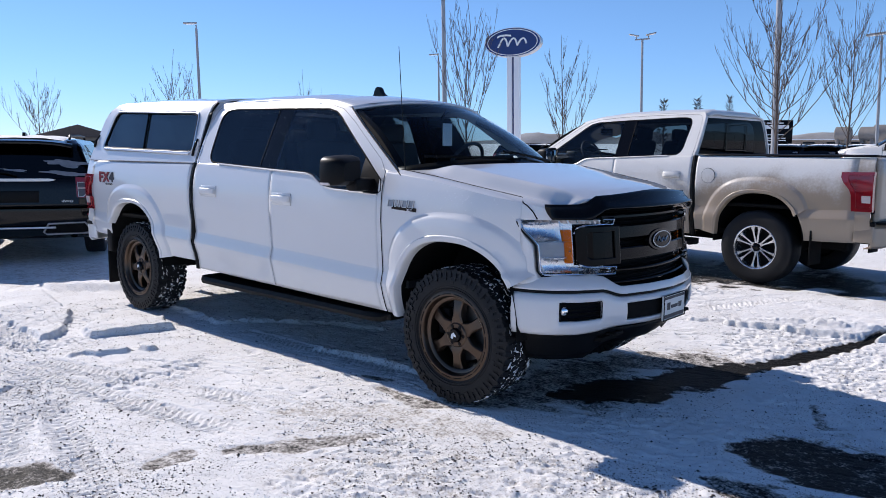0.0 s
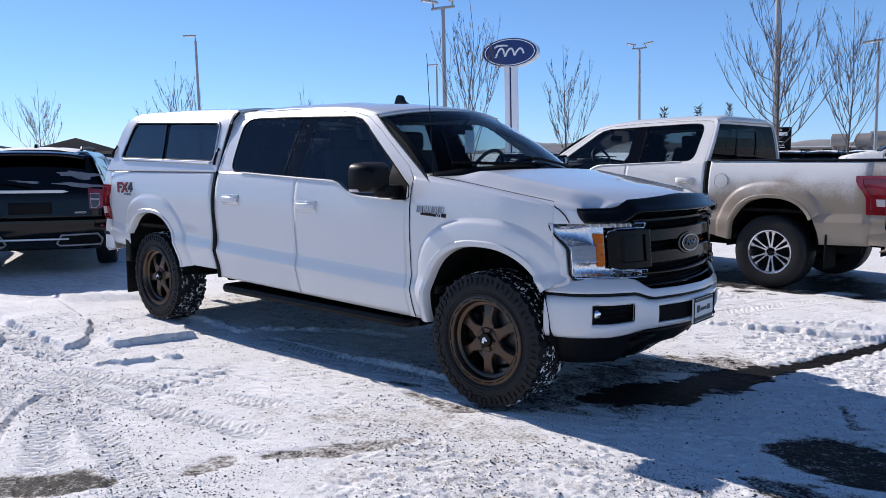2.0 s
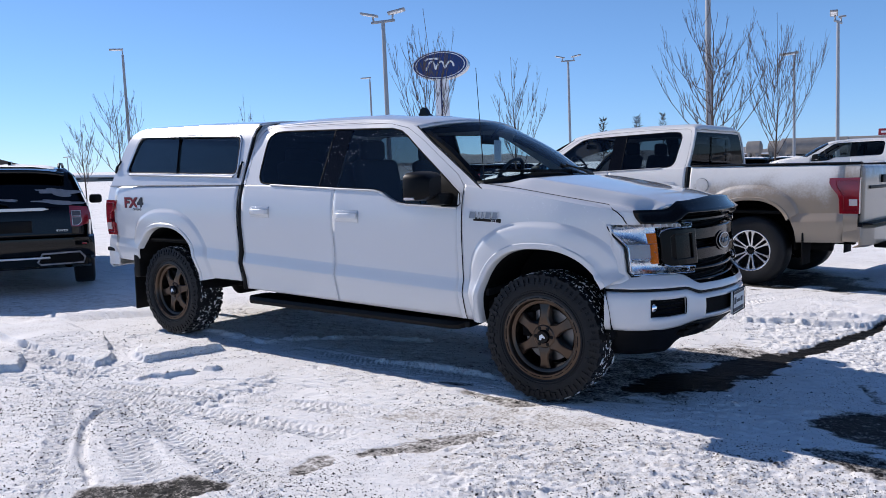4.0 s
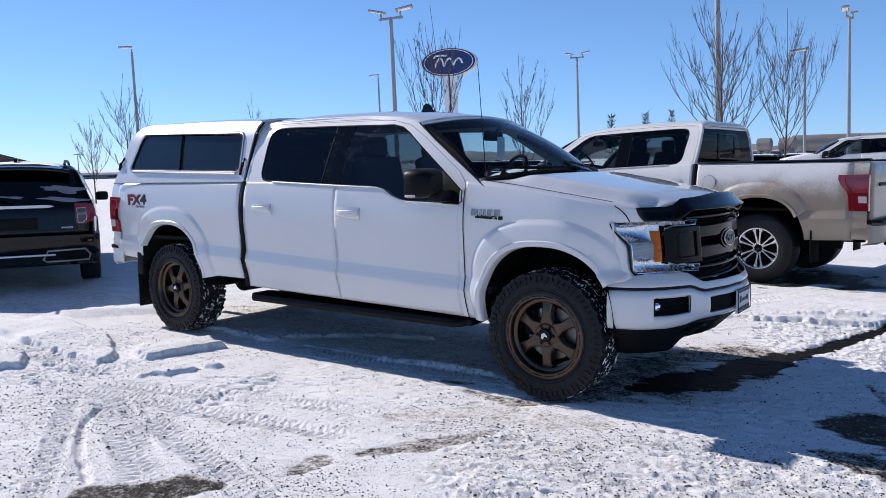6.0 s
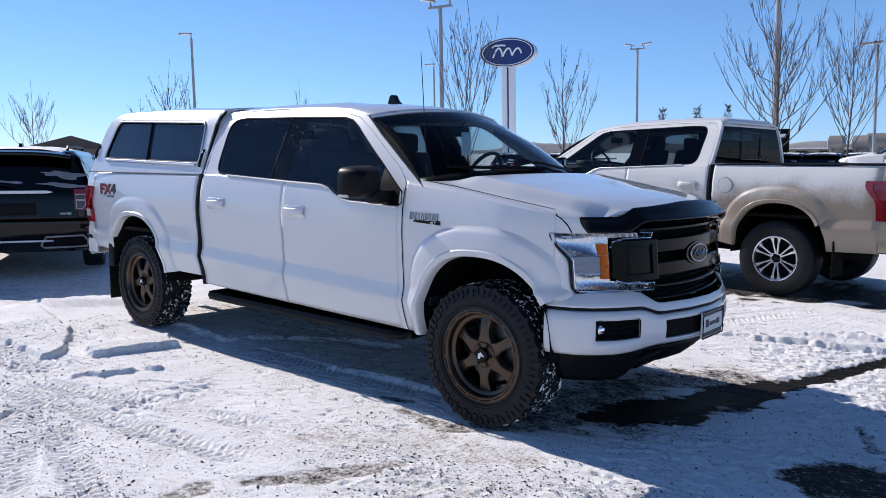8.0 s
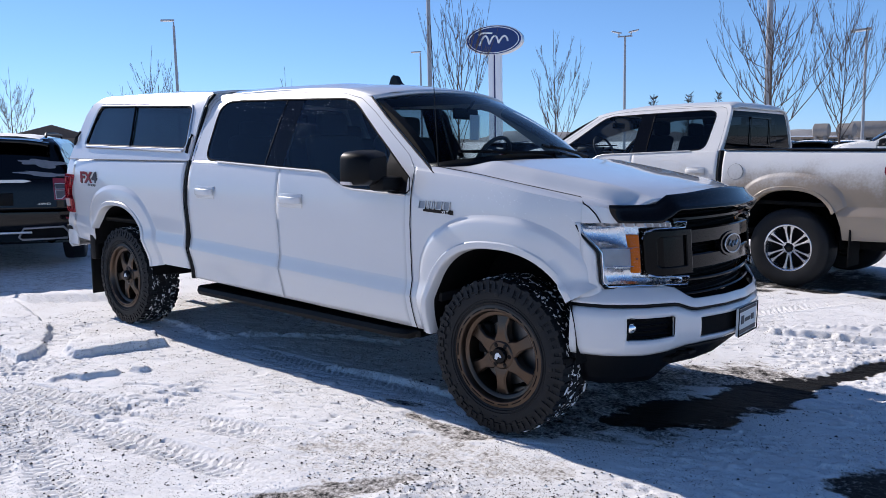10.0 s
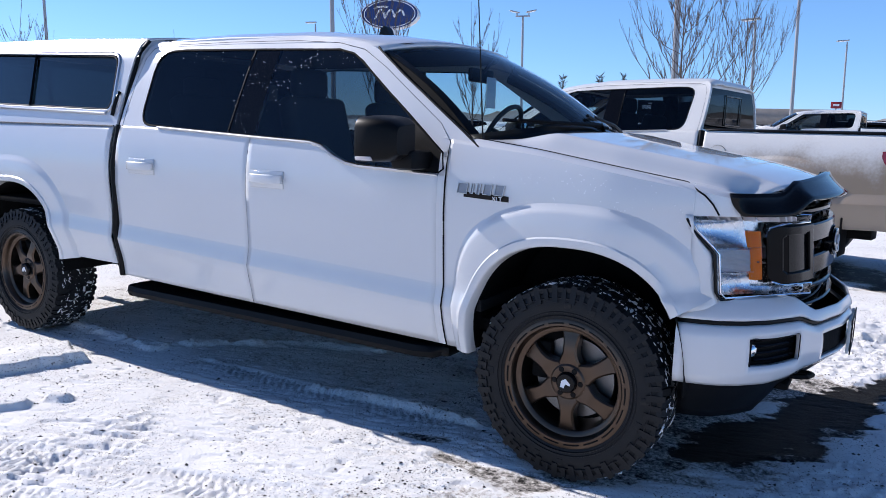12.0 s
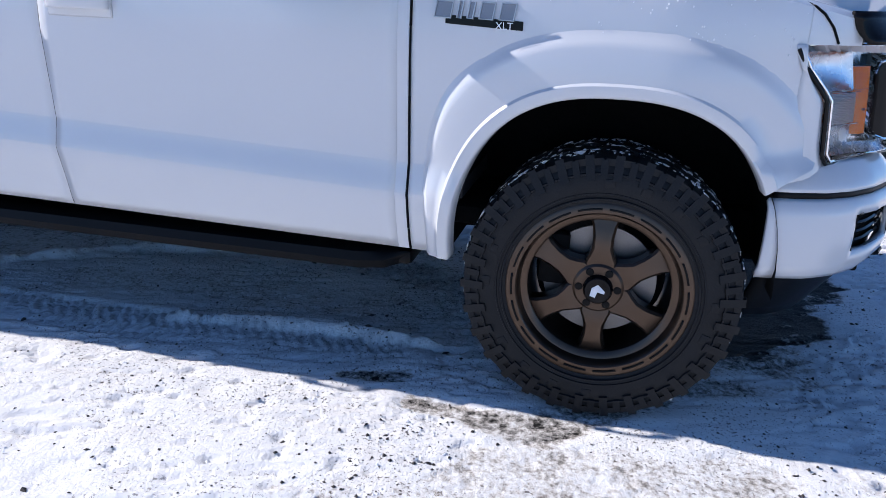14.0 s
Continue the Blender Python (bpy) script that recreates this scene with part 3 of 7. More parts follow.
def flare(cx, cz, a, b, t0, t1, out=0.036, n=48):
    """The rounded lip round a wheel arch."""
    prof = [(-0.004, -0.035), (-0.002, -0.01), (0.0, 0.72 * out), (0.004, 0.93 * out), (0.010, out), (0.034, 0.97 * out), (0.041, 0.72 * out), (0.08, 0.62 * out), (0.13, 0.50 * out), (0.150, 0.38 * out), (0.160, 0.10 * out), (0.185, -0.002)]

    def at(t, k):
        d, o = prof[int(k)]
        if d > 0.041:
            d = 0.041 + (d - 0.041) * (0.25 + 0.75 * ease(t / 0.9))
        c, s = math.cos(t), math.sin(t)
        x = cx - (a + d) * math.copysign(abs(c) ** (2 / ARCH_N), c)
        z = cz + (b + d) * math.copysign(abs(s) ** (2 / ARCH_N), s)
        return side(x, z, o)
    return sheet(at, steps(radians(t0), radians(t1), n), list(range(len(prof))))


def well(cx, cz, a, b):
    def at(t, y):
        c, s = math.cos(t), math.sin(t)
        return (cx - (a + 0.020) * math.copysign(abs(c) ** (2 / ARCH_N), c), y, cz + (b + 0.012) * s ** (2 / ARCH_N))
    bm = sheet(at, steps(0.012, math.pi - 0.012, 30), steps(-0.935, -0.42, 2))
    rim = [bm.verts.new(at(t, -0.42)) for t in steps(0.012, math.pi - 0.012, 30)]
    bm.faces.new(rim)
    return bm


def tread_blocks(r, w, count, pitch_rows):
    bm = bmesh.new()
    for row, (y, bw, ln, ph, tilt) in enumerate(pitch_rows):
        for k in range(count):
            a = 2 * math.pi * (k + ph) / count
            b = bmesh.new()
            bmesh.ops.create_cube(b, size=1)
            bmesh.ops.scale(b, vec=(ln * (0.9 + 0.2 * ((k * 7 + row) % 3) / 2), bw, 0.020), verts=b.verts)
            for v in b.verts:
                if abs(y) > w / 3 and v.co.y * y > 0:
                    v.co.z -= 0.013
            bmesh.ops.rotate(b, matrix=Matrix.Rotation(tilt if k % 2 else -tilt, 3, "Z"), verts=b.verts)
            merge(bm, b, Matrix.Rotation(-a, 4, "Y") @ Matrix.Translation((0, y, r)))
    for s in (-1, 1):
        for k in range(count):
            a = 2 * math.pi * (k + 0.5) / count
            b = bmesh.new()
            bmesh.ops.create_cube(b, size=1)
            bmesh.ops.scale(b, vec=(0.020 + 0.005 * (k % 2), 0.016, 0.046 + 0.028 * (k % 2)), verts=b.verts)
            bmesh.ops.rotate(b, matrix=Matrix.Rotation(s * 0.2, 3, "X"), verts=b.verts)
            merge(bm, b, Matrix.Rotation(-a, 4, "Y") @ Matrix.Translation((0, s * (w / 2 - 0.009), r - 0.030)))
    return bm


def snow_specks(r, w, n, seed):
    """Bits of snow caught in the tread and on the shoulder."""
    rnd = random.Random(seed)
    bm = bmesh.new()
    for _ in range(n):
        a, y = rnd.uniform(0, 2 * math.pi), rnd.uniform(-w / 2 + 0.035, w / 2 - 0.03)
        s = rnd.uniform(0.0012, 0.0045) * (2.3 if rnd.random() < 0.16 else 1)
        b = bmesh.new()
        bmesh.ops.create_icosphere(b, subdivisions=1, radius=s)
        for v in b.verts:
            v.co *= rnd.uniform(0.6, 1.4)
        rr = r + (0.0 if abs(y) < w / 2 - 0.03 else -0.02 * rnd.random())
        merge(bm, b, Matrix.Rotation(a, 4, "Y") @ Matrix.Translation((0, y, rr)) @ Matrix.Rotation(rnd.uniform(0, 3.1), 4, "Z") @ Matrix.Diagonal((2.4, 0.9, 0.6, 1)))
    return bm


def tyre_profile(r, rb, w):
    h = w / 2
    return [(rb, -h * 0.80), (rb + 0.012, -h * 0.93), (rb + (r - rb) * 0.35, -h * 1.0), (rb + (r - rb) * 0.62, -h * 0.985), (r - 0.022, -h * 0.93), (r - 0.006, -h * 0.84), (r, -h * 0.7), (r + 0.002, 0), (r, h * 0.7), (r - 0.006, h * 0.84), (r - 0.022, h * 0.93), (rb + (r - rb) * 0.62, h * 0.985), (rb + (r - rb) * 0.35, h), (rb + 0.012, h * 0.93), (rb, h * 0.8)]


def spoke(points, front, back):
    """A tapered arm in the wheel's plane: rows of (radius, half width, face), and how far back it goes."""
    bm = bmesh.new()
    rows = []
    for r, hw, y in points:
        e = min(0.008, hw * 0.3)
        rows.append([bm.verts.new(c) for c in ((-hw, y + back, r), (-hw, y + e, r), (-hw + e, y, r), (hw - e, y, r), (hw, y + e, r), (hw, y + back, r))])
    for a, b in zip(rows, rows[1:]):
        for i in range(6):
            bm.faces.new((a[i], a[(i + 1) % 6], b[(i + 1) % 6], b[i]))
    bm.faces.new(rows[0])
    bm.faces.new(rows[-1][::-1])
    return bm


def offroad_wheel(parent):
    """A bronze six-spoke wheel with a mud tyre, its axis along y, the outside towards -y."""
    rim = part("wheel", lathe([(0.278, -0.128), (0.281, -0.139), (0.274, -0.144), (0.249, -0.144), (0.243, -0.138), (0.240, -0.120), (0.236, -0.108), (0.222, -0.104), (0.216, -0.098), (0.214, -0.06), (0.212, 0.10), (0.262, 0.13), (0.27, 0.13), (0.232, 0.05), (0.236, -0.09), (0.262, -0.11)], 72, closed=True), M_BRONZE, parent, "bronze six-spoke off-road wheel")
    tyre = part("tyre", lathe(tyre_profile(0.410, 0.262, 0.300), 72), M_RUBBER, rim, "black mud-terrain tyre")
    part("tread", tread_blocks(0.412, 0.300, 60, [(-0.108, 0.070, 0.029, 0.0, 0.12), (-0.036, 0.046, 0.034, 0.5, 0.5), (0.036, 0.046, 0.034, 0.0, -0.5), (0.108, 0.070, 0.029, 0.5, -0.12)]), M_RUBBER, tyre, smooth=20)
    part("clinging_snow", snow_specks(0.4185, 0.300, 1400, 3), M_SNOWBIT, tyre, "bits of snow caught in the tread", smooth=0)["kind"] = "stuff"
    for rr in (0.292, 0.308, 0.366):
        part("sidewall_rib", lathe([(rr - 0.004, -0.147), (rr - 0.002, -0.1515), (rr + 0.002, -0.1515), (rr + 0.004, -0.147)], 72), M_RUBBER, tyre)
    for k in (0, 1, 2, 3, 5, 6, 10, 11, 12, 13, 15, 16):
        part("sidewall_mark", merge(None, box(0, -0.1490, 0.338, 0.030, 0.004, 0.026, 0.001), Matrix.Rotation(2 * math.pi * k / 20, 4, "Y")), M_RUBBER, tyre)
    for k in range(6):
        bm = spoke([(0.055, 0.046, -0.096), (0.080, 0.048, -0.100), (0.098, 0.040, -0.104), (0.125, 0.031, -0.105), (0.16, 0.031, -0.100), (0.195, 0.037, -0.092), (0.216, 0.046, -0.086), (0.226, 0.058, -0.084)], 0, 0.055)
        part("spoke", merge(None, bm, Matrix.Rotation(2 * math.pi * k / 6, 4, "Y")), M_BRONZE, rim)
    part("hub", lathe([(0.0, -0.106), (0.070, -0.106), (0.077, -0.100), (0.080, -0.06), (0.0, -0.06)], 36), M_BRONZE, rim)
    for k in range(6):
        a = 2 * math.pi * (k + 0.5) / 6
        nut = lathe([(0, -0.1085), (0.0105, -0.1085), (0.0125, -0.1065), (0.0125, -0.10), (0, -0.10)], 12)
        part("lug_nut", merge(None, nut, Matrix.Translation((0.058 * math.sin(a), 0, 0.058 * math.cos(a)))), M_BLACK, rim)
    cap = part("centre_cap", lathe([(0.0, -0.128), (0.038, -0.128), (0.044, -0.122), (0.046, -0.10), (0, -0.10)], 32), M_GLOSS, rim, "gloss black centre cap")
    mark = poly([(-0.022, -0.018), (-0.006, -0.022), (0.0, -0.004), (0.020, -0.008), (0.022, 0.0), (0.0, 0.02), (-0.018, 0.008)], lambda a, b: (a, -0.1285, b), thick=0.001, away=(0, -1, 0), gap=1)
    part("emblem", mark, M_SIGNW, cap)
    dashes = bmesh.new()
    for k in range(18):
        a0 = 2 * math.pi * k / 18
        sheet(lambda t, r: (r * math.sin(t), -0.1452, r * math.cos(t)), steps(a0 + 0.03, a0 + 0.30, 6), [0.258, 0.264], bm=dashes)
    part("rim_groove", dashes, M_BLACK, rim, solid=0.001)
    part("brake_disc", lathe([(0.06, -0.02), (0.175, -0.02), (0.175, 0.0), (0.06, 0.0)], 48, closed=True), M_STEEL, rim)
    part("brake_caliper", box(-0.145, -0.02, 0.06, 0.09, 0.07, 0.17, 0.015), M_UNDER, rim)
    part("back_plate", lathe([(0.0, 0.05), (0.205, 0.05), (0.205, 0.07), (0.0, 0.07)], 32), M_UNDER, rim)
    return rim


def road_wheel(parent):
    """A silver multi-spoke road wheel."""
    rim = part("wheel", lathe([(0.238, -0.118), (0.241, -0.128), (0.236, -0.130), (0.224, -0.126), (0.215, -0.10), (0.205, -0.05), (0.205, 0.1), (0.235, 0.12), (0.22, 0.10), (0.22, -0.09)], 56, closed=True), M_ALLOY, parent, "machined silver multi-spoke wheel")
    tyre = part("tyre", lathe(tyre_profile(0.400, 0.228, 0.275), 64), M_RUBBER, rim, "black road tyre with dried slush")
    part("tread", tread_blocks(0.391, 0.200, 44, [(-0.095, 0.05, 0.030, 0.0, 0.1), (-0.03, 0.05, 0.034, 0.5, 0.3), (0.03, 0.05, 0.034, 0.0, -0.3), (0.095, 0.05, 0.030, 0.5, -0.1)]), M_RUBBER, tyre, smooth=20)
    for k in range(6):
        for d in (-0.17, 0.17):
            bm = spoke([(0.045, 0.015, -0.085), (0.08, 0.010, -0.092), (0.15, 0.0095, -0.100), (0.19, 0.013, -0.105), (0.222, 0.025, -0.109)], 0, 0.035)
            part("spoke", merge(None, bm, Matrix.Rotation(2 * math.pi * k / 6 + d, 4, "Y")), M_ALLOY, rim)
    part("hub", lathe([(0, -0.084), (0.055, -0.084), (0.066, -0.080), (0.07, -0.06), (0, -0.06)], 32), M_GREY, rim)
    part("centre_cap", lathe([(0, -0.098), (0.022, -0.098), (0.027, -0.094), (0.029, -0.080), (0, -0.080)], 28), M_GLOSS, rim)
    for k in range(6):
        a = 2 * math.pi * (k + 0.5) / 6
        nut = lathe([(0, -0.104), (0.008, -0.104), (0.0105, -0.098), (0.0105, -0.08), (0, -0.08)], 10)
        part("lug_nut", merge(None, nut, Matrix.Translation((0.054 * math.sin(a), 0, 0.050 * math.cos(a)))), M_CHROME, rim)
    part("backing", lathe([(0, -0.03), (0.206, -0.03), (0.206, 0.0), (0, 0.0)], 40), M_UNDER, rim)
    return rim


def put_wheels(truck, first, spots):
    for i, (x, y, z, turn) in enumerate(spots):
        m = pose(x, y, z, 0, 0, 180 if y > 0 else 0) @ Matrix.Rotation(turn, 4, "Y")
        if i == 0:
            first.matrix_basis = m
        else:
            c = copy_thing(first, m)
            c.parent = truck


BELT = [(-0.90, 1.44), (-0.66, 1.438), (-0.55, 1.433), (0.2, 1.400), (0.60, 1.385), (0.68, 1.368), (0.76, 1.325), (0.84, 1.295), (0.92, 1.283), (1.36, 1.268)]
WINDOW = [(-0.728, 1.545), (-0.718, 1.500), (-0.700, 1.470), (-0.674, 1.449), (-0.640, 1.439), (-0.60, 1.436), (-0.2, 1.417), (0.2, 1.400), (0.60, 1.385), (0.68, 1.368), (0.76, 1.325), (0.84, 1.295), (0.92, 1.283), (1.355, 1.268), (1.385, 1.29), (1.372, 1.36), (1.28, 1.43), (1.12, 1.545), (0.95, 1.665), (0.80, 1.775), (0.72, 1.822), (0.62, 1.846), (0.1, 1.862), (-0.55, 1.878), (-0.66, 1.874), (-0.708, 1.862), (-0.736, 1.836), (-0.748, 1.80), (-0.746, 1.74)]


def between(poly2, x0, x1):
    """The piece of an outline between two uprights."""
    def clip(pts, keep, xc):
        out = []
        for i, p in enumerate(pts):
            q = pts[(i + 1) % len(pts)]
            if keep(p[0]):
                out.append(p)
            if keep(p[0]) != keep(q[0]):
                t = (xc - p[0]) / (q[0] - p[0])
                out.append((xc, p[1] + t * (q[1] - p[1])))
        return out
    return clip(clip(poly2, lambda x: x >= x0, x0), lambda x: x <= x1, x1)


def ring_strip(pts, fn, width, out, bm=None):
    """A thin raised bead following an outline."""
    n = len(pts)
    cx, cz = sum(p[0] for p in pts) / n, sum(p[1] for p in pts) / n
    bm = bm or bmesh.new()
    rows = []
    for i, (x, z) in enumerate(pts):
        (x0, z0), (x1, z1) = pts[i - 1], pts[(i + 1) % n]
        dx, dz = x1 - x0, z1 - z0
        ln = math.hypot(dx, dz) or 1
        nx, nz = dz / ln, -dx / ln
        if nx * (x - cx) + nz * (z - cz) < 0:
            nx, nz = -nx, -nz
        rows.append([bm.verts.new(fn(x + nx * d, z + nz * d, o)) for d, o in ((-width / 2, 0.001), (-width / 4, out), (width / 4, out), (width / 2, 0.001))])
    for i in range(n):
        a, b = rows[i], rows[(i + 1) % n]
        for k in range(3):
            bm.faces.new((a[k], a[k + 1], b[k + 1], b[k]))
    return bm


HOOD_LINE = [(1.36, 1.425), (1.55, 1.405), (1.8, 1.372), (2.1, 1.322), (2.45, 1.262), (2.62, 1.225), (2.9, 1.19)]


def within(outline, y, z):
    hit = False
    for (a, b), (c, d) in zip(outline, outline[1:] + outline[:1]):
        if (b > z) != (d > z) and y < a + (z - b) * (c - a) / (d - b):
            hit = not hit
    return hit


def patch(outline, fn, cell=0.006, hole=None):
    """A finely divided sheet inside an outline, laid on a curved surface."""
    ys, zs = [p[0] for p in outline], [p[1] for p in outline]
    bm = sheet(fn, steps(min(ys), max(ys), int((max(ys) - min(ys)) / cell)), steps(min(zs), max(zs), int((max(zs) - min(zs)) / cell)), skip=lambda y, z: not within(outline, y, z) or (hole is not None and within(hole, y, z)))
    bmesh.ops.delete(bm, geom=[v for v in bm.verts if not v.link_faces], context="VERTS")
    return bm


def hood_edge(x):
    """The gap between hood and wing, seen from above."""
    return lerp([(1.36, 0.90), (1.6, 0.875), (2.1, 0.85), (2.45, 0.80), (2.62, 0.75)], x)


def pickup(name, label, m, paint, wheel_maker, tyre_r, wheel_y, bed=0.0, shell=False, drop=0.0, marks=True):
    """A crew-cab pickup facing +x, its origin on the ground between the axles. bed: how much shorter the box is."""
    T = thing(name, label, "pickup truck", m @ Matrix.Translation((0, 0, -drop)))
    P = lambda nm, bm, mat, par=T, lab="", **kw: part(nm, bm, mat, par, lab, **kw)
    FX, RX = 1.9915, -1.9915 + bed
    fa, fb, fz = 0.462, 0.555, 0.452
    ra, rb, rz = 0.478, 0.575, 0.462
    back = lambda x: x + bed if x < -1.0 else x

    # flanks
    sill = lambda x: 0.487 - 0.019 * (x - 1.4) if x > -0.98 else 0.585 - 0.08 * (x - back(-1.0)) / (1.9 - bed) * 0.9
    low_f = lambda x: max(0.485 if x < FX else 0.775, arch_z(x, FX, fz, fa + 0.03, fb + 0.03))
    xs_f = sorted(set([1.405, 1.42, 1.45, 1.48] + [x for x in arch_x(FX, fa + 0.03) if 1.485 < x < 2.447] + [2.45]))
    fenders = pair("front_wing", lambda: columns(xs_f, low_f, lambda x: lerp(HOOD_LINE, x), 16), paint, T, solid=-0.01)
    for f, s in zip(fenders, (-1, 1)):
        b = flare(FX, fz, fa, fb, 1, 150)
        part("arch_flare", b if s < 0 else mirrored(b), paint, f)
        lip = sheet(lambda x, v: (x, -half_width(x, lerp(HOOD_LINE, x)) + v * (half_width(x, lerp(HOOD_LINE, x)) - hood_edge(x) - 0.002), lerp(HOOD_LINE, x) + 0.018 * math.sin(v * math.pi / 2)), steps(1.36, 2.60, 24), steps(0, 1, 4))
        part("wing_top", lip if s < 0 else mirrored(lip), paint, f)
        tip = sheet(lambda x, v: side(x, 1.168 + (lerp(HOOD_LINE, x) - 1.168) * v), steps(2.45, 2.60, 5), steps(0, 1, 3))
        part("wing_tip", tip if s < 0 else mirrored(tip), paint, f)
    pair("wheel_well", lambda: well(FX, fz, fa, fb), M_UNDER, T, "dark plastic wheel-arch liner")
    pair("wheel_well", lambda: well(RX, rz, ra, rb), M_UNDER, T, "dark plastic wheel-arch liner")

    # doors with their belt line
    belt = lambda x: lerp(BELT, x)
    fd = pair("front_door", lambda: columns(sorted(steps(0.1936, 1.362, 40) + [0.68, 0.76, 0.84]), sill, lambda x: belt(x), 18), paint, T, solid=-0.012)
    rd = pair("rear_door", lambda: columns(steps(-0.886, 0.1920, 32), sill, belt, 18), paint, T, solid=-0.012)
    for d, s in zip(fd, (-1, 1)):
        b = columns([1.3625, 1.38, 1.397], sill, lambda x: 1.40 - 0.3 * (x - 1.36), 18)
        part("door_edge", b if s < 0 else mirrored(b), paint, d)
    for doors, hx, hz in ((fd, 0.345, 1.185), (rd, -0.645, 1.202)):
        for d, s in zip(doors, (-1, 1)):
            y = s * half_width(hx, hz)
            part("handle_recess", box(hx, y, hz, 0.228, 0.012, 0.091, 0.005), M_SILVER, d, "shallow handle cup with a thin rim")
            part("recess_face", box(hx, y + s * 0.002, hz, 0.222, 0.012, 0.085, 0.005), paint, d)
            grip = bmesh.new()
            sheet(lambda u, v: (hx + u, y + s * (0.010 + 0.030 * (1 - (u / 0.108) ** 4) * math.cos(v * 0.5)), hz + 0.004 + v * 0.022), steps(-0.108, 0.108, 14), steps(-1, 1, 6), bm=grip)
            part("door_handle", grip, paint, d, "painted pull handle", solid=0.008)

    # cab frame round the side windows
    hole = WINDOW
    on_side = lambda x, z, o=0.0: side(x, z, o)
    frames = pair("cab_side", lambda: poly([(-0.895, 1.42), (-0.905, 1.52), (-0.908, 1.72), (-0.902, 1.85), (-0.888, 1.905), (-0.845, 1.938), (-0.3, 1.945), (0.3, 1.932), (0.62, 1.905), (0.80, 1.868), (0.88, 1.832), (1.05, 1.715), (1.25, 1.585), (1.45, 1.455), (1.535, 1.395), (1.405, 1.38), (1.392, 1.26), (0.92, 1.275), (0.83, 1.287), (0.75, 1.317), (0.67, 1.36), (0.60, 1.377), (0.2, 1.392), (-0.2, 1.409), (-0.6, 1.428), (-0.89, 1.432)], on_side, [hole], thick=0.03), paint, T, "painted cab frame")
    for f, s in zip(frames, (-1, 1)):
        def sided(b):
            return b if s < 0 else mirrored(b)
        part("rear_door_window", sided(poly(between(hole, -0.9, 0.02), lambda x, z: side(x, z, -0.004))), M_TINT, f, "dark privacy glass")
        part("door_pillar", sided(poly(between(hole, 0.02, 0.21), lambda x, z: side(x, z, -0.0035), thick=0.02)), M_GLOSS, f, "gloss black door pillar")
        part("front_door_window", sided(poly(between(hole, 0.21, 1.17), lambda x, z: side(x, z, -0.004))), M_DOORGLASS, f, "lightly tinted side glass")
        part("glass_edge", sided(tube([side(0.02 + 0.012 * (1.40 - z) / -0.46, z, 0.001) for z in steps(1.412, 1.862, 8)], 0.0022, 5)), M_BLACK, f)
        part("mirror_sail", sided(poly(between(hole, 1.17, 1.5), lambda x, z: side(x, z, -0.004), thick=0.02)), M_BLACK, f)
        part("window_seal", sided(ring_strip(hole, lambda x, z, o: side(x, z, o - 0.002), 0.012, 0.004)), M_UNDER, f)
        low = [(x, z - 0.004) for x, z in BELT if x > -0.66]
        part("belt_trim", sided(tube([side(x, z, 0.004) for x, z in low], 0.007, 6)), M_SILVER, f, "bright belt trim")
        part("door_seam", sided(tube([side(x, z, -0.0012) for x, z in [(0.1928, q) for q in steps(0.515, 1.395, 120)]], 0.0013, 5)), M_UNDER, f)
        part("wing_seam", sided(tube([side(x, z, 0.0008) for x, z in [(1.401, q) for q in steps(0.49, 1.385, 120)]], 0.0020, 5)), M_UNDER, f)
        seam = [(-0.868, 1.43), (-0.876, 1.52), (-0.878, 1.72), (-0.868, 1.84), (-0.838, 1.895), (-0.78, 1.914), (-0.2, 1.915), (0.3, 1.905), (0.6, 1.882), (0.78, 1.842), (0.95, 1.745), (1.15, 1.61), (1.33, 1.49), (1.40, 1.41), (1.401, 1.36)]
        part("door_frame_seam", sided(tube([side(x, z, 0.0) for x, z in seam], 0.0016, 5)), M_SEAM, f)
        part("screen_seal", sided(tube([side(x, z, -0.004) for x, z in ((0.86, 1.85), (0.88, 1.832), (1.05, 1.715), (1.25, 1.585), (1.45, 1.455), (1.545, 1.39))], 0.006, 6)), M_BLACK, f)

    # door mirrors
    for s in (-1, 1):
        b = bmesh.new()
        prof = [(0.0, 0.97, 0.97), (0.012, 1.0, 1.0), (0.08, 0.98, 0.98), (0.15, 0.84, 0.86), (0.19, 0.6, 0.62)]
        n = 20

        def head(i, k):
            d, sy, sz = prof[int(i)]
            a = 2 * math.pi * k / n
            c, q = math.cos(a), math.sin(a)
            return (1.103 + d, -1.110 + 0.116 * sy * math.copysign(abs(c) ** 0.33, c), 1.412 + 0.100 * sz * math.copysign(abs(q) ** 0.33, q) + (0.02 * c if q > 0 else 0))
        sheet(head, list(range(5)), list(range(n + 1)), bm=b)
        bmesh.ops.remove_doubles(b, verts=b.verts, dist=1e-4)
        bmesh.ops.holes_fill(b, edges=[e for e in b.edges if e.is_boundary])
        mir = P("door_mirror", b if s < 0 else mirrored(b), M_BLACK, T, "black angular door mirror")
        part("mirror_arm", box(1.255, s * 0.985, 1.325, 0.12, 0.22, 0.085, 0.025), M_BLACK, mir)
        part("mirror_glass", box(1.102, s * 1.110, 1.412, 0.006, 0.19, 0.16, 0.002), M_CHROME, mir, "mirror glass")
        part("turn_signal", box(1.150, s * 1.188, 1.330, 0.080, 0.080, 0.018, 0.005), M_REDW, mir, "clear side indicator")

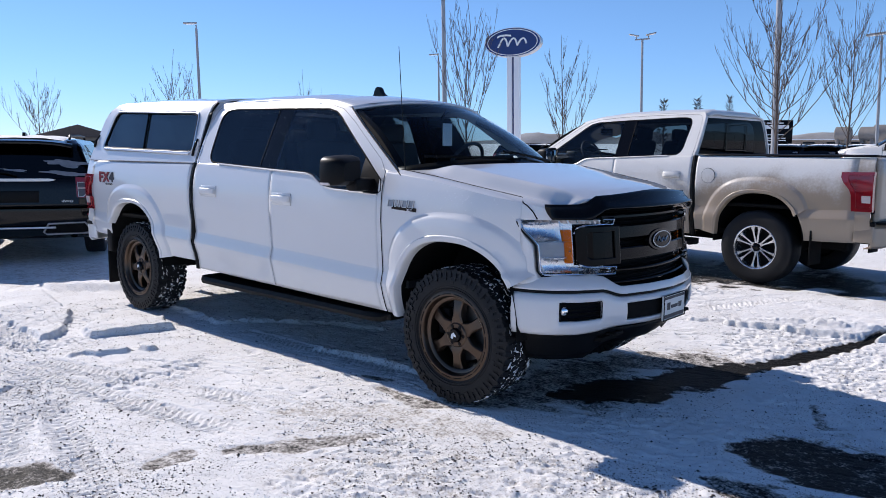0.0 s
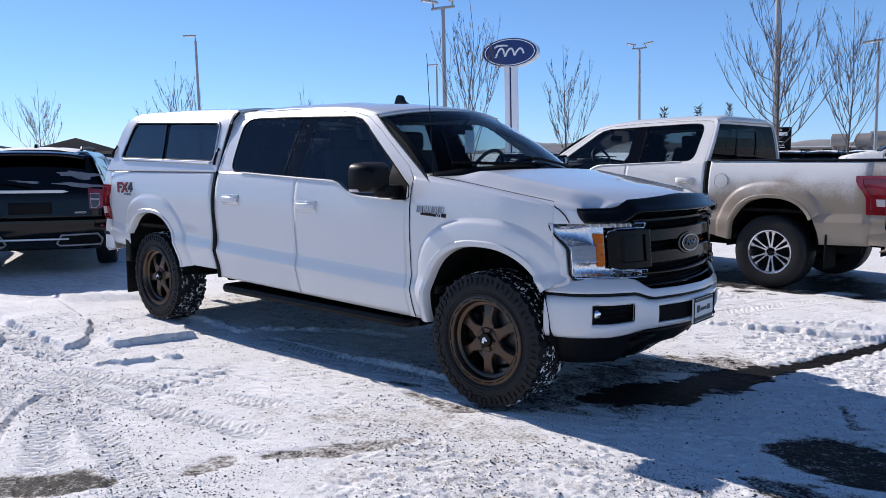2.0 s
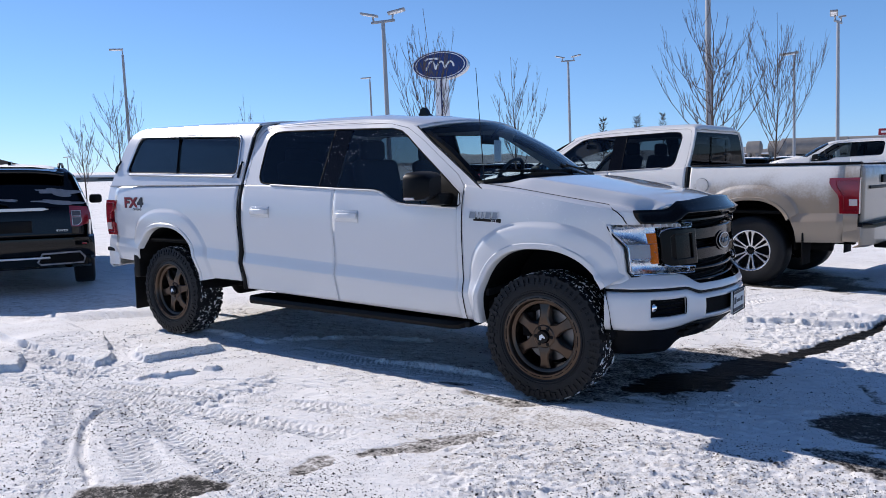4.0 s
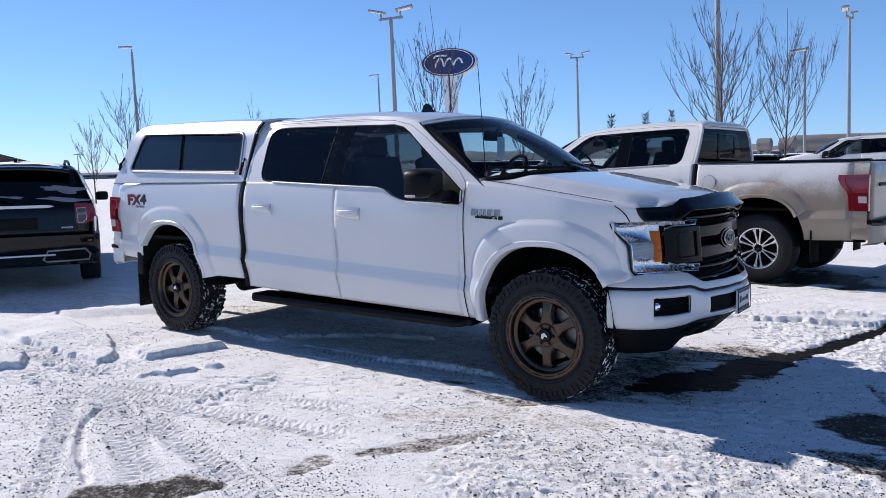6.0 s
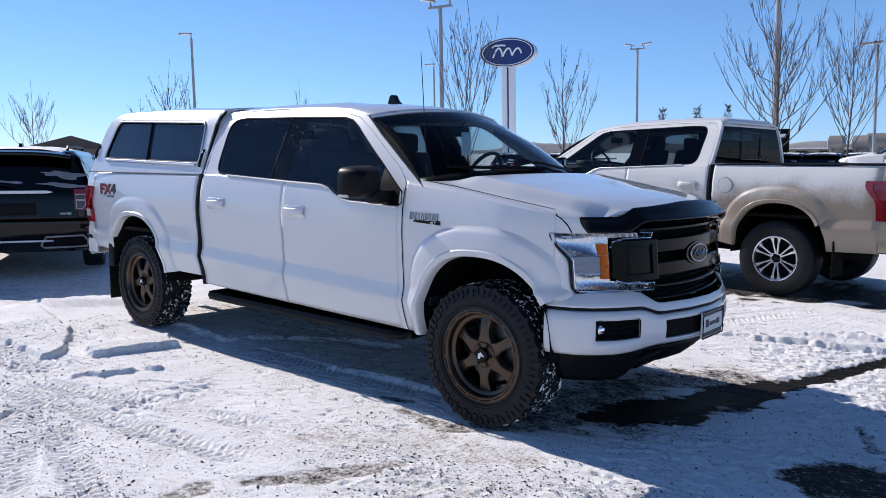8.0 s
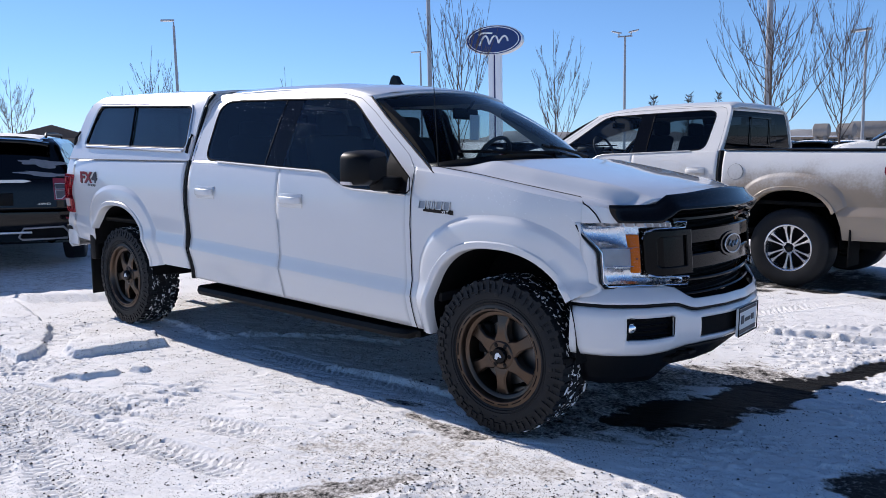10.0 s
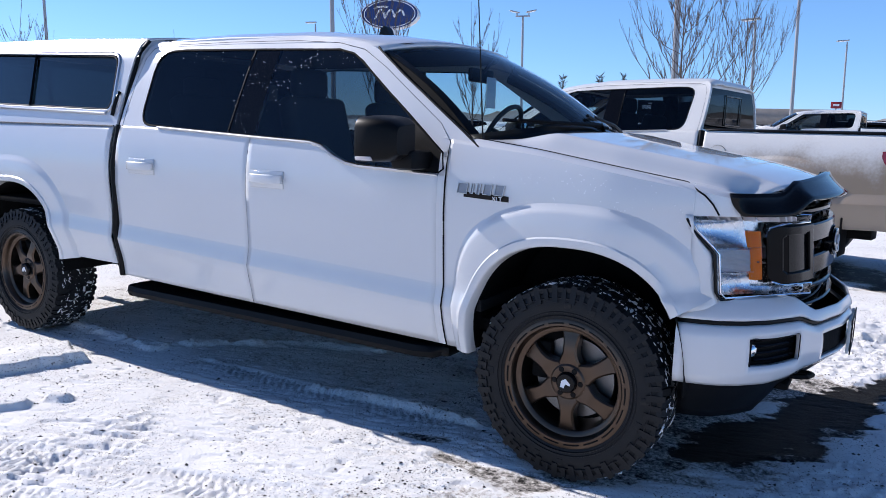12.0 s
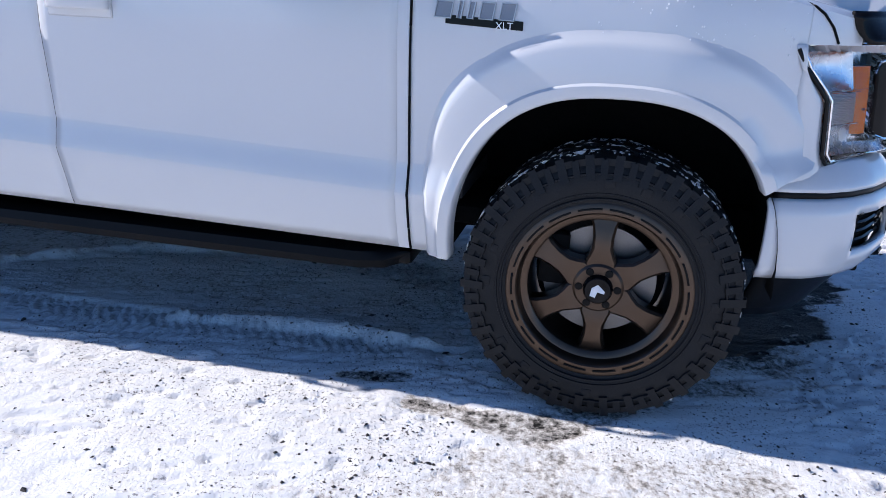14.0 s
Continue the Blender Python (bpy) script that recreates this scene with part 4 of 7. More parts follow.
    # roof, screen and rear window
    def roof(x, v):
        e = lerp([(-0.915, 0.66), (-0.86, 0.648), (0.3, 0.652), (0.62, 0.69), (0.80, 0.712), (0.885, 0.725)], x)
        ze = lerp([(-0.915, 1.90), (-0.888, 1.922), (-0.845, 1.938), (-0.3, 1.945), (0.3, 1.932), (0.62, 1.905), (0.80, 1.868), (0.885, 1.842)], x)
        a = abs(v)
        xx = x + (0.17 * (1 - v * v) * ease((x - 0.3) / 0.585))
        crown = lerp([(-0.915, 0.015), (-0.80, 0.045), (0.3, 0.055), (0.885, 0.067)], x)
        return (xx, v * e, ze + crown * (1 - a ** 2.8) + (0.012 if 0.55 < a < 0.9 else 0) * ease((0.6 - x) / 0.3))
    P("roof", sheet(roof, steps(-0.915, 0.885, 34), steps(-1, 1, 24)), paint, T, solid=-0.02)
    if shell:
        fin = poly([(0.335, 1.985), (0.362, 2.052), (0.385, 2.064), (0.405, 2.052), (0.425, 2.015), (0.475, 1.98)], lambda x, z: (x, -0.025, z), thick=0.05, gap=1)
        P("roof_antenna", fin, M_GLOSS, T, "black shark-fin antenna")

    def screen(u, v):
        top = Vector((1.05 - 0.17 * v * v, 0.712 * v, 1.905 - 0.065 * v * v))
        bot = Vector((1.80 - 0.25 * v * v, 0.915 * v, 1.455 - 0.065 * v * v))
        q = top.lerp(bot, u)
        bulge = 0.030 * math.sin(math.pi * u)
        return (q.x + bulge * 0.6, q.y, q.z + bulge)
    P("windscreen", sheet(screen, steps(0, 1, 14), steps(-1, 1, 20)), M_GLASS, T, "clear windscreen").visible_shadow = False
    for s in (-1, 1):
        inner = [Vector(screen(u, s * 0.955)) - Vector((0.035, 0, 0.03)) for u in steps(0.02, 0.97, 12)]
        P("pillar_trim", tube(inner, 0.036, 8), M_UNDER, T, "dark inner pillar trim")
        part_edge = sheet(lambda u, v: tuple(Vector(screen(u, s * v)) - Vector((0.002, 0, 0.004))), steps(0, 1, 12), [0.955, 1.0])
        P("screen_edge", part_edge, M_BLACK, T)
    band = sheet(lambda u, v: tuple(Vector(screen(u, v)) - Vector((0.004, 0, 0.006))), [0, 0.03, 0.06], steps(-1, 1, 20))
    P("screen_band", band, M_GLOSS, T)
    low_band = sheet(lambda u, v: tuple(Vector(screen(u, v)) - Vector((0.004, 0, 0.006))), [0.90, 0.95, 1.0], steps(-1, 1, 20))
    P("cowl_panel", low_band, M_BLACK, T, "black plastic cowl", solid=0.006)
    for y0, y1 in ((-0.05, -0.72), (0.62, 0.02)):
        arm = tube([screen(1.0, y0), Vector(screen(0.93, y0)) + Vector((0.02, 0, 0.014)), Vector(screen(0.91, (y0 + y1) / 2)) + Vector((0.015, 0, 0.014)), Vector(screen(0.86, y1)) + Vector((0.01, 0, 0.018))], [0.012, 0.012, 0.010, 0.007], 6)
        wip = P("wiper", arm, M_BLACK, T, "black wiper arm")
        part("wiper_blade", tube([Vector(screen(0.95, y0 + 0.1)) + Vector((0.01, 0, 0.012)), Vector(screen(0.84, y1 - 0.08)) + Vector((0.01, 0, 0.012))], 0.009, 6), M_BLACK, wip)
    rear_x = lambda z: lerp([(0.5, -0.895), (1.40, -0.892), (1.50, -0.902), (1.72, -0.904), (1.85, -0.898), (1.92, -0.88)], z)
    back_w = lambda z: half_width(-0.8, z) - 0.012
    wall = sheet(lambda v, z: (rear_x(z) + (0.0 if abs(v) < 0.97 else 0.02), v * back_w(z), z), [-1, -0.97, -0.93, -0.5, 0, 0.5, 0.93, 0.97, 1], [0.55, 1.0, 1.42, 1.45, 1.6, 1.7, 1.84, 1.875, 1.90, 1.92], skip=lambda v, z: abs(v) < 0.93 and 1.45 < z < 1.875)
    P("cab_back", wall, paint, T, solid=-0.015)
    P("rear_window", sheet(lambda v, z: (rear_x(z) + 0.004, v * back_w(z), z), steps(-0.94, 0.94, 8), steps(1.445, 1.88, 6)), M_BACKGLASS, T, "dark tinted rear window")
    P("slider_frame", ring_strip([(-0.24, 1.50), (0.24, 1.50), (0.24, 1.81), (-0.24, 1.81)], lambda y, z, o: (rear_x(z) - o - 0.004, y, z), 0.025, 0.01), M_GLOSS, T)
    P("third_brake_light", box(-0.872, 0, 1.915, 0.03, 0.30, 0.028, 0.006), M_RED, T, "red high-level brake light")

    # hood, deflector and front end
    def hood(x, v):
        e = hood_edge(x)
        a = abs(v)
        dome = 0.026 * (1 - a ** 2) + 0.068 * ease((0.945 - a) / 0.11) * ease((2.95 - x) / 0.45) * ease((x - 1.50) / 0.35)
        xx = x + (0.104 * ease((x - 2.2) / 0.42) + 0.25 * ease((1.95 - x) / 0.5)) * (1 - v * v) - 0.07 * ease((x - 2.5) / 0.15) * ease((a - 0.82) / 0.14)
        z = lerp(HOOD_LINE, x) * 0.4 + lerp(HOOD_LINE, xx) * 0.6 + 0.016
        return (xx, v * e, z + dome)
    P("hood", sheet(hood, steps(1.53, 2.696, 48), steps(-1, 1, 96)), paint, T, "ribbed hood with a raised centre", solid=-0.012)

    pair("hood_seam", lambda: tube([(x, -hood_edge(x) - 0.001, lerp(HOOD_LINE, x) + 0.0175) for x in steps(1.42, 2.40, 40)] + [side(2.455, 1.262, 0.002), side(2.48, 1.245, 0.002), side(2.51, 1.212, 0.002), side(2.532, 1.172, 0.002)], 0.0036, 5), M_UNDER, T)

    def deflector(y, v):
        a = abs(y)
        up = ease((0.67 - a) / 0.10)
        crest = ease((0.62 - a) / 0.60)
        zb = 1.172 + 0.058 * up
        zt = 1.252 - 0.012 * max(0, a - 0.7) + 0.046 * up + 0.024 * crest
        x = nose(y) - 0.045 - (0.34 + 0.34 * up) * (zb + (zt - zb) * v - 1.17) - 0.25 * (v - 0.5) * (1 - v) * 0.2 + 0.045 * up
        if a > 0.78:
            x -= 0.8 * (a - 0.78)
        return (x, y, zb + (zt - zb) * v)
    if shell:
        P("hood_deflector", sheet(deflector, steps(-0.815, 0.815, 60), steps(0, 1, 6)), M_GLOSS, T, "smoked black hood deflector", solid=0.008)
        P("deflector_lip", tube([deflector(y, 1.0) for y in steps(-0.815, 0.815, 48)], 0.006, 6), M_GLOSS, T)
    else:
        P("hood_front", sheet(deflector, steps(-0.86, 0.86, 40), steps(0, 1, 4)), paint, T, solid=0.008)

    lamp = lambda y, z, o=0.0: (nose(y) - 0.026 - 0.050 * ease((abs(y) - 0.62) / 0.12) - 0.09 * (z - 0.86) - 0.36 * max(0.0, z - 1.025) * ease((abs(y) - 0.66) / 0.16) + o, y, z)
    face = lambda y, z, o=0.0: (nose(y) - 0.03 - 0.10 * (z - 0.86) + o, y, z)
    P("grille_backing", sheet(lambda y, z: face(y, z, -0.085), steps(-0.62, 0.62, 30), steps(0.70, 1.245, 6)), M_UNDER, T)
    mesh = bmesh.new()
    for z in steps(0.80, 1.23, 15):
        tube([face(y, z, -0.06) for y in steps(-0.62, 0.62, 16)], 0.005, 4, bm=mesh)
    P("grille_mesh", mesh, M_BLACK, T)

    def bar(y0, y1, z0, z1, out, depth=0.05, bow=0.0):
        def at(y, k):
            zz, o = [(z0, -depth), (z0, out - 0.006), (z0 + 0.006, out), (z1 - 0.006, out), (z1, out - 0.006), (z1, -depth)][int(k)]
            return face(y, zz + bow * (1 - (y / 0.6) ** 2), o)
        return sheet(at, steps(y0, y1, 26), list(range(6)))
    grille = P("grille", bar(-0.45, 0.45, 1.052, 1.128, 0.0), M_GREY, T, "black horizontal-bar grille")
    part("grille_bar", bar(-0.45, 0.45, 0.925, 1.0, 0.0), M_GREY, grille)
    part("grille_bar", bar(-0.55, 0.55, 1.168, 1.192, -0.01), M_GREY, grille)
    part("grille_bar", bar(-0.55, 0.55, 1.222, 1.245, -0.01), M_GREY, grille)
    part("grille_bar", bar(-0.56, 0.56, 0.872, 0.892, -0.015, bow=-0.02), M_GREY, grille)
    part("grille_bar", bar(-0.50, 0.50, 0.80, 0.815, -0.015, bow=-0.015), M_GREY, grille)
    for s in (-1, 1):
        meet = lambda y, z: (face(y, z, 0.002)[0] + (lamp(y, z, 0.003)[0] - face(y, z, 0.002)[0]) * ease((abs(y) - 0.55) / 0.14), y, z)
        part("grille_side", patch([(s * 0.692, 0.94), (s * 0.688, 0.922), (s * 0.676, 0.910), (s * 0.43, 0.910), (s * 0.43, 1.130), (s * 0.672, 1.132), (s * 0.686, 1.122), (s * 0.692, 1.102)], meet, 0.005, [(s * 0.652, 0.962), (s * 0.640, 0.950), (s * 0.47, 0.948), (s * 0.47, 1.100), (s * 0.640, 1.096), (s * 0.652, 1.085)]), M_GREY, grille, solid=-0.012)
        part("grille_pocket", sheet(lambda y, z: (meet(y, z)[0] - 0.034 + 0.022 * ease((0.625 - abs(y)) / 0.01), y, z), [s * 0.66, s * 0.64, s * 0.625, s * 0.615, s * 0.58, s * 0.54, s * 0.50, s * 0.46], [0.94, 1.02, 1.108]), M_GREY, grille)
    oval = lambda k: [(0.118 * k * math.cos(a), 1.025 + 0.050 * k * math.sin(a)) for a in steps(0, 2 * math.pi * 31 / 32, 31)]
    emblem = P("front_emblem", poly(oval(1.32), lambda y, z: face(y, z, 0.008), thick=0.03, away=(-1, 0, 0), gap=1), M_GLOSS, T, "oval badge")
    part("emblem_face", poly(oval(1.0), lambda y, z: face(y, z, 0.014), thick=0.01, away=(-1, 0, 0), gap=1), M_BLUE if not marks else M_GREY, emblem)
    part("emblem_ring", ring_strip(oval(0.98), lambda y, z, o: face(y, z, 0.014 + o), 0.008, 0.004), M_SILVER, emblem)
    part("emblem_stroke", tube([face(y, 1.025 + dz, 0.017) for y, dz in ((-0.07, -0.005), (-0.045, 0.02), (-0.02, -0.015), (0.01, 0.01), (0.03, -0.01), (0.07, 0.015))], 0.005, 6), M_SILVER, emblem)

    for s in (-1, 1):
        def sy(pts):
            return [(s * y, z) for y, z in pts]
        C = sy([(0.832, 0.858), (0.846, 0.880), (0.848, 1.025), (0.858, 1.052), (0.886, 1.112), (0.890, 1.150), (0.874, 1.168), (0.475, 1.168), (0.49, 1.142), (0.655, 1.138), (0.685, 1.122), (0.695, 1.09), (0.695, 0.945), (0.682, 0.918), (0.655, 0.905), (0.475, 0.897), (0.488, 0.858)])
        bucket = P("headlight", patch([(s * 0.655, z) if 0.65 < abs(y) < 0.70 else (y, z) for y, z in C], lambda y, z: lamp(y, z, -0.085), 0.004), M_MIRRORED, T, "clear headlight with an amber reflector")
        rim_y = lambda z: lerp([(0.80, 0.838), (0.858, 0.836), (0.880, 0.852), (1.025, 0.854), (1.052, 0.864), (1.112, 0.892), (1.168, 0.892)], z)
        nose_side = sheet(lambda u, z: tuple(Vector((2.448, s * half_width(2.448, z), z)).lerp(Vector(lamp(s * rim_y(z), z, -0.010)), u) + Vector((0.010, s * 0.006, 0)) * math.sin(math.pi * u)), steps(0, 1, 5), steps(0.775, 1.17, 20))
        P("wing_nose", nose_side, paint, T, solid=0.003)
        part("bezel", tube([lamp(y - s * (0.006 if abs(y) > 0.8 else 0), z, 0.002) for y, z in C[13:] + C[:12]], 0.0042, 8), M_CHROME, bucket, "bright lamp rim")
        part("housing_edge", tube([lamp(y + s * (0.004 if abs(y) > 0.8 else 0), z + (0.006 if z > 1.12 else -0.006 if z < 0.87 else 0), -0.002) for y, z in C[15:] + C[:9]], 0.0062, 8), M_GLOSS, bucket, "black outer lamp seal")
        for z0, z1, y1 in ((0.924, 1.046, 0.716), (1.050, 1.108, 0.721)):
            part("amber_reflector", poly(sy([(0.697, z0), (y1, z0 - 0.002), (y1 + 0.001, z1), (0.697, z1 + 0.002)]), lambda y, z: lamp(y, z, -0.010), thick=0.02, away=(-1, 0, 0)), M_AMBER, bucket, "amber side reflector")
        part("amber_slot", box(lamp(s * 0.705, 0.99, -0.012)[0], s * 0.706, 0.992, 0.01, 0.012, 0.007, 0.002), M_SMOKE, bucket)
        for z0, z1, y0, y1, depth in ((1.047, 1.150, 0.728, 0.880, 0.036), (0.868, 0.952, 0.50, 0.838, 0.030)):
            bowl = sheet(lambda k, z: lamp(s * (y0 + (y1 - y0) * k / 40), z, -0.018 - depth * max(0.0, math.sin(math.pi * k / 40)) ** 0.5 * max(0.0, math.sin(math.pi * (z - z0) / (z1 - z0))) ** 0.6), list(range(41)), steps(z0, z1, 12), skip=lambda k, z: not within(C, s * (y0 + 0.010 + (y1 - y0) * k / 40), z) or (z0 < 0.9 and y0 + (y1 - y0) * k / 40 < 0.70 and z > 0.893))
            part("reflector_bowl", bowl, M_MIRRORED, bucket, "polished reflector bowl")
        ribs = sheet(lambda y, k: lamp(s * y, 0.957 + 0.083 * k / 36, -0.016 - 0.10 * (y - 0.78) ** 2 * 4 + 0.0016 * math.cos(math.pi * k)), steps(0.722, 0.836, 12), list(range(37)))
        part("ribbed_panel", ribs, M_REFLECT, bucket, "finely ribbed clear panel")
        for z in (0.955, 1.0425):
            part("reflector_ledge", tube([lamp(s * y, z, -0.008) for y in steps(0.720, rim_y(z) - 0.014, 6)], 0.0022, 6), M_CHROME, bucket)
        part("side_mirror", sheet(lambda z, k: lamp(s * (rim_y(z) - 0.010 - 0.016 * k), z, -0.006 - 0.016 * k), steps(0.875, 1.125, 24), [0, 1]), M_REFLECT, bucket, "bright inner edge")
        fins = bmesh.new()
        for k in range(9):
            y = s * (0.56 + 0.028 * k)
            merge(fins, poly([(y, 1.146), (y + s * 0.008, 1.146), (y + s * 0.012, 1.164), (y + s * 0.004, 1.164)], lambda a, b: lamp(a, b, -0.018), thick=0.03, away=(-1, 0, 0), gap=1))
        part("light_blades", fins, M_REDW, bucket)
        part("lens", patch(C, lambda y, z: lamp(y, z, 0.004)), M_LENS, bucket, "clear plastic lens").visible_shadow = False

    # front fascia between lamps and bumper, and the painted bumper
    FRONT = [(2.425, -0.922), (2.50, -0.908), (2.58, -0.882), (2.66, -0.828), (2.74, -0.745), (2.818, -0.62), (2.888, -0.45), (2.950, -0.24), (2.975, 0.0)]
    FRONT += [(x, -y) for x, y in reversed(FRONT[:-1])]
    acc = [0.0]
    for p, q in zip(FRONT, FRONT[1:]):
        acc.append(acc[-1] + math.dist(p, q))
    L = acc[-1]

    def plan(sv, out=0.0):
        x = float(np.interp(sv, acc, [p[0] for p in FRONT]))
        y = float(np.interp(sv, acc, [p[1] for p in FRONT]))
        tx = float(np.interp(min(L, sv + 0.03), acc, [p[0] for p in FRONT])) - float(np.interp(max(0, sv - 0.03), acc, [p[0] for p in FRONT]))
        ty = float(np.interp(min(L, sv + 0.03), acc, [p[1] for p in FRONT])) - float(np.interp(max(0, sv - 0.03), acc, [p[1] for p in FRONT]))
        n = math.hypot(tx, ty) or 1
        return x + out * ty / n, y - out * tx / n
    mid = lambda sv: ease((0.60 - abs(plan(sv)[1])) / 0.14)
    f_top = lambda sv: 0.858 - 0.072 * mid(sv)
    f_bot = lambda sv: 0.778 - 0.036 * mid(sv)

    def fascia(sv, v):
        z = f_bot(sv) + (f_top(sv) - f_bot(sv)) * v
        x, y = plan(sv, -0.055 * v ** 1.5 * (1 - 0.7 * mid(sv)) - 0.012 * (1 - mid(sv)))
        return (x, y, z)
    P("front_fascia", sheet(fascia, steps(0, L, 72), steps(0, 1, 8)), paint, T, solid=-0.012)
    P("bumper_gap", sheet(lambda sv, v: (*plan(sv, -0.02), f_bot(sv) - 0.028 + 0.034 * v), steps(0.01, L - 0.01, 60), [0, 1]), M_BLACK, T, solid=0.004)
    b_top = lambda sv: f_bot(sv) - 0.018
    b_bot = lambda sv: 0.522 + 0.03 * ease((0.75 - abs(plan(sv)[1])) / 0.3)
    s_of = lambda y: float(np.interp(y, [p[1] for p in FRONT], acc))
    fog0, fog1, vent0, vent1 = s_of(-0.815), s_of(-0.605), s_of(-0.44), s_of(0.44)
    zf = lambda sv, v: b_bot(sv) + (b_top(sv) - b_bot(sv)) * v

    def bumper(sv, v):
        z = zf(sv, v)
        o = 0.012 * math.sin(math.pi * min(1, max(0, v))) - (0.02 * (0.15 - v) / 0.15 if v < 0.15 else 0) - (0.015 * (v - 0.9) / 0.1 if v > 0.9 else 0)
        return (*plan(sv, o), z)
    sv_list = sorted(set(steps(0, L, 80) + [fog0, fog1, L - fog0, L - fog1, vent0, vent1]))
    vv = [0, 0.05, 0.15, 0.2, 0.34, 0.5, 0.66, 0.80, 0.9, 0.96, 1.0]

    def gap(sv, v):
        ss = min(sv, L - sv)
        return (fog0 < ss < fog1 and 0.34 < v < 0.80) or (vent0 < sv < vent1 and 0.2 < v < 0.80)
    bump = P("front_bumper", sheet(bumper, sv_list, vv, skip=gap), paint, T, "painted front bumper", solid=-0.02)
    part("bumper_recess", sheet(lambda sv, v: (*plan(sv, -0.045), zf(sv, v)), steps(0.05, L - 0.05, 50), steps(0.1, 0.95, 3)), M_UNDER, bump)
    for a, b in ((fog0, fog1), (L - fog1, L - fog0)):
        frame_pts = [(a + 0.006, 0.36), (a + 0.012, 0.33), (b - 0.014, 0.33), (b - 0.004, 0.38), (b - 0.004, 0.76), (b - 0.014, 0.81), (a + 0.016, 0.81), (a + 0.006, 0.74)]
        part("fog_surround", ring_strip(frame_pts, lambda sv, v, o: (*plan(sv, 0.008 + o * 0.3), zf(sv, v)), 0.008, 0.006), M_UNDER, bump)
        part("fog_pocket", sheet(lambda sv, v: (*plan(sv, -0.028), zf(sv, v)), steps(a - 0.01, b + 0.01, 6), steps(0.30, 0.84, 3)), M_UNDER, bump)
        for v in (0.42, 0.53, 0.64, 0.75):
            part("fog_slat", tube([(*plan(q, -0.018), zf(q, v)) for q in steps(a + 0.04, b - 0.01, 6)], 0.006, 5), M_GLOSS, bump)
        edge = a if a < L / 2 else b
        fx, fy = plan(edge + (0.040 if a < L / 2 else -0.040), -0.014)
        part("fog_lamp", merge(None, lathe([(0, -0.004), (0.018, -0.002), (0.026, 0.006), (0.026, 0.02), (0, 0.02)], 20), Matrix.Translation((fx, fy, zf(edge, 0.57))) @ Matrix.Rotation(radians(62 if fy < 0 else 118), 4, "Z")), M_CHROME, bump, "small round fog lamp")
    part("bumper_insert", sheet(lambda sv, v: (*plan(sv, -0.012), zf(sv, v)), steps(vent0 + 0.003, vent1 - 0.003, 30), steps(0.21, 0.79, 4)), M_UNDER, bump, "black centre insert")
    plate = part("number_plate", box(plan(L / 2, 0.004)[0], 0.0, 0.622, 0.012, 0.30, 0.150, 0.004), M_PAPER, bump, "white dealer plate in a black frame")
    px = plan(L / 2, 0.012)[0]
    part("plate_frame", ring_strip([(-0.150, 0.547), (0.150, 0.547), (0.150, 0.697), (-0.150, 0.697)], lambda y, z, o: (px + o, y, z), 0.009, 0.006), M_BLACK, plate)
    for y0, y1, z0, z1 in ((-0.138, 0.138, 0.672, 0.688), (-0.10, -0.06, 0.606, 0.650), (-0.045, 0.045, 0.612, 0.632), (0.06, 0.10, 0.608, 0.640), (-0.138, 0.138, 0.556, 0.578)):
        part("print_bar", box(px - 0.001, (y0 + y1) / 2, (z0 + z1) / 2, 0.003, y1 - y0, z1 - z0), M_INK, plate)
    val = sheet(lambda sv, v: (*plan(sv, -0.05 - 0.13 * v), 0.54 - (0.195 - 0.07 * mid(sv)) * v), steps(0.02, L - 0.02, 44), steps(0, 1, 5))
    P("front_valance", val, M_BLACK, T, "black plastic air dam", solid=0.01)
    P("skid_plate", box(2.55, 0, 0.47, 0.5, 1.1, 0.03, 0.01), M_UNDER, T)
    for s in (-1, 1):
        hook = tube([(2.70, s * 0.42, 0.50), (2.82, s * 0.42, 0.505), (2.862, s * 0.43, 0.512), (2.876, s * 0.46, 0.515), (2.862, s * 0.49, 0.512), (2.82, s * 0.49, 0.505), (2.70, s * 0.49, 0.50)], 0.011, 8)
        P("tow_hook", hook, M_BLACK, T, "black tow hook")

    # box, tail and rear
    bx0, bx1 = -0.955, -3.0 + bed - (0 if shell else 0.12)
    low_r = lambda x: max(0.592 if x > RX else (0.66 if shell else 0.55) + 0.04 * (RX - x), arch_z(x, RX, rz, ra + 0.03, rb + 0.03))
    xs_r = sorted(set(steps(bx0, RX + ra + 0.035, 12) + [x for x in arch_x(RX, ra + 0.03)] + steps(RX - ra - 0.035, bx1 + 0.14, 6)), reverse=True)
    bed_top = 1.425
    sides = pair("box_side", lambda: columns(xs_r, low_r, lambda x: bed_top, 18, out=0.0), paint, T, "pickup box side", solid=-0.012)
    for f, s in zip(sides, (-1, 1)):
        def sided(b):
            return b if s < 0 else mirrored(b)
        part("arch_flare", sided(flare(RX, rz, ra, rb, 33, 174)), paint, f)
        part("rear_corner", sided(sheet(lambda x, z: side(x, z), [bx1 + 0.14, bx1 + 0.07, bx1 + 0.02, bx1], steps(0.72 if shell else 0.60, 0.93, 5))), paint, f)
        part("upper_corner", sided(sheet(lambda x, z: side(x, z), [bx1 + 0.14, bx1 + 0.07, bx1 + 0.02, bx1], steps(1.285, bed_top, 3))), paint, f)
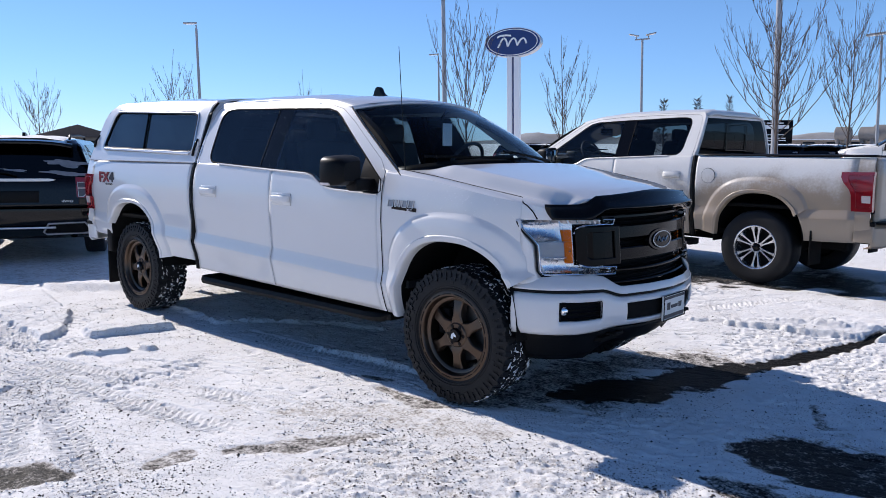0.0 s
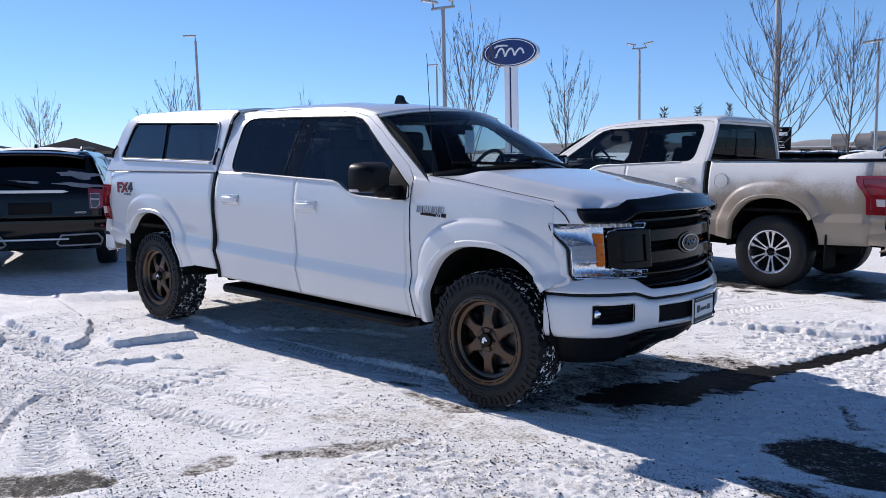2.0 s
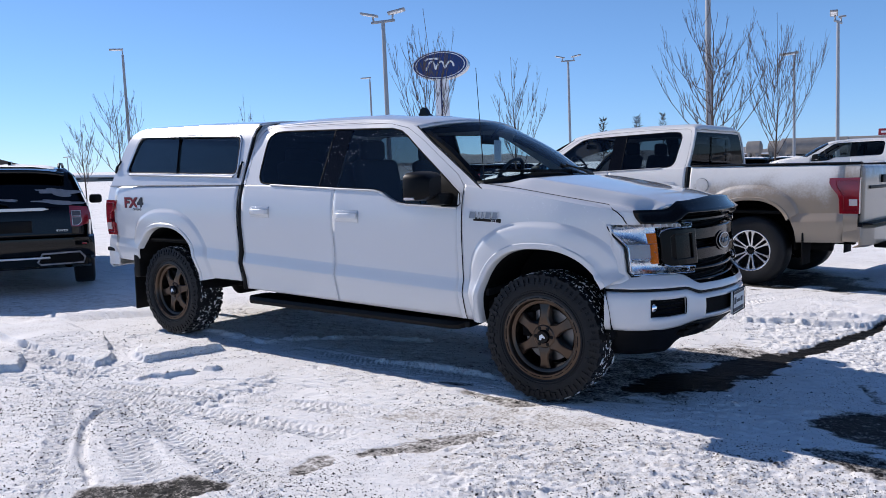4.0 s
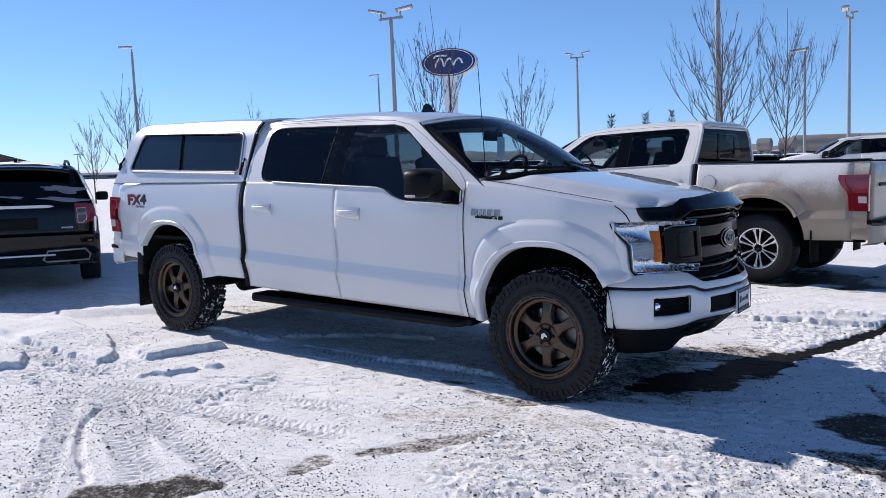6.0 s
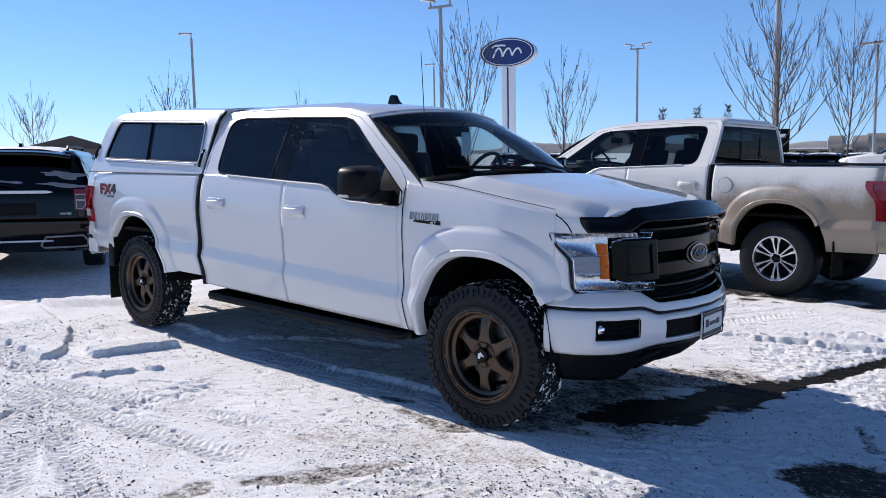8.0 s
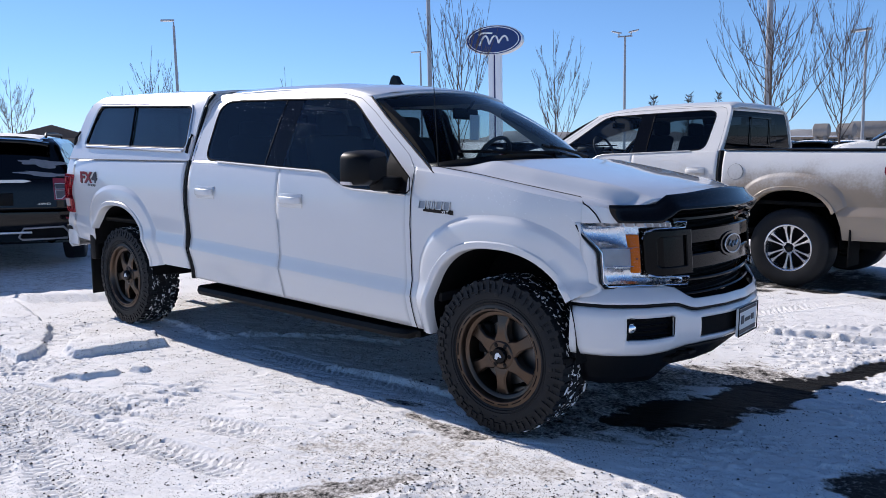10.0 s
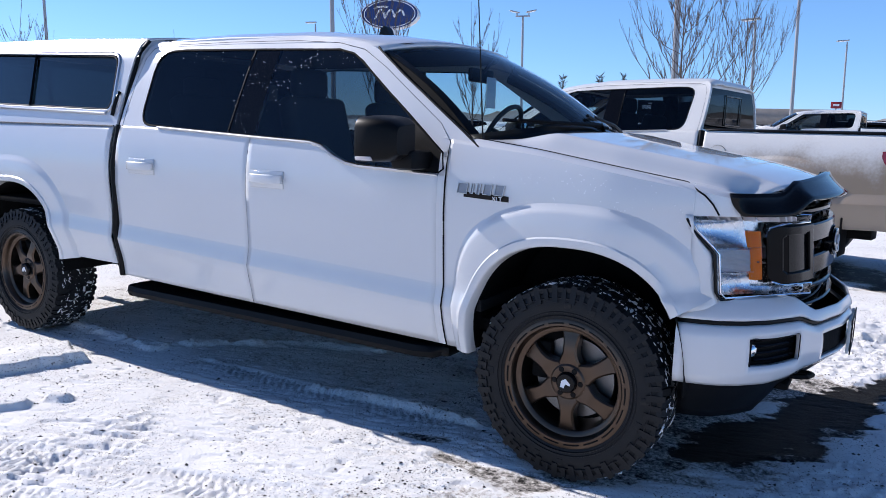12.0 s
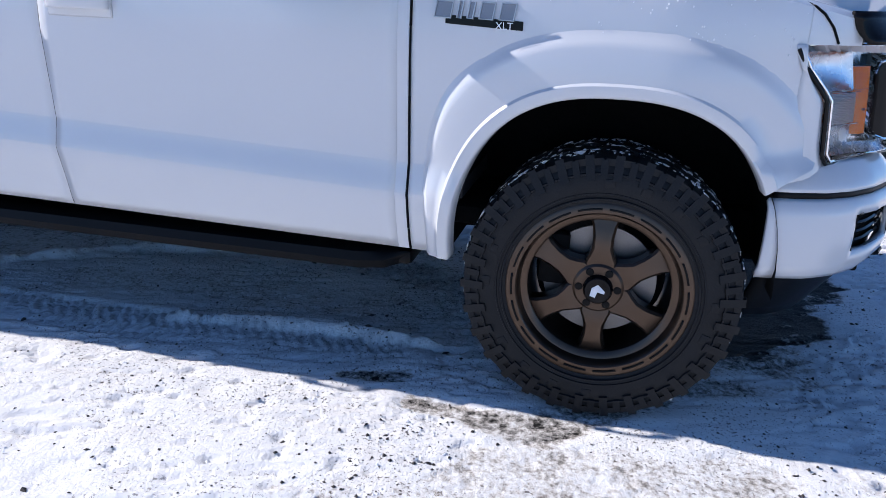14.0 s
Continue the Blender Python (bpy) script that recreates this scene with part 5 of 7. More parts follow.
        tl = [(bx1 + 0.155, 0.935), (bx1 + 0.165, 1.05), (bx1 + 0.10, 1.09), (bx1 + 0.105, 1.16), (bx1 + 0.17, 1.20), (bx1 + 0.18, 1.285), (bx1 - 0.012, 1.29), (bx1 - 0.012, 0.935)] if shell else [(bx1 + 0.175, 0.905), (bx1 + 0.180, 1.06), (bx1 + 0.198, 1.11), (bx1 + 0.262, 1.19), (bx1 + 0.282, 1.235), (bx1 + 0.282, 1.285), (bx1 - 0.012, 1.29), (bx1 - 0.012, 0.905)]
        tail = part("tail_light", sided(poly(tl, lambda x, z: side(x, z, 0.012), thick=0.05)), M_RED, T, "red tail light")
        inner = [(bx1 + 0.004, 0.99), (bx1 + 0.08, 0.99), (bx1 + 0.085, 1.06), (bx1 + 0.006, 1.06)]
        part("reversing_lens", sided(poly(inner, lambda x, z: side(x, z, 0.018), thick=0.01)), M_REDW, tail, "clear reversing lens")
        part("light_guide", sided(ring_strip([(bx1 + (p[0] - bx1) * 0.72 + 0.01, 1.11 + (p[1] - 1.11) * 0.84) for p in tl], lambda x, z, o: side(x, z, 0.012 + o), 0.014, 0.008)), M_RED, tail)
        part("box_front_edge", sided(sheet(lambda v, z: (bx0 + 0.012 * v, -half_width(bx0, z) + 0.02 + 0.10 * v, z), steps(0, 1, 3), steps(0.60, bed_top, 10))), paint, f)
        part("cab_gap_seal", sided(tube([side(x, z, -0.022) for x, z in ((-0.925, 0.525), (-0.918, 0.62), (-0.926, 0.80), (-0.918, 0.95), (-0.915, 1.2), (-0.912, 1.43))], 0.030, 8)), M_BLACK, f, "black strip between cab and box")
        if not shell:
            rail = sheet(lambda x, v: (x, -half_width(x, bed_top) - 0.006 + 0.11 * v, bed_top + 0.022 * math.sin(math.pi * (0.12 + 0.8 * v))), steps(bx0, bx1, 12), steps(0, 1, 6))
            part("bed_rail_cap", sided(rail), M_BLACK, f, "black plastic rail cap", solid=0.01)
            fuel = merge(None, lathe([(0, -0.004), (0.078, -0.004), (0.083, 0.002), (0, 0.002)], 32), Matrix.Translation(side(-1.23 + bed * 0.4, 1.21)))
            if s > 0:
                part("fuel_door", mirrored(fuel), paint, f, "round fuel door")
                part("fuel_door_rim", mirrored(merge(None, lathe([(0.083, -0.002), (0.0840, -0.0042), (0.085, 0.0)], 32), Matrix.Translation(side(-1.23 + bed * 0.4, 1.21)))), M_UNDER, f)
            else:
                fuel.free()
        flap = box(RX - ra - 0.10, s * 0.80, 0.41 if shell else 0.50, 0.016, 0.28, 0.42 if shell else 0.36, 0.004)
        P("mud_flap", flap, M_BLACK if shell else M_UNDER, T, "black rubber mud flap")
        if shell:
            part("flap_bracket", box(RX - ra - 0.055, s * 0.90, 0.68, 0.10, 0.09, 0.32, 0.02), M_BLACK, f)
    P("box_floor", box((bx0 + bx1) / 2, 0, 0.90, bx0 - bx1 - 0.02, 1.75, 0.04, 0.01), M_UNDER, T)
    P("box_bulkhead", box(bx0 - 0.02, 0, 1.13, 0.04, 1.72, 0.55, 0.01), paint, T)
    gate = P("tailgate", sheet(lambda y, z: (bx1 - 0.004 - 0.012 * (1 - (y / 0.8) ** 4) + (0.03 if z > 1.40 else 0), y, z), steps(-0.80, 0.80, 16), [0.74, 0.80, 0.95, 1.1, 1.25, 1.38, 1.425]), paint, T, "closed tailgate", solid=-0.05)
    part("gate_handle", box(bx1 - 0.025, 0, 1.27, 0.03, 0.26, 0.09, 0.01), M_BLACK, gate)
    part("gate_bar", box(bx1 - 0.022, 0, 1.18, 0.012, 1.2, 0.035, 0.004), M_BLACK, gate)
    pair("inner_side", lambda: box((bx0 + bx1) / 2, -0.83, 1.245, bx0 - bx1 - 0.05, 0.03, 0.35, 0.005), paint, T)
    rbm = sheet(lambda y, k: ((bx1 - 0.105 + 0.12 * max(0, abs(y) - 0.72) * 3.4 + [0.06, 0.0, 0.0, 0.03, 0.09][int(k)], y, ([0.60, 0.63, 0.755, 0.785, 0.79] if shell else [0.54, 0.57, 0.745, 0.775, 0.78])[int(k)])), steps(-0.93, 0.93, 26), list(range(5)))
    rb_ob = P("rear_bumper", rbm, paint, T, "rear step bumper", solid=-0.01)
    part("step_pad", box(bx1 - 0.055, 0, 0.795, 0.15, 1.72, 0.02, 0.006), M_BLACK, rb_ob)
    for s in (-1, 1):
        part("bumper_end", box(bx1 + 0.06, s * 0.915, 0.70, 0.18, 0.025, 0.15 if shell else 0.20, 0.01), paint, rb_ob)
        part("end_cap", box(bx1 + 0.02, s * 0.92, 0.785, 0.13, 0.03, 0.04, 0.008), M_BLACK, rb_ob)
    hitch = P("tow_hitch", box(bx1 - 0.10, 0, 0.52, 0.30, 0.09, 0.09, 0.01), M_UNDER, T)
    if not shell:
        part("draw_bar", box(bx1 - 0.28, 0, 0.515, 0.22, 0.055, 0.05, 0.008), M_UNDER, hitch)
        part("tow_ball", merge(None, lathe([(0, -0.03), (0.026, -0.03), (0.026, -0.022), (0.014, -0.018), (0.014, 0.03), (0.022, 0.038), (0.030, 0.055), (0.029, 0.068), (0.020, 0.084), (0, 0.090)], 18), Matrix.Translation((bx1 - 0.345, 0, 0.56)) @ Matrix.Rotation(radians(90), 4, "X")), M_STEEL, hitch, "steel tow ball")

    # running boards, chassis and axles
    for s in (-1, 1):
        rb2 = sheet(lambda x, k: (x, s * ([0.68, 0.86, 0.905, 0.915, 0.895, 0.72][int(k)] - 0.05 * ease((x - 1.22) / 0.16)), [0.462, 0.468, 0.456, 0.428, 0.396, 0.388][int(k)] + 0.03 * ease((x - 1.30) / 0.10) * (1 if k > 2 else 0)), steps(-0.88, 1.385, 28), list(range(6)))
        bo = P("running_board", rb2, M_BLACK, T, "black running board", solid=-0.01)
        part("board_end", box(1.365, s * 0.775, 0.437, 0.06, 0.18, 0.055, 0.02), M_BLACK, bo)
        part("board_end", box(-0.87, s * 0.805, 0.43, 0.06, 0.20, 0.075, 0.02), M_BLACK, bo)
        for x in (-0.55, 0.3, 1.1):
            part("board_bracket", box(x, s * 0.64, 0.45, 0.07, 0.25, 0.05, 0.01), M_UNDER, bo)
        P("chassis_rail", box(-0.1 + bed / 2, s * 0.45, 0.53, 5.3 - bed, 0.09, 0.16, 0.01), M_UNDER, T)
        P("rocker", box(0.27, s * 0.80, 0.56, 2.2, 0.10, 0.09, 0.02), M_UNDER, T)
    P("underbody", box(0.25, 0, 0.585, 3.6, 1.60, 0.06, 0.01), M_UNDER, T)
    P("rear_axle", tube([(RX, -0.72, tyre_r + drop), (RX, -0.16, tyre_r + drop), (RX, -0.12, tyre_r + drop), (RX, 0.12, tyre_r + drop), (RX, 0.16, tyre_r + drop), (RX, 0.72, tyre_r + drop)], [0.05, 0.05, 0.14, 0.14, 0.05, 0.05], 14), M_UNDER, T)
    P("front_axle", tube([(FX, -0.72, tyre_r + drop), (FX, 0.72, tyre_r + drop)], 0.05, 12), M_UNDER, T)
    P("exhaust", tube([(RX + 0.6, -0.55, 0.60), (RX - 0.3, -0.60, 0.62)] + ([] if shell else [(RX - 0.8, -0.72, 0.60), (RX - 0.95, -0.86, 0.58)]), 0.045, 10), M_STEEL, T)

    # cabin
    P("cabin_floor", box(0.35, 0, 0.68, 2.4, 1.72, 0.05), M_DASH, T)
    dash = P("dashboard", sheet(lambda u, y: (1.74 - 0.62 * u + 0.03 * math.cos(y * 2), y, 1.425 - 0.02 * u - 0.05 * (y / 0.85) ** 2 + (-0.30 if u > 0.97 else 0) + 0.015 * ease((u - 0.3) / 0.3)), [0, 0.3, 0.6, 0.85, 0.96, 0.98, 1.0], steps(-0.85, 0.85, 14)), M_DASH, T, "dark dashboard")
    part("instrument_hood", box(1.20, 0.40, 1.445, 0.16, 0.38, 0.07, 0.02), M_DASH, dash)
    wheel = bmesh.new()
    tube([(0.19 * math.cos(a), 0.19 * math.sin(a), 0) for a in steps(0, 2 * math.pi, 28)], 0.015, 8, bm=wheel, caps=False)
    for a in (0.2, math.pi - 0.2, -math.pi / 2):
        tube([(0.03 * math.cos(a), 0.03 * math.sin(a), -0.02), (0.185 * math.cos(a), 0.185 * math.sin(a), 0)], 0.014, 6, bm=wheel)
    bmesh.ops.transform(wheel, matrix=Matrix.Translation((0.985, 0.39, 1.445)) @ Matrix.Rotation(radians(-62), 4, "Y") @ Matrix.Rotation(radians(-90), 4, "Z"), verts=wheel.verts)
    P("steering_wheel", wheel, M_DASH, T, "black steering wheel")
    for x0, ys in ((0.28, (-0.40, 0.40)), (-0.50, (-0.5, 0.0, 0.5))):
        for y in ys:
            seat = P("seat", box(x0 + 0.25, y, 0.98, 0.52, 0.50, 0.16, 0.05, seg=3), M_CLOTH, T, "dark grey cloth seat")
            part("seat_back", merge(None, box(0, 0, 0.32, 0.13, 0.50, 0.64, 0.05, seg=3), Matrix.Translation((x0 + 0.02, y, 1.0)) @ Matrix.Rotation(radians(-14), 4, "Y")), M_CLOTH, seat)
            part("headrest", box(x0 - 0.15, y, 1.70 - (0.05 if x0 < 0 else 0), 0.10, 0.26, 0.17, 0.04, seg=3), M_CLOTH, seat)
    mirr = P("rear_view_mirror", box(1.04, 0.0, 1.765, 0.035, 0.25, 0.075, 0.012), M_BLACK, T, "black interior mirror")
    part("mirror_stalk", tube([(1.05, 0, 1.78), (1.12, 0, 1.85)], 0.01, 6), M_BLACK, mirr)
    if shell:
        part("hanging_tag", box(1.075, 0.06, 1.675, 0.003, 0.11, 0.17, 0.001), M_PAPER, mirr, "white paper tag")
    if not shell:
        P("bench_back", box(-0.62, 0, 1.36, 0.12, 1.45, 0.74, 0.05), M_CLOTH, T, "dark rear bench backrest")
    P("cabin_lining", sheet(lambda x, v: (x, v * 0.60, 1.90 - 0.02 * v * v), steps(-0.78, 0.95, 6), steps(-1, 1, 6)), M_CLOTH, T)

    put_wheels(T, wheel_maker(T), [(FX, -wheel_y, tyre_r + drop, 0.0), (RX, -wheel_y, tyre_r + drop, 0.35), (FX, wheel_y, tyre_r + drop, 0.7), (RX, wheel_y, tyre_r + drop, 1.0)])
    return T


hero = pickup("pickup_truck", "white crew-cab pickup with bronze wheels and a canopy", Matrix(), M_WHITE, offroad_wheel, 0.426, 0.790, shell=True)


def canopy(parent):
    """The painted shell over the box, with a sliding side window."""
    W = [(1.43, 0.905), (1.50, 0.882), (1.85, 0.764), (1.92, 0.728), (2.0, 0.65)]
    wide = lambda z: lerp(W, z)
    on = lambda x, z, o=0.0: (x, -wide(z) - o, z)
    body = [(-0.942, 1.432), (-0.941, 1.55), (-0.939, 1.72), (-0.931, 1.84), (-0.920, 1.92), (-0.908, 1.955), (-1.7, 1.987), (-2.68, 1.998), (-2.765, 1.985), (-2.825, 1.93), (-2.865, 1.83), (-2.934, 1.57), (-2.965, 1.432)]
    hole = [(-2.728, 1.600), (-2.724, 1.572), (-2.700, 1.551), (-2.660, 1.546), (-1.09, 1.514), (-1.052, 1.519), (-1.030, 1.536), (-1.022, 1.568), (-1.058, 1.815), (-1.072, 1.842), (-1.100, 1.860), (-1.135, 1.866), (-2.58, 1.914), (-2.622, 1.910), (-2.648, 1.890), (-2.664, 1.855)]
    for s in (-1, 1):
        def sided(b):
            return b if s < 0 else mirrored(b)
        c = part("canopy_side", sided(poly(body, on, [hole], thick=0.02)), M_WHITE, parent, "white fibreglass canopy side")
        part("canopy_window", sided(poly(hole, lambda x, z: on(x, z, -0.008))), M_CANOPYGLASS, c, "dark sliding canopy window")
        part("window_frame", sided(ring_strip(hole, lambda x, z, o: on(x, z, o), 0.022, 0.010)), M_SILVER, c, "brushed silver window frame")
        inset = [(x + (0.02 if x < -2 else -0.02), z + (0.012 if z < 1.7 else -0.012)) for x, z in hole]
        part("inner_frame", sided(ring_strip(inset, lambda x, z, o: on(x, z, o - 0.002), 0.012, 0.007)), M_BLACK, c, "black inner frame")
        part("lower_rail", sided(tube([on(-2.66, 1.538, 0.010), on(-1.06, 1.502, 0.010)], 0.009, 6)), M_SILVER, c, "bright lower rail")
        part("upper_rail", sided(tube([on(-2.60, 1.924, 0.010), on(-1.14, 1.877, 0.010)], 0.005, 6)), M_SILVER, c)
        part("window_divider", sided(tube([on(-1.89, 1.535, 0.002), on(-1.99, 1.89, 0.002)], 0.009, 6)), M_GREY, c)
        part("base_strip", sided(tube([(-0.95, -0.916, 1.428), (-2.95, -0.921, 1.428)], 0.0045, 6)), M_SEAM, c)
        part("window_latch", sided(tube([on(-0.995, 1.49, 0.006), on(-0.985, 1.53, 0.016), on(-0.98, 1.60, 0.016), on(-0.978, 1.63, 0.006)], 0.011, 8)), M_BLACK, c, "black window clasp")
        part("rear_hinge", sided(tube([on(-2.925, 1.56, 0.0), on(-2.905, 1.62, 0.018), on(-2.885, 1.68, 0.0)], 0.014, 8)), M_BLACK, c)

    def top(x, v):
        z = lerp([(-2.855, 1.86), (-2.825, 1.93), (-2.765, 1.985), (-2.68, 1.998), (-1.7, 1.987), (-0.906, 1.955)], x)
        w = wide(min(2.0, z)) - 0.002
        return (x, v * w, z + 0.055 * (1 - abs(v) ** 2.6))
    part("canopy_roof", sheet(top, [-2.855, -2.84, -2.825, -2.795, -2.765, -2.72, -2.68] + steps(-2.5, -0.906, 12), steps(-1, 1, 24)), M_WHITE, parent, "white canopy roof", solid=-0.015)
    part("canopy_front", sheet(lambda v, z: (lerp([(1.43, -0.942), (1.55, -0.941), (1.72, -0.939), (1.84, -0.931), (1.96, -0.908)], z) - 0.004, v * (wide(z) - 0.004), z), steps(-1, 1, 8), steps(1.43, 1.96, 6)), M_WHITE, parent, solid=0.01)
    part("canopy_rear", sheet(lambda v, z: (lerp([(1.43, -2.958), (1.57, -2.928), (1.83, -2.858), (1.93, -2.818)], z), v * (wide(z) - 0.004), z), steps(-1, 1, 8), steps(1.43, 1.92, 6)), M_TINT, parent, "dark canopy lift-up window", solid=0.006)
    seal = [(1.43, -0.922), (1.55, -0.924), (1.72, -0.924), (1.84, -0.917), (1.90, -0.906), (1.945, -0.893)]
    for s in (-1, 1):
        part("canopy_seal", tube([(x, s * (wide(z) - 0.016), z) for z, x in seal], 0.012, 8), M_BLACK, parent, "black rubber seal behind the cab")


canopy(hero)


def side_badges(truck):
    """Raised chrome model blocks on the wings and a two-colour decal on the box."""
    for s in (-1, 1):
        plate = part("wing_badge", poly([(1.50, 1.178), (1.715, 1.168), (1.715, 1.192), (1.53, 1.20), (1.50, 1.20)], lambda x, z: side(x, z, 0.003), thick=0.008, away=(0, 1, 0)) if s < 0 else mirrored(poly([(1.50, 1.178), (1.715, 1.168), (1.715, 1.192), (1.53, 1.20), (1.50, 1.20)], lambda x, z: side(x, z, 0.003), thick=0.008)), M_GLOSS, truck, "chrome and black model badge")
        blocks = [((a, 1.194), (b, 1.193), (b + 0.006, 1.228), (a + 0.006, 1.229)) for a, b in ((1.468, 1.510), (1.526, 1.536), (1.552, 1.566), (1.582, 1.616), (1.632, 1.668))]
        for o in blocks:
            b = ring_strip([(1.463 + (x - 1.463) * 1.10, 1.208 + (z - 1.205) * 1.25) for x, z in o], lambda x, z, out: side(x, z, 0.005 + out), 0.0060, 0.004)
            slab = poly([(1.463 + (x - 1.463) * 1.10, 1.208 + (z - 1.205) * 1.25) for x, z in o], lambda x, z: side(x, z, 0.004), thick=0.006, gap=1)
            part("badge_block", slab if s < 0 else mirrored(slab), M_BADGE, plate, "smoked silver block")
            part("badge_edge", b if s < 0 else mirrored(b), M_SILVER, plate, "silver raised outline")
        y = s * (half_width(1.66, 1.18) + 0.012)
        letters("XLT", 0.027, M_SIGNW, plate, pose(1.665, y, 1.178, 90, 0, 0 if s < 0 else 180), 0.001)
        y = s * (half_width(-2.5, 1.26) + 0.004)
        for word, x0, ink in (("FX", -2.545, M_REDINK), ("4", -2.385, M_INK)):
            t0 = letters(word, 0.135, M_INK, truck, pose(x0 * (1 if s < 0 else 1) + 0.006, y, 1.258, 90, 0, 0 if s < 0 else 180) @ Matrix.Diagonal((1.40, 1, 1, 1)), 0.001, "box_decal_edge", 0.006)
            t1 = letters(word, 0.135, ink, truck, pose(x0, y + s * 0.002, 1.262, 90, 0, 0 if s < 0 else 180) @ Matrix.Diagonal((1.40, 1, 1, 1)), 0.001, "box_decal", 0.004)
            t1["label"] = "bold box decal letters"
        letters("OFF ROAD", 0.030, M_INK, truck, pose(-2.43, s * (half_width(-2.43, 1.20) + 0.003), 1.198, 90, 0, 0 if s < 0 else 180), 0.001, "decal_line")


side_badges(hero)
mast = tube([(1.54, -0.880, 1.39), (1.536, -0.880, 1.45), (1.478, -0.880, 2.20)], [0.006, 0.0035, 0.002], 6)
ant = part("mast_antenna", mast, M_BLACK, hero, "thin black mast antenna")
part("antenna_base", lathe([(0, 1.36), (0.018, 1.36), (0.014, 1.40), (0, 1.425)], 14), M_BLACK, ant).matrix_basis = Matrix.Translation((1.54, -0.885, 0.0)) @ Matrix.Rotation(radians(90), 4, "X")


# ---- the neighbouring pickup and the black car behind ----
stock = pickup("pickup_truck", "road-dirty white crew-cab pickup with silver wheels", pose(0.586, 5.116, lot(1, 4.3) + 0.0, 0, 0, 172), M_DIRTY, road_wheel, 0.395, 0.81, bed=0.30, drop=0.055, marks=False)


def big_suv(name, label, m):
    """A seven-seat car facing +x; the tail has the most detail."""
    T = thing(name, label, "car", m)
    P = lambda nm, bm, mat, par=T, lab="", **kw: part(nm, bm, mat, par, lab, **kw)
    wide = [(0.30, 0.88), (0.5, 0.935), (0.85, 0.955), (1.02, 0.945), (1.10, 0.925), (1.535, 0.76), (1.635, 0.66), (1.675, 0.55)]
    tail_x = [(0.30, -2.36), (0.45, -2.47), (0.62, -2.50), (0.72, -2.47), (1.02, -2.44), (1.12, -2.41), (1.485, -2.18), (1.595, -2.10)]
    # flank: lower body with arches, then glass
    low = lambda x: max(0.34, arch_z(x, 1.5, 0.36, 0.43, 0.42), arch_z(x, -1.5, 0.36, 0.43, 0.42))
    xs = sorted(set(steps(-2.44, 2.35, 40) + arch_x(1.5, 0.43, 8) + arch_x(-1.5, 0.43, 8)))
    top = lambda x: 1.08 if x < 1.0 else 1.08 - 0.10 * (x - 1.0)
    fl = lambda x, z: (x + (0.0 if x > -2.2 else lerp(tail_x, z) + 2.44 + 0.03), -(lerp(wide, z) - (0.10 * max(0, abs(x) - 1.9) ** 1.5)), z)
    for s in (-1, 1):
        def sided(b):
            return b if s < 0 else mirrored(b)
        body = P("body_side", sided(sheet(lambda x, v: fl(x, low(x) + (top(x) - low(x)) * v), xs, steps(0, 1, 10))), M_DARKPAINT, T, solid=-0.01)
        glass = [(-2.20, 1.13), (-1.95, 1.495), (-1.6, 1.555), (0.2, 1.575), (0.95, 1.13)]
        part("side_window", sided(poly(glass, lambda x, z: (x, -lerp(wide, z) + 0.004, z))), M_BACKGLASS, body, "dark side glass")
        part("upper_frame", sided(poly([(-2.42, 1.08), (-2.16, 1.535), (-1.9, 1.625), (0.25, 1.635), (1.2, 1.08)], lambda x, z: (x, -lerp(wide, z), z), [glass], thick=0.02)), M_DARKPAINT, body)
        part("rail", sided(tube([(-1.95, -0.60, 1.635), (-1.9, -0.60, 1.680), (-0.9, -0.61, 1.700), (-0.1, -0.60, 1.690), (-0.05, -0.60, 1.635)], 0.018, 8)), M_BLACK, body, "black roof rail")
        P("wheel_well", sided(well(1.5, 0.36, 0.43, 0.42)), M_UNDER, T)
        P("wheel_well", sided(well(-1.5, 0.36, 0.43, 0.42)), M_UNDER, T)
        lampq = [(0.712, 0.850), (0.80, 0.842), (0.93, 0.885), (0.92, 1.105), (0.70, 1.125)]
        tl = P("tail_light", poly([(s * y, z) for y, z in lampq], lambda y, z: (lerp(tail_x, z) - 0.012 + (0.20 * max(0, abs(y) - 0.86)), y, z), thick=0.06, away=(1, 0, 0)), M_RED, T, "red wrap-round tail light")
        part("tail_side", sided(poly([(-2.42, 0.93), (-2.25, 0.96), (-2.22, 1.09), (-2.40, 1.10)], lambda x, z: (x, -lerp(wide, z) - 0.006, z), thick=0.03)), M_RED, tl)
        for q in (((0.735, 0.862), (0.795, 0.862), (0.840, 0.905), (0.838, 0.970), (0.730, 0.970)), ((0.728, 0.984), (0.838, 0.984), (0.836, 1.052), (0.724, 1.052))):
            part("light_pane", poly([(s * y, z) for y, z in q], lambda y, z: (lerp(tail_x, z) - 0.017, y, z), thick=0.008, away=(1, 0, 0), gap=1), M_SMOKE, tl, "smoked clear lamp pane")
            part("light_bar", ring_strip([(s * y, z) for y, z in q], lambda y, z, o: (lerp(tail_x, z) - 0.016 - o, y, z), 0.010, 0.006), M_REDW, tl)
        P("exhaust_tip", merge(None, lathe([(0.045, -0.05), (0.05, -0.06), (0.05, 0.1), (0.04, 0.1)], 20, closed=True), Matrix.Translation((-2.47, s * 0.66, 0.36)) @ Matrix.Rotation(radians(-90), 4, "Z")), M_CHROME, T, "chrome exhaust tip")
        P("door_mirror", box(0.85, s * 1.06, 1.14, 0.14, 0.20, 0.15, 0.04), M_BLACK, T)
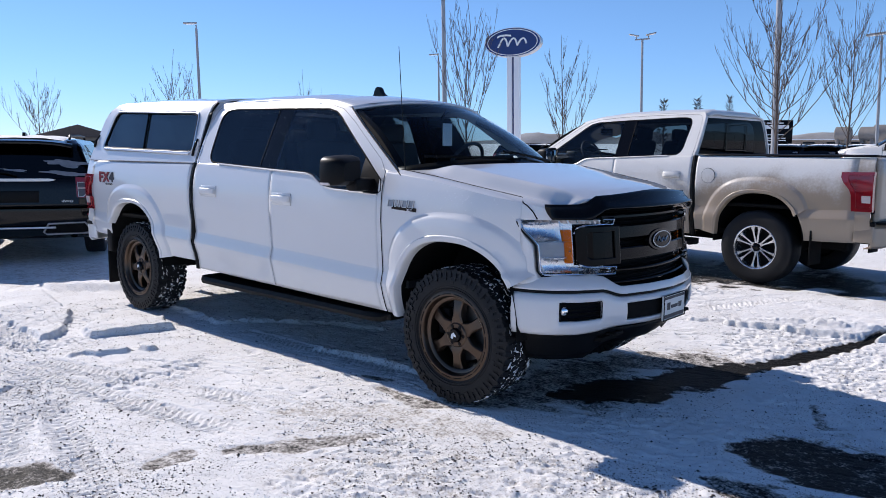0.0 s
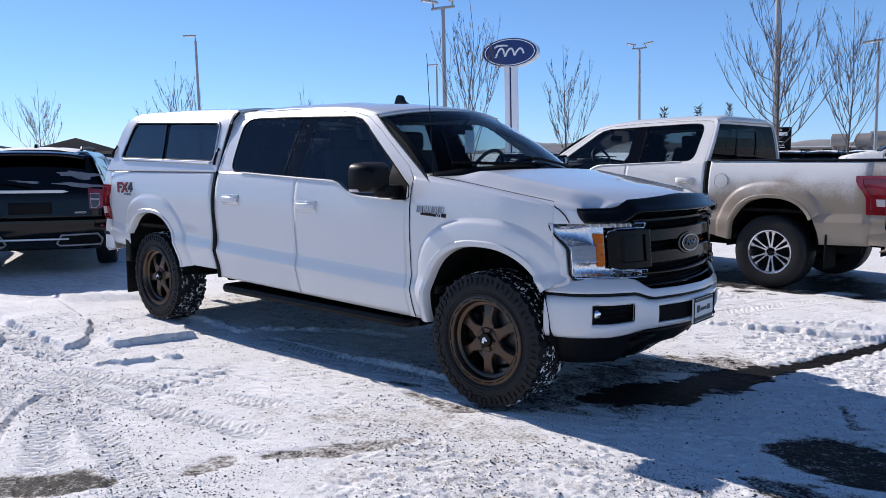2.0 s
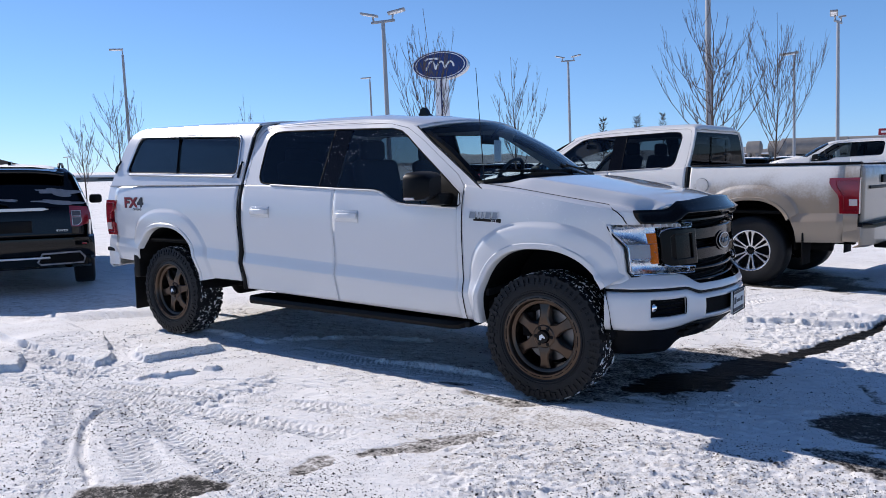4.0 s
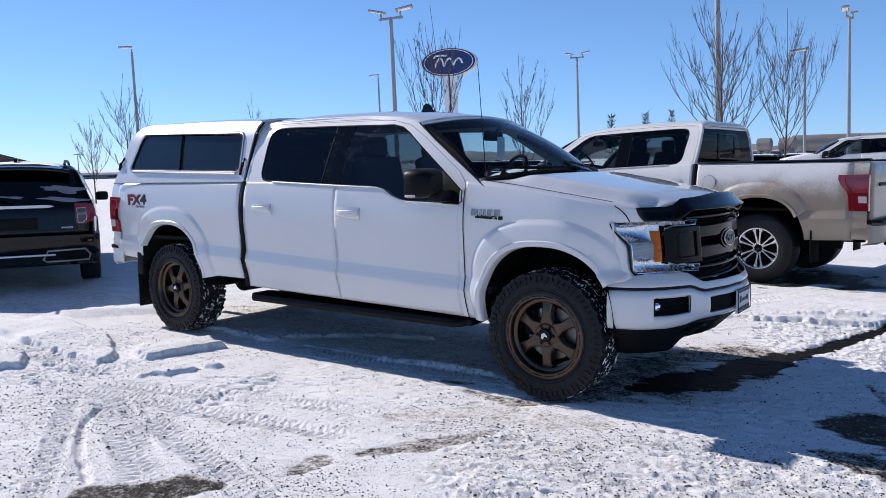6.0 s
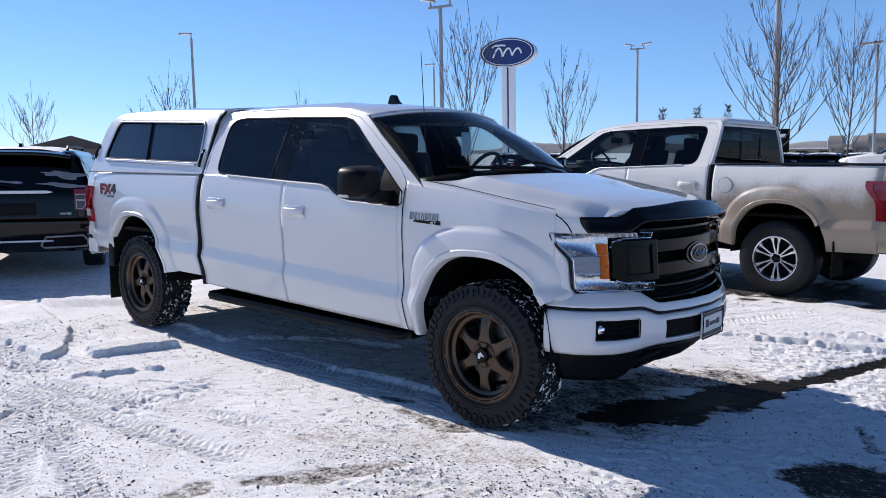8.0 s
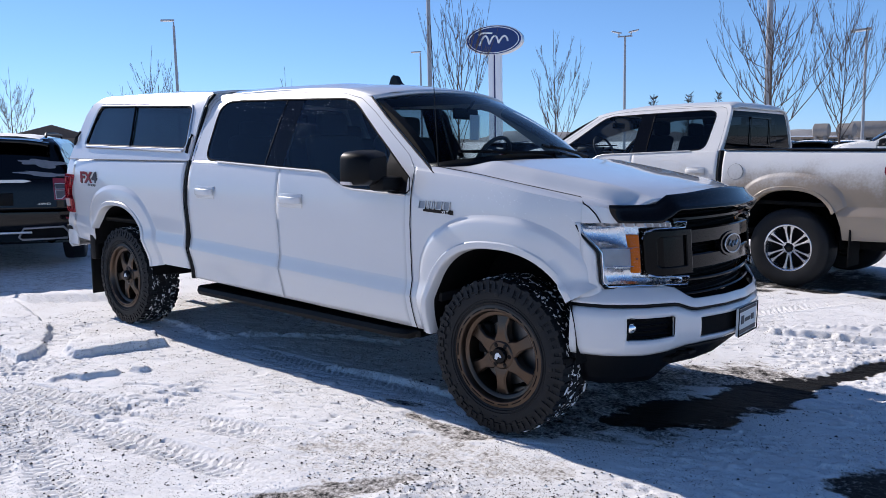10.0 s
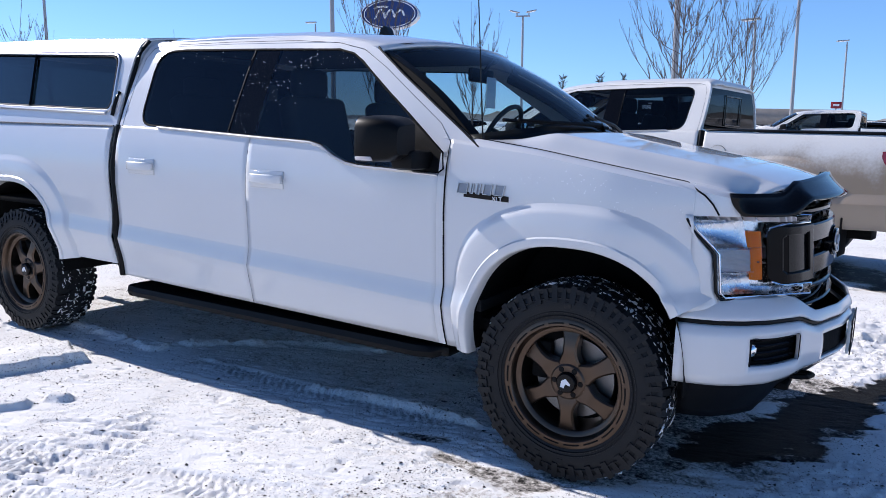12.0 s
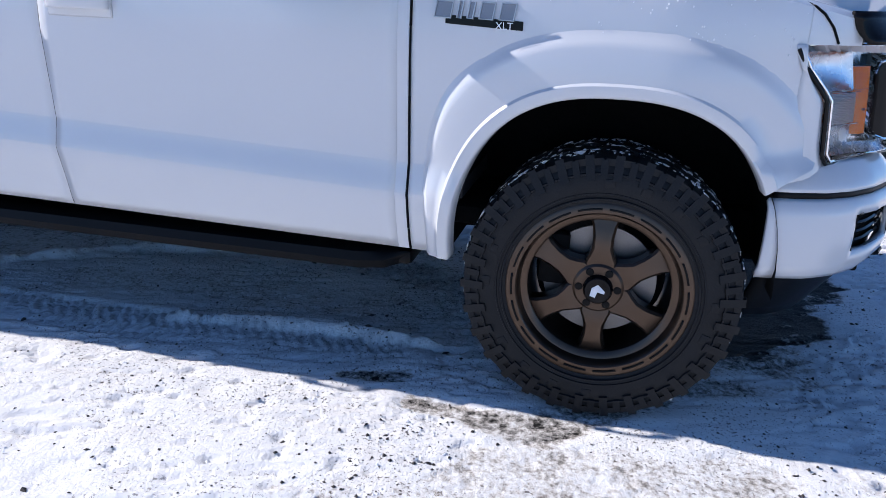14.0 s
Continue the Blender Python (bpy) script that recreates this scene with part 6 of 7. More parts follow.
    roofz = lambda x: lerp([(-2.2, 1.555), (-2.1, 1.625), (-1.6, 1.670), (-0.6, 1.685), (0.2, 1.645), (0.35, 1.615)], x)
    P("roof", sheet(lambda x, v: (x, v * 0.665, roofz(x) - 0.05 * abs(v) ** 3), steps(-2.15, 0.35, 20), steps(-1, 1, 14)), M_DARKPAINT, T, solid=-0.02)
    P("snow_on_roof", sheet(lambda x, v: (x, v * 0.58, roofz(x) - 0.05 * abs(v) ** 3 + 0.014 + 0.014 * noise.noise((x * 3, v * 3, 1)) - (0.02 if abs(v) > 0.95 else 0)), steps(-2.05, 0.1, 30), steps(-1, 1, 20)), M_SNOWTOP, T, "thin snow on the roof")
    P("roof_antenna", poly([(-1.75, 1.665), (-1.72, 1.720), (-1.68, 1.725), (-1.58, 1.670)], lambda x, z: (x, -0.02, z), thick=0.04, gap=1), M_GLOSS, T, "black fin antenna")
    P("spoiler", sheet(lambda u, y: (-2.10 - 0.22 * u, y, 1.630 - 0.03 * u - 0.05 * abs(y / 0.66) ** 3 - (0.035 if u > 0.95 else 0)), [0, 0.3, 0.6, 0.9, 1.0], steps(-0.66, 0.66, 12)), M_DARKPAINT, T, solid=-0.03)
    hatch = P("tailgate", sheet(lambda y, z: (lerp(tail_x, z) - 0.02 * (1 - (y / lerp(wide, z)) ** 2) + 0.14 * ease((abs(y) / lerp(wide, z) - 0.8) / 0.2) ** 2, y * 1.0, z), steps(-0.93, 0.93, 24), [0.72, 0.76, 0.80, 0.86, 0.95, 1.02, 1.06, 1.11]), M_DARKPAINT, T, "black tailgate", solid=-0.03)
    part("rear_window", sheet(lambda v, z: (lerp(tail_x, z) - 0.015 * (1 - v * v), v * (lerp(wide, z) - 0.10), z), steps(-1, 1, 16), steps(1.11, 1.575, 8)), M_REARGLASS, hatch, "dark rear window mirroring snow")
    # thin pale wisps with ragged outlines, laid on the rear window
    for y0, z0, w, hgt in ((-0.60, 1.17, 0.50, 0.045), (-0.55, 1.31, 0.40, 0.09), (0.05, 1.21, 0.34, 0.025)):
        rim = []
        for k in range(26):
            a = 2 * math.pi * k / 26
            q = 1 + 0.9 * noise.noise((math.cos(a) * 1.7 + y0 * 9, math.sin(a) * 1.7, z0 * 7))
            rim.append((y0 + w / 2 * q * math.cos(a), z0 + hgt / 2 * q * math.sin(a) + 0.05 * (math.cos(a) * w)))
        part("window_wisp", poly(rim, lambda y, z: (lerp(tail_x, z) - 0.015 * (1 - (y / (lerp(wide, z) - 0.10)) ** 2) - 0.003, y, z), thick=0.003, away=(1, 0, 0), gap=0.03), M_WISP, hatch, "thin pale wisp on the glass")
    for s in (-1, 1):
        part("rear_pillar", sheet(lambda v, z: (lerp(tail_x, z) + 0.10 * v ** 2, s * (lerp(wide, z) - 0.11 * (1 - v)), z), steps(0, 1, 5), steps(1.08, 1.615, 8)), M_DARKPAINT, hatch, solid=-0.01)
    part("chrome_strip", sheet(lambda y, k: (lerp(tail_x, 1.08) - 0.030 + 0.03 * (y / 0.5) ** 2, y, 1.082 + [-0.020, -0.014, 0.018, 0.022][int(k)] * (1 - ease((abs(y) - 0.38) / 0.10))), steps(-0.47, 0.47, 30), [0, 1, 2, 3]), M_SILVER, hatch, "chrome tailgate strip", solid=0.01)
    part("wiper", tube([(-2.44, 0, 1.14), (-2.42, 0.1, 1.17), (-2.38, 0.40, 1.20)], 0.012, 6), M_BLACK, hatch)
    letters("4WD", 0.040, M_SILVER, hatch, pose(-2.50, -0.60, 0.80, 90, 0, -90) @ Matrix.Diagonal((1.6, 1, 1, 1)), 0.003, "model_mark")
    part("plate_recess", box(-2.47, 0, 0.86, 0.03, 0.52, 0.16, 0.01), M_BLACK, hatch)
    bump = P("rear_bumper", sheet(lambda y, k: ([-2.40, -2.50, -2.53, -2.52, -2.44][int(k)] + 0.30 * max(0, abs(y) - 0.75) ** 1.4 * 2, y, [0.40, 0.46, 0.55, 0.70, 0.73][int(k)]), steps(-0.985, 0.985, 28), list(range(5))), M_DARKPAINT, T, "black rear bumper", solid=-0.02)
    part("diffuser", sheet(lambda y, k: ([-2.42, -2.515, -2.50, -2.40][int(k)] + 0.5 * max(0, abs(y) - 0.75) ** 1.4, y, [0.30, 0.34, 0.45, 0.47][int(k)]), steps(-0.93, 0.93, 20), list(range(4))), M_GREY, bump, solid=-0.02)
    part("silver_insert", box(-2.535, 0, 0.45, 0.02, 0.9, 0.03, 0.008), M_SILVER, bump)
    for s in (-1, 1):
        trim = [(s * y, z) for y, z in ((0.30, 0.39), (0.36, 0.50), (0.80, 0.515), (0.86, 0.44), (0.84, 0.37), (0.34, 0.36))]
        part("exhaust_trim", ring_strip(trim, lambda y, z, o: (-2.525 + 0.5 * max(0, abs(y) - 0.72) ** 1.4 - o, y, z), 0.030, 0.014), M_BADGE, bump, "dull silver exhaust surround")
        part("exhaust_opening", poly(trim, lambda y, z: (-2.520 + 0.5 * max(0, abs(y) - 0.72) ** 1.4, y, z), thick=0.01, away=(1, 0, 0)), M_UNDER, bump)
    for s in (-1, 1):
        part("reflector", box(-2.50, s * 0.78, 0.62, 0.012, 0.22, 0.022, 0.004), M_RED, bump)
    P("windscreen", sheet(lambda u, v: (0.35 + 0.95 * u, v * (0.66 + 0.16 * u), 1.615 - 0.62 * u), steps(0, 1, 6), steps(-1, 1, 8)), M_TINT, T)
    P("hood", sheet(lambda x, v: (x, v * (0.86 - 0.08 * ease((x - 1.8) / 0.6)), 1.08 - 0.10 * (x - 1.2) + 0.05 * (1 - v * v) - (0.25 if x > 2.36 else 0)), steps(1.15, 2.3, 10) + [2.38, 2.42], steps(-1, 1, 12)), M_DARKPAINT, T, solid=-0.01)
    P("front_end", box(2.36, 0, 0.66, 0.10, 1.615, 0.62, 0.04), M_GLOSS, T)
    P("underbody", box(0, 0, 0.42, 4.4, 1.5, 0.22, 0.03), M_UNDER, T)
    P("cabin", box(-0.6, 0, 1.30, 2.6, 1.25, 0.62, 0.1), M_UNDER, T, "dark unlit cabin")
    w = road_wheel(T)
    put_wheels(T, w, [(-1.5, -0.84, 0.385, 0.0), (1.5, -0.84, 0.385, 0.3), (1.5, 0.84, 0.385, 0.6), (-1.5, 0.84, 0.385, 0.9)])
    return T


suv = big_suv("car", "black seven-seat car dusted with snow, tail towards the lot", pose(-8.018, 0.579, lot(-6.5, 0) + 0.04, 0, 0, 151))


# ---- lot furniture and distance ----
LEAN = Vector((-0.027, -0.006, 1.0)).normalized()
UPRIGHT = Vector((0, 0, 1)).rotation_difference(LEAN).to_matrix().to_4x4()
EYE0 = Vector((4.28, -5.03, 0))


def spot(az, d):
    """A place on the lot by bearing and distance from the middle of the path."""
    x, y = EYE0.x + d * math.cos(radians(az)), EYE0.y + d * math.sin(radians(az))
    return Vector((x, y, lot(x, y)))


def lamp_post(az, d, h, heads=1, turn=0.0, r=0.09):
    p = spot(az, d) - LEAN * h
    p.z = lot(p.x, p.y)
    T = thing("street_lamp", "tall grey steel lot lamp with %s" % ("one flat head" if heads == 1 else "two angled flat heads"), "lamp post", Matrix.Translation(p) @ UPRIGHT @ pose(0, 0, 0, 0, 0, turn), group="lot lamps")
    part("pole", tube([(0, 0, -0.2), (0, 0, 0.0), (0, 0, h)], [r, r, r * 0.72], 12), M_GALV, T)
    part("footing", lathe([(0, -0.3), (0.32, -0.3), (0.32, 0.55), (0.28, 0.6), (0, 0.6)], 20), M_GALV, T, "round concrete footing").matrix_basis = Matrix.Rotation(radians(90), 4, "X")
    if heads == 1:
        part("neck", tube([(0, 0, h), (0, 0, h + 0.25)], 0.05, 8), M_GALV, T)
        hd = part("lamp_head", box(0.12, 0, h + 0.36, 0.95, 0.42, 0.09, 0.03), M_GALV, T, "flat grey lamp head")
        hd.rotation_euler = (0, radians(-3), 0)
        part("lamp_glass", box(0.12, 0, h + 0.305, 0.6, 0.32, 0.02, 0.004), M_SIGNW, hd)
    else:
        part("cross_arm", box(0, 0, h + 0.03, 1.25, 0.10, 0.12, 0.02), M_GALV, T)
        for s in (-1, 1):
            part("neck", tube([(s * 0.5, 0, h + 0.05), (s * 0.52, 0, h + 0.30)], 0.05, 8), M_GALV, T)
            hd = part("lamp_head", merge(None, box(0, 0, 0, 0.85, 0.42, 0.09, 0.03), Matrix.Translation((s * 0.72, 0, h + 0.42)) @ Matrix.Rotation(radians(-s * 12), 4, "Y") @ Matrix.Rotation(radians(18), 4, "Z")), M_GALV, T, "flat angled lamp head")
            part("lamp_glass", merge(None, box(0, 0, -0.05, 0.6, 0.32, 0.02, 0.004), Matrix.Translation((s * 0.72, 0, h + 0.42)) @ Matrix.Rotation(radians(-s * 12), 4, "Y") @ Matrix.Rotation(radians(18), 4, "Z")), M_SIGNW, hd)
    return T


lamp_post(148.31, 59.0, 9.75, 1, 60, r=0.12)
lamp_post(129.94, 36.5, 8.3, 2, 14, r=0.125)
lamp_post(116.04, 68.5, 10.25, 2, 20, r=0.13)
lamp_post(130.94, 70.0, 9.1, 1, 45, r=0.11)
lamp_post(100.6, 46.0, 6.7, 1, 5, r=0.085)
lamp_post(98.0, 50.0, 9.1, 2, 80, r=0.115)
lamp_post(106.4, 30.0, 8.9, 2, 20, r=0.125)
lamp_post(94.5, 75.0, 8.3, 1, 20, r=0.10)
lamp_post(152.1, 110.0, 3.0, 1, 20, r=0.08)


def pylon_sign(az, d, z_mid):
    p = spot(az, d)
    T = thing("pylon_sign", "tall white dealer sign with a blue oval on top", "sign", Matrix.Translation(p) @ UPRIGHT @ pose(0, 0, 0, 0, 0, az - 90 - 14) @ Matrix.Scale(2.49, 4))
    h = (z_mid - p.z) / 2.49
    oval = lambda k, n=56: [(1.40 * k * math.cos(a), h + 0.69 * k * math.sin(a)) for a in steps(0, 2 * math.pi * (n - 1) / n, n - 1)]
    for x0, x1 in ((-0.30, -0.04), (0.04, 0.32)):
        part("column", box((x0 + x1) / 2, 0, (h - 0.6) / 2, x1 - x0, 0.34, h - 0.6, 0.02), M_SIGNW, T, "white clad column")
    part("column_core", box(0, 0, (h - 0.5) / 2, 0.3, 0.2, h - 0.5, 0.01), M_BLUE, T)
    part("oval_case", poly(oval(1.0), lambda x, z: (x, -0.22, z), thick=0.44, gap=1), M_SILVER, T, "silver oval case")
    part("oval_rim", poly(oval(0.985), lambda x, z: (x, -0.235, z), thick=0.01, gap=1), M_SIGNW, T)
    face = part("oval_face", poly(oval(0.955), lambda x, z: (x, -0.245, z), thick=0.01, gap=1), M_BLUE, T, "deep blue oval face")
    part("oval_line", ring_strip(oval(0.87), lambda x, z, o: (x, -0.247 - o, z), 0.035, 0.004), M_SIGNW, face)
    # a plain white flourish in place of the maker's script
    strokes = [[(0.70 * u + 0.05 * math.sin(9.4 * u), 0.01 + (0.17 - 0.04 * u) * math.sin(9.4 * u + 1.0)) for u in steps(-1, 1, 60)], [(-0.74, 0.25), (-0.60, 0.33), (-0.30, 0.34), (-0.06, 0.31)]]
    for st in strokes:
        part("white_stroke", tube([(x, -0.25, h + z) for x, z in st], 0.047, 6), M_SIGNW, face)
    return T


pylon_sign(125.32, 92.2, 14.75)


def bare_tree(az, d, h, seed, spread=0.30, trunk=0.07, limbs=15):
    """A leafless young tree: many upswept limbs with twigs."""
    rnd = random.Random(seed)
    p = spot(az, d)
    T = thing("tree", "leafless young street tree with upswept twiggy limbs", "tree", Matrix.Translation(p) @ UPRIGHT, group="bare trees")
    fork = h * 0.22
    wig = [(rnd.uniform(-1, 1) * 0.02 * h * k, rnd.uniform(-1, 1) * 0.02 * h * k) for k in (0, 0.3, 0.6, 1, 1)]
    leader = [(wig[i][0], wig[i][1], z) for i, z in enumerate((-0.1, fork, h * 0.5, h * 0.8, h))]
    part("trunk", tube(leader, [trunk, trunk * 0.75, trunk * 0.42, trunk * 0.2, 0.006], 8), M_BARK, T)
    bm = bmesh.new()

    def grow(start, ang, tilt, length, r, depth):
        pts, rad = [Vector(start)], [r]
        d = Vector((math.cos(ang) * math.sin(tilt), math.sin(ang) * math.sin(tilt), math.cos(tilt)))
        n = 5
        for i in range(n):
            d = (d + Vector((rnd.uniform(-0.11, 0.11), rnd.uniform(-0.11, 0.11), 0.27 if depth > 1 else 0.16))).normalized()
            pts.append(pts[-1] + d * length / n)
            rad.append(r * (1 - 0.85 * (i + 1) / n) + 0.0022)
        tube(pts, rad, 5 if depth else 4, bm=bm, caps=False)
        if depth:
            for _ in range(8 if depth > 1 else 3):
                k = rnd.randint(1, n - 1)
                grow(pts[k], ang + rnd.uniform(-1.5, 1.5), rnd.uniform(0.25, 0.75), length * rnd.uniform(0.16, 0.40), rad[k] * 0.6, depth - 1)
    for i in range(limbs):
        z = fork + (h * 0.5) * (i / limbs) ** 1.2
        grow((0, 0, z), i * 2.4 + rnd.uniform(-0.4, 0.4), rnd.uniform(0.85, 1.35) * spread / 0.3 * 0.98, h * (0.62 - 0.36 * i / limbs) * rnd.uniform(0.75, 1.05), trunk * (0.27 - 0.13 * i / limbs), 2)
    part("crown", bm, M_BARK, T, smooth=60)
    return T


bare_tree(105.7, 27.0, 7.0, 1, 0.31, 0.062, 26)
bare_tree(101.5, 31.0, 6.8, 2, 0.21, 0.045, 22)
bare_tree(120.0, 23.8, 4.8, 3, 0.19, 0.032, 14)
bare_tree(126.7, 20.0, 5.6, 4, 0.17, 0.034, 15)
bare_tree(149.0, 30.2, 5.0, 5, 0.24, 0.038, 14)
bare_tree(151.2, 36.0, 3.9, 8, 0.28, 0.035, 14)
bare_tree(158.3, 46.0, 5.4, 6, 0.32, 0.045, 18)
bare_tree(140.1, 36.8, 5.0, 7, 0.18, 0.035, 8)


def evergreen_sapling(az, d, h, seed):
    rnd = random.Random(seed)
    T = thing("sapling", "thin dark evergreen sapling", "tree", Matrix.Translation(spot(az, d)) @ UPRIGHT, group="evergreen saplings")
    part("trunk", tube([(0, 0, 0), (0, 0, h)], [0.05, 0.01], 6), M_BARK, T)
    bm = bmesh.new()
    for i in range(150):
        z = h * (0.35 + 0.65 * rnd.random())
        w = 0.30 * (1.05 - z / h) + 0.06
        a = rnd.uniform(0, 6.28)
        q = Vector((math.cos(a) * w * rnd.random(), math.sin(a) * w * rnd.random(), z))
        tube([q, q + Vector((math.cos(a) * 0.12, math.sin(a) * 0.12, rnd.uniform(0.02, 0.15)))], [0.02, 0.004], 4, bm=bm, caps=False)
    part("needles", bm, material("dark_needles", (0.05, 0.055, 0.045), 0.9, vary=0.3) if "dark_needles" not in bpy.data.materials else bpy.data.materials["dark_needles"], T)


for az, d, h, sd in ((113.4, 32, 3.2, 1), (110.97, 29, 3.1, 2), (109.11, 35, 3.5, 3)):
    evergreen_sapling(az, d, h, sd)


# ---- far side of the lot ----
def far_spot(az, d, eye=(2.8, -3.59)):
    x, y = eye[0] + d * math.cos(radians(az)), eye[1] + d * math.sin(radians(az))
    return x, y, lot(x, y)


def parked(ob, az, d, turn, sink=0.0):
    x, y, z = far_spot(az, d)
    return copy_thing(ob, pose(x, y, z - sink, 0, 0, turn))


# unseen neighbour car, added to cast shade over the ground at left
copy_thing(suv, suv.matrix_world @ Matrix.Translation((-0.35, 2.42, -0.02)))
parked(stock, 93.5, 27.0, 176, 0.0)
parked(suv, 93.2, 33.0, 172, 0.0)
for az, d, turn in ((98.6, 34.0, 95), (101.0, 35.0, 95), (103.3, 36.0, 95), (105.5, 37.0, 95), (119.0, 40.0, 80), (122.5, 42.0, 80)):
    parked(suv, az, d, turn, 0.25)


def banner_board(az, d):
    """A printed board on two posts among the parked cars."""
    x, y = 4.88 + d * math.cos(radians(az)), -4.31 + d * math.sin(radians(az))
    T = thing("banner_board", "dark printed board on two posts with white print", "sign board", pose(x, y, lot(x, y), 0, 0, az - 90))
    board = part("board", box(0, 0, 1.84, 2.0, 0.05, 1.9, 0.01), M_GREY, T)
    for s in (-1, 1):
        part("post", box(s * 0.95, 0.03, 1.4, 0.06, 0.06, 2.8, 0.008), M_GALV, T)
    for z, w, h in ((2.62, 0.9, 0.06), (2.40, 1.5, 0.20), (1.95, 1.1, 0.04), (1.75, 1.2, 0.05), (1.62, 1.3, 0.05), (1.25, 1.5, 0.26), (1.02, 0.9, 0.05)):
        part("print_bar", box(0.04, -0.03, z, w, 0.008, h), M_SIGNW, board)


banner_board(107.6, 48.0)


def storage_tank(az, d, r, length, turn):
    x, y, z = far_spot(az, d)
    T = thing("storage_tank", "weathered horizontal steel tank on the snowy rise", "tank", pose(x, y, z, 0, 0, turn), group="far tanks")
    body = lathe([(0, -length / 2 - r * 0.25), (r * 0.7, -length / 2 - r * 0.15), (r, -length / 2), (r, length / 2), (r * 0.7, length / 2 + r * 0.15), (0, length / 2 + r * 0.25)], 28)
    part("shell", merge(None, body, Matrix.Translation((0, 0, r + 1.5))), M_TANK, T)
    for s in (-1, 1):
        part("saddle", box(0, s * length * 0.32, 0.5, r * 1.5, 0.4, 2.6, 0.05), M_TANK, T)


def low_building(name, az, d, w, dep, h, turn, mat, gable=0.0, label="", windows=4):
    x, y, z = far_spot(az, d)
    T = thing(name, label, "building", pose(x, y, z, 0, 0, turn))
    part("wall", box(0, 0, h / 2 - 0.5, w, dep, h + 1, 0.0), mat, T)
    if gable:
        prof = [(-w / 2 - 0.5, h), (0, h + gable), (w / 2 + 0.5, h)]
        rf = bmesh.new()
        for y0, y1 in ((-dep / 2 - 0.5, dep / 2 + 0.5),):
            a = [rf.verts.new((px, y0, pz)) for px, pz in prof]
            b = [rf.verts.new((px, y1, pz)) for px, pz in prof]
            rf.faces.new(a)
            rf.faces.new(b[::-1])
            for i in range(3):
                rf.faces.new((a[i], b[i], b[(i + 1) % 3], a[(i + 1) % 3]))
        part("roof", rf, M_ROOF, T, smooth=0)
    else:
        part("roof", box(0, 0, h + 0.15, w + 0.6, dep + 0.6, 0.3, 0.05), M_SNOWTOP, T, "flat snow-covered roof")
    for k in range(windows):
        part("window", box(-w / 2 + w * (k + 0.5) / windows, -dep / 2 - 0.02, h * 0.55, w / windows * 0.5, 0.08, h * 0.35, 0.02), M_TINT, T)
    return T


low_building("house", 157.2, 150.0, 14.0, 11.0, 2.0, 70, M_TAN, 2.2, "tan house with a brown shingle roof")
low_building("warehouse", 105.5, 230.0, 34.0, 14.0, 1.6, 12, M_TAN, 0, "long low tan warehouse with a snowy roof", 6)
low_building("warehouse", 94.5, 230.0, 46.0, 14.0, 2.0, 0, M_TANK, 0, "long low grey warehouse with a snowy roof", 8)
low_building("warehouse", 150.0, 120.0, 22.0, 12.0, 0.5, 60, M_TANK, 0, "low grey shed with a snowy roof", 5)
low_building("warehouse", 82.0, 200.0, 40.0, 14.0, 1.0, 0, M_TAN, 0, "long low tan warehouse with a snowy roof", 6)
shop = low_building("shop", 79.6, 80.0, 15.0, 10.0, 2.9, 6, M_TAN, 0, "low shop with a red fascia band", 5)
part("fascia", box(0, -5.1, 3.55, 15.4, 0.5, 1.15, 0.03), M_REDINK, shop, "red fascia band")
part("fascia_stripe", box(0, -5.1, 2.88, 15.4, 0.44, 0.2, 0.03), M_SIGNW, shop, "white stripe")
far_sign = thing("road_sign", "small red road sign on a thin post", "sign", pose(*far_spot(93.6, 52.0)))
panel = part("panel", box(0, 0, 2.75, 0.60, 0.04, 0.40, 0.01), M_REDINK, far_sign)
part("print_bar", box(0, -0.024, 2.75, 0.34, 0.008, 0.12), M_SIGNW, panel)
part("post", tube([(0, 0.04, 0), (0, 0.04, 2.9)], 0.04, 8), M_GALV, far_sign)
for az, d, r, ln, tn in ((102.4, 118.0, 1.0, 1.8, 90), (100.9, 119.0, 1.0, 2.0, 84), (98.6, 126.0, 1.2, 9, 95), (95.2, 128.0, 1.2, 9, 92)):
    storage_tank(az, d, r, ln, tn)


def snow_ridge(name, az0, az1, d, h, seed, mat, label, taper=8.0, lumps=0.0):
    """A low bank or far hill seen along the horizon."""
    def at(a, v):
        n = noise.noise((a * 0.35, seed, 0.0)) * 0.5 + noise.noise((a * 1.3, seed, 3.0)) * 0.25
        dd = d * (1 + 0.10 * v)
        x, y = EYE0.x + dd * math.cos(radians(a)), EYE0.y + dd * math.sin(radians(a))
        n += lumps * (noise.noise((a * 1.9, seed + v * 2, 1.0)) + 0.5 * noise.noise((a * 4.1, seed + v * 5, 2.0)))
        fade = ease((a - az0) / taper) * ease((az1 - a) / taper)
        return (x, y, lot(x, y) - 0.6 + (h * (1 + n)) * math.sin(math.pi * v) ** 0.8 * fade)
    ob = part(name, sheet(at, steps(az0, az1, 160), steps(0, 1, 10)), mat)
    tagged(ob, label, "hill", kind="structure")


snow_ridge("backdrop_snow_bank", 66, 112, 80, 1.3, 1.0, M_SNOWTOP, "long bank of ploughed snow across the lot")
snow_ridge("backdrop_snow_pile", 94, 107, 60, 1.7, 5.0, M_SNOWTOP, "ploughed heap of snow beyond the parked cars")
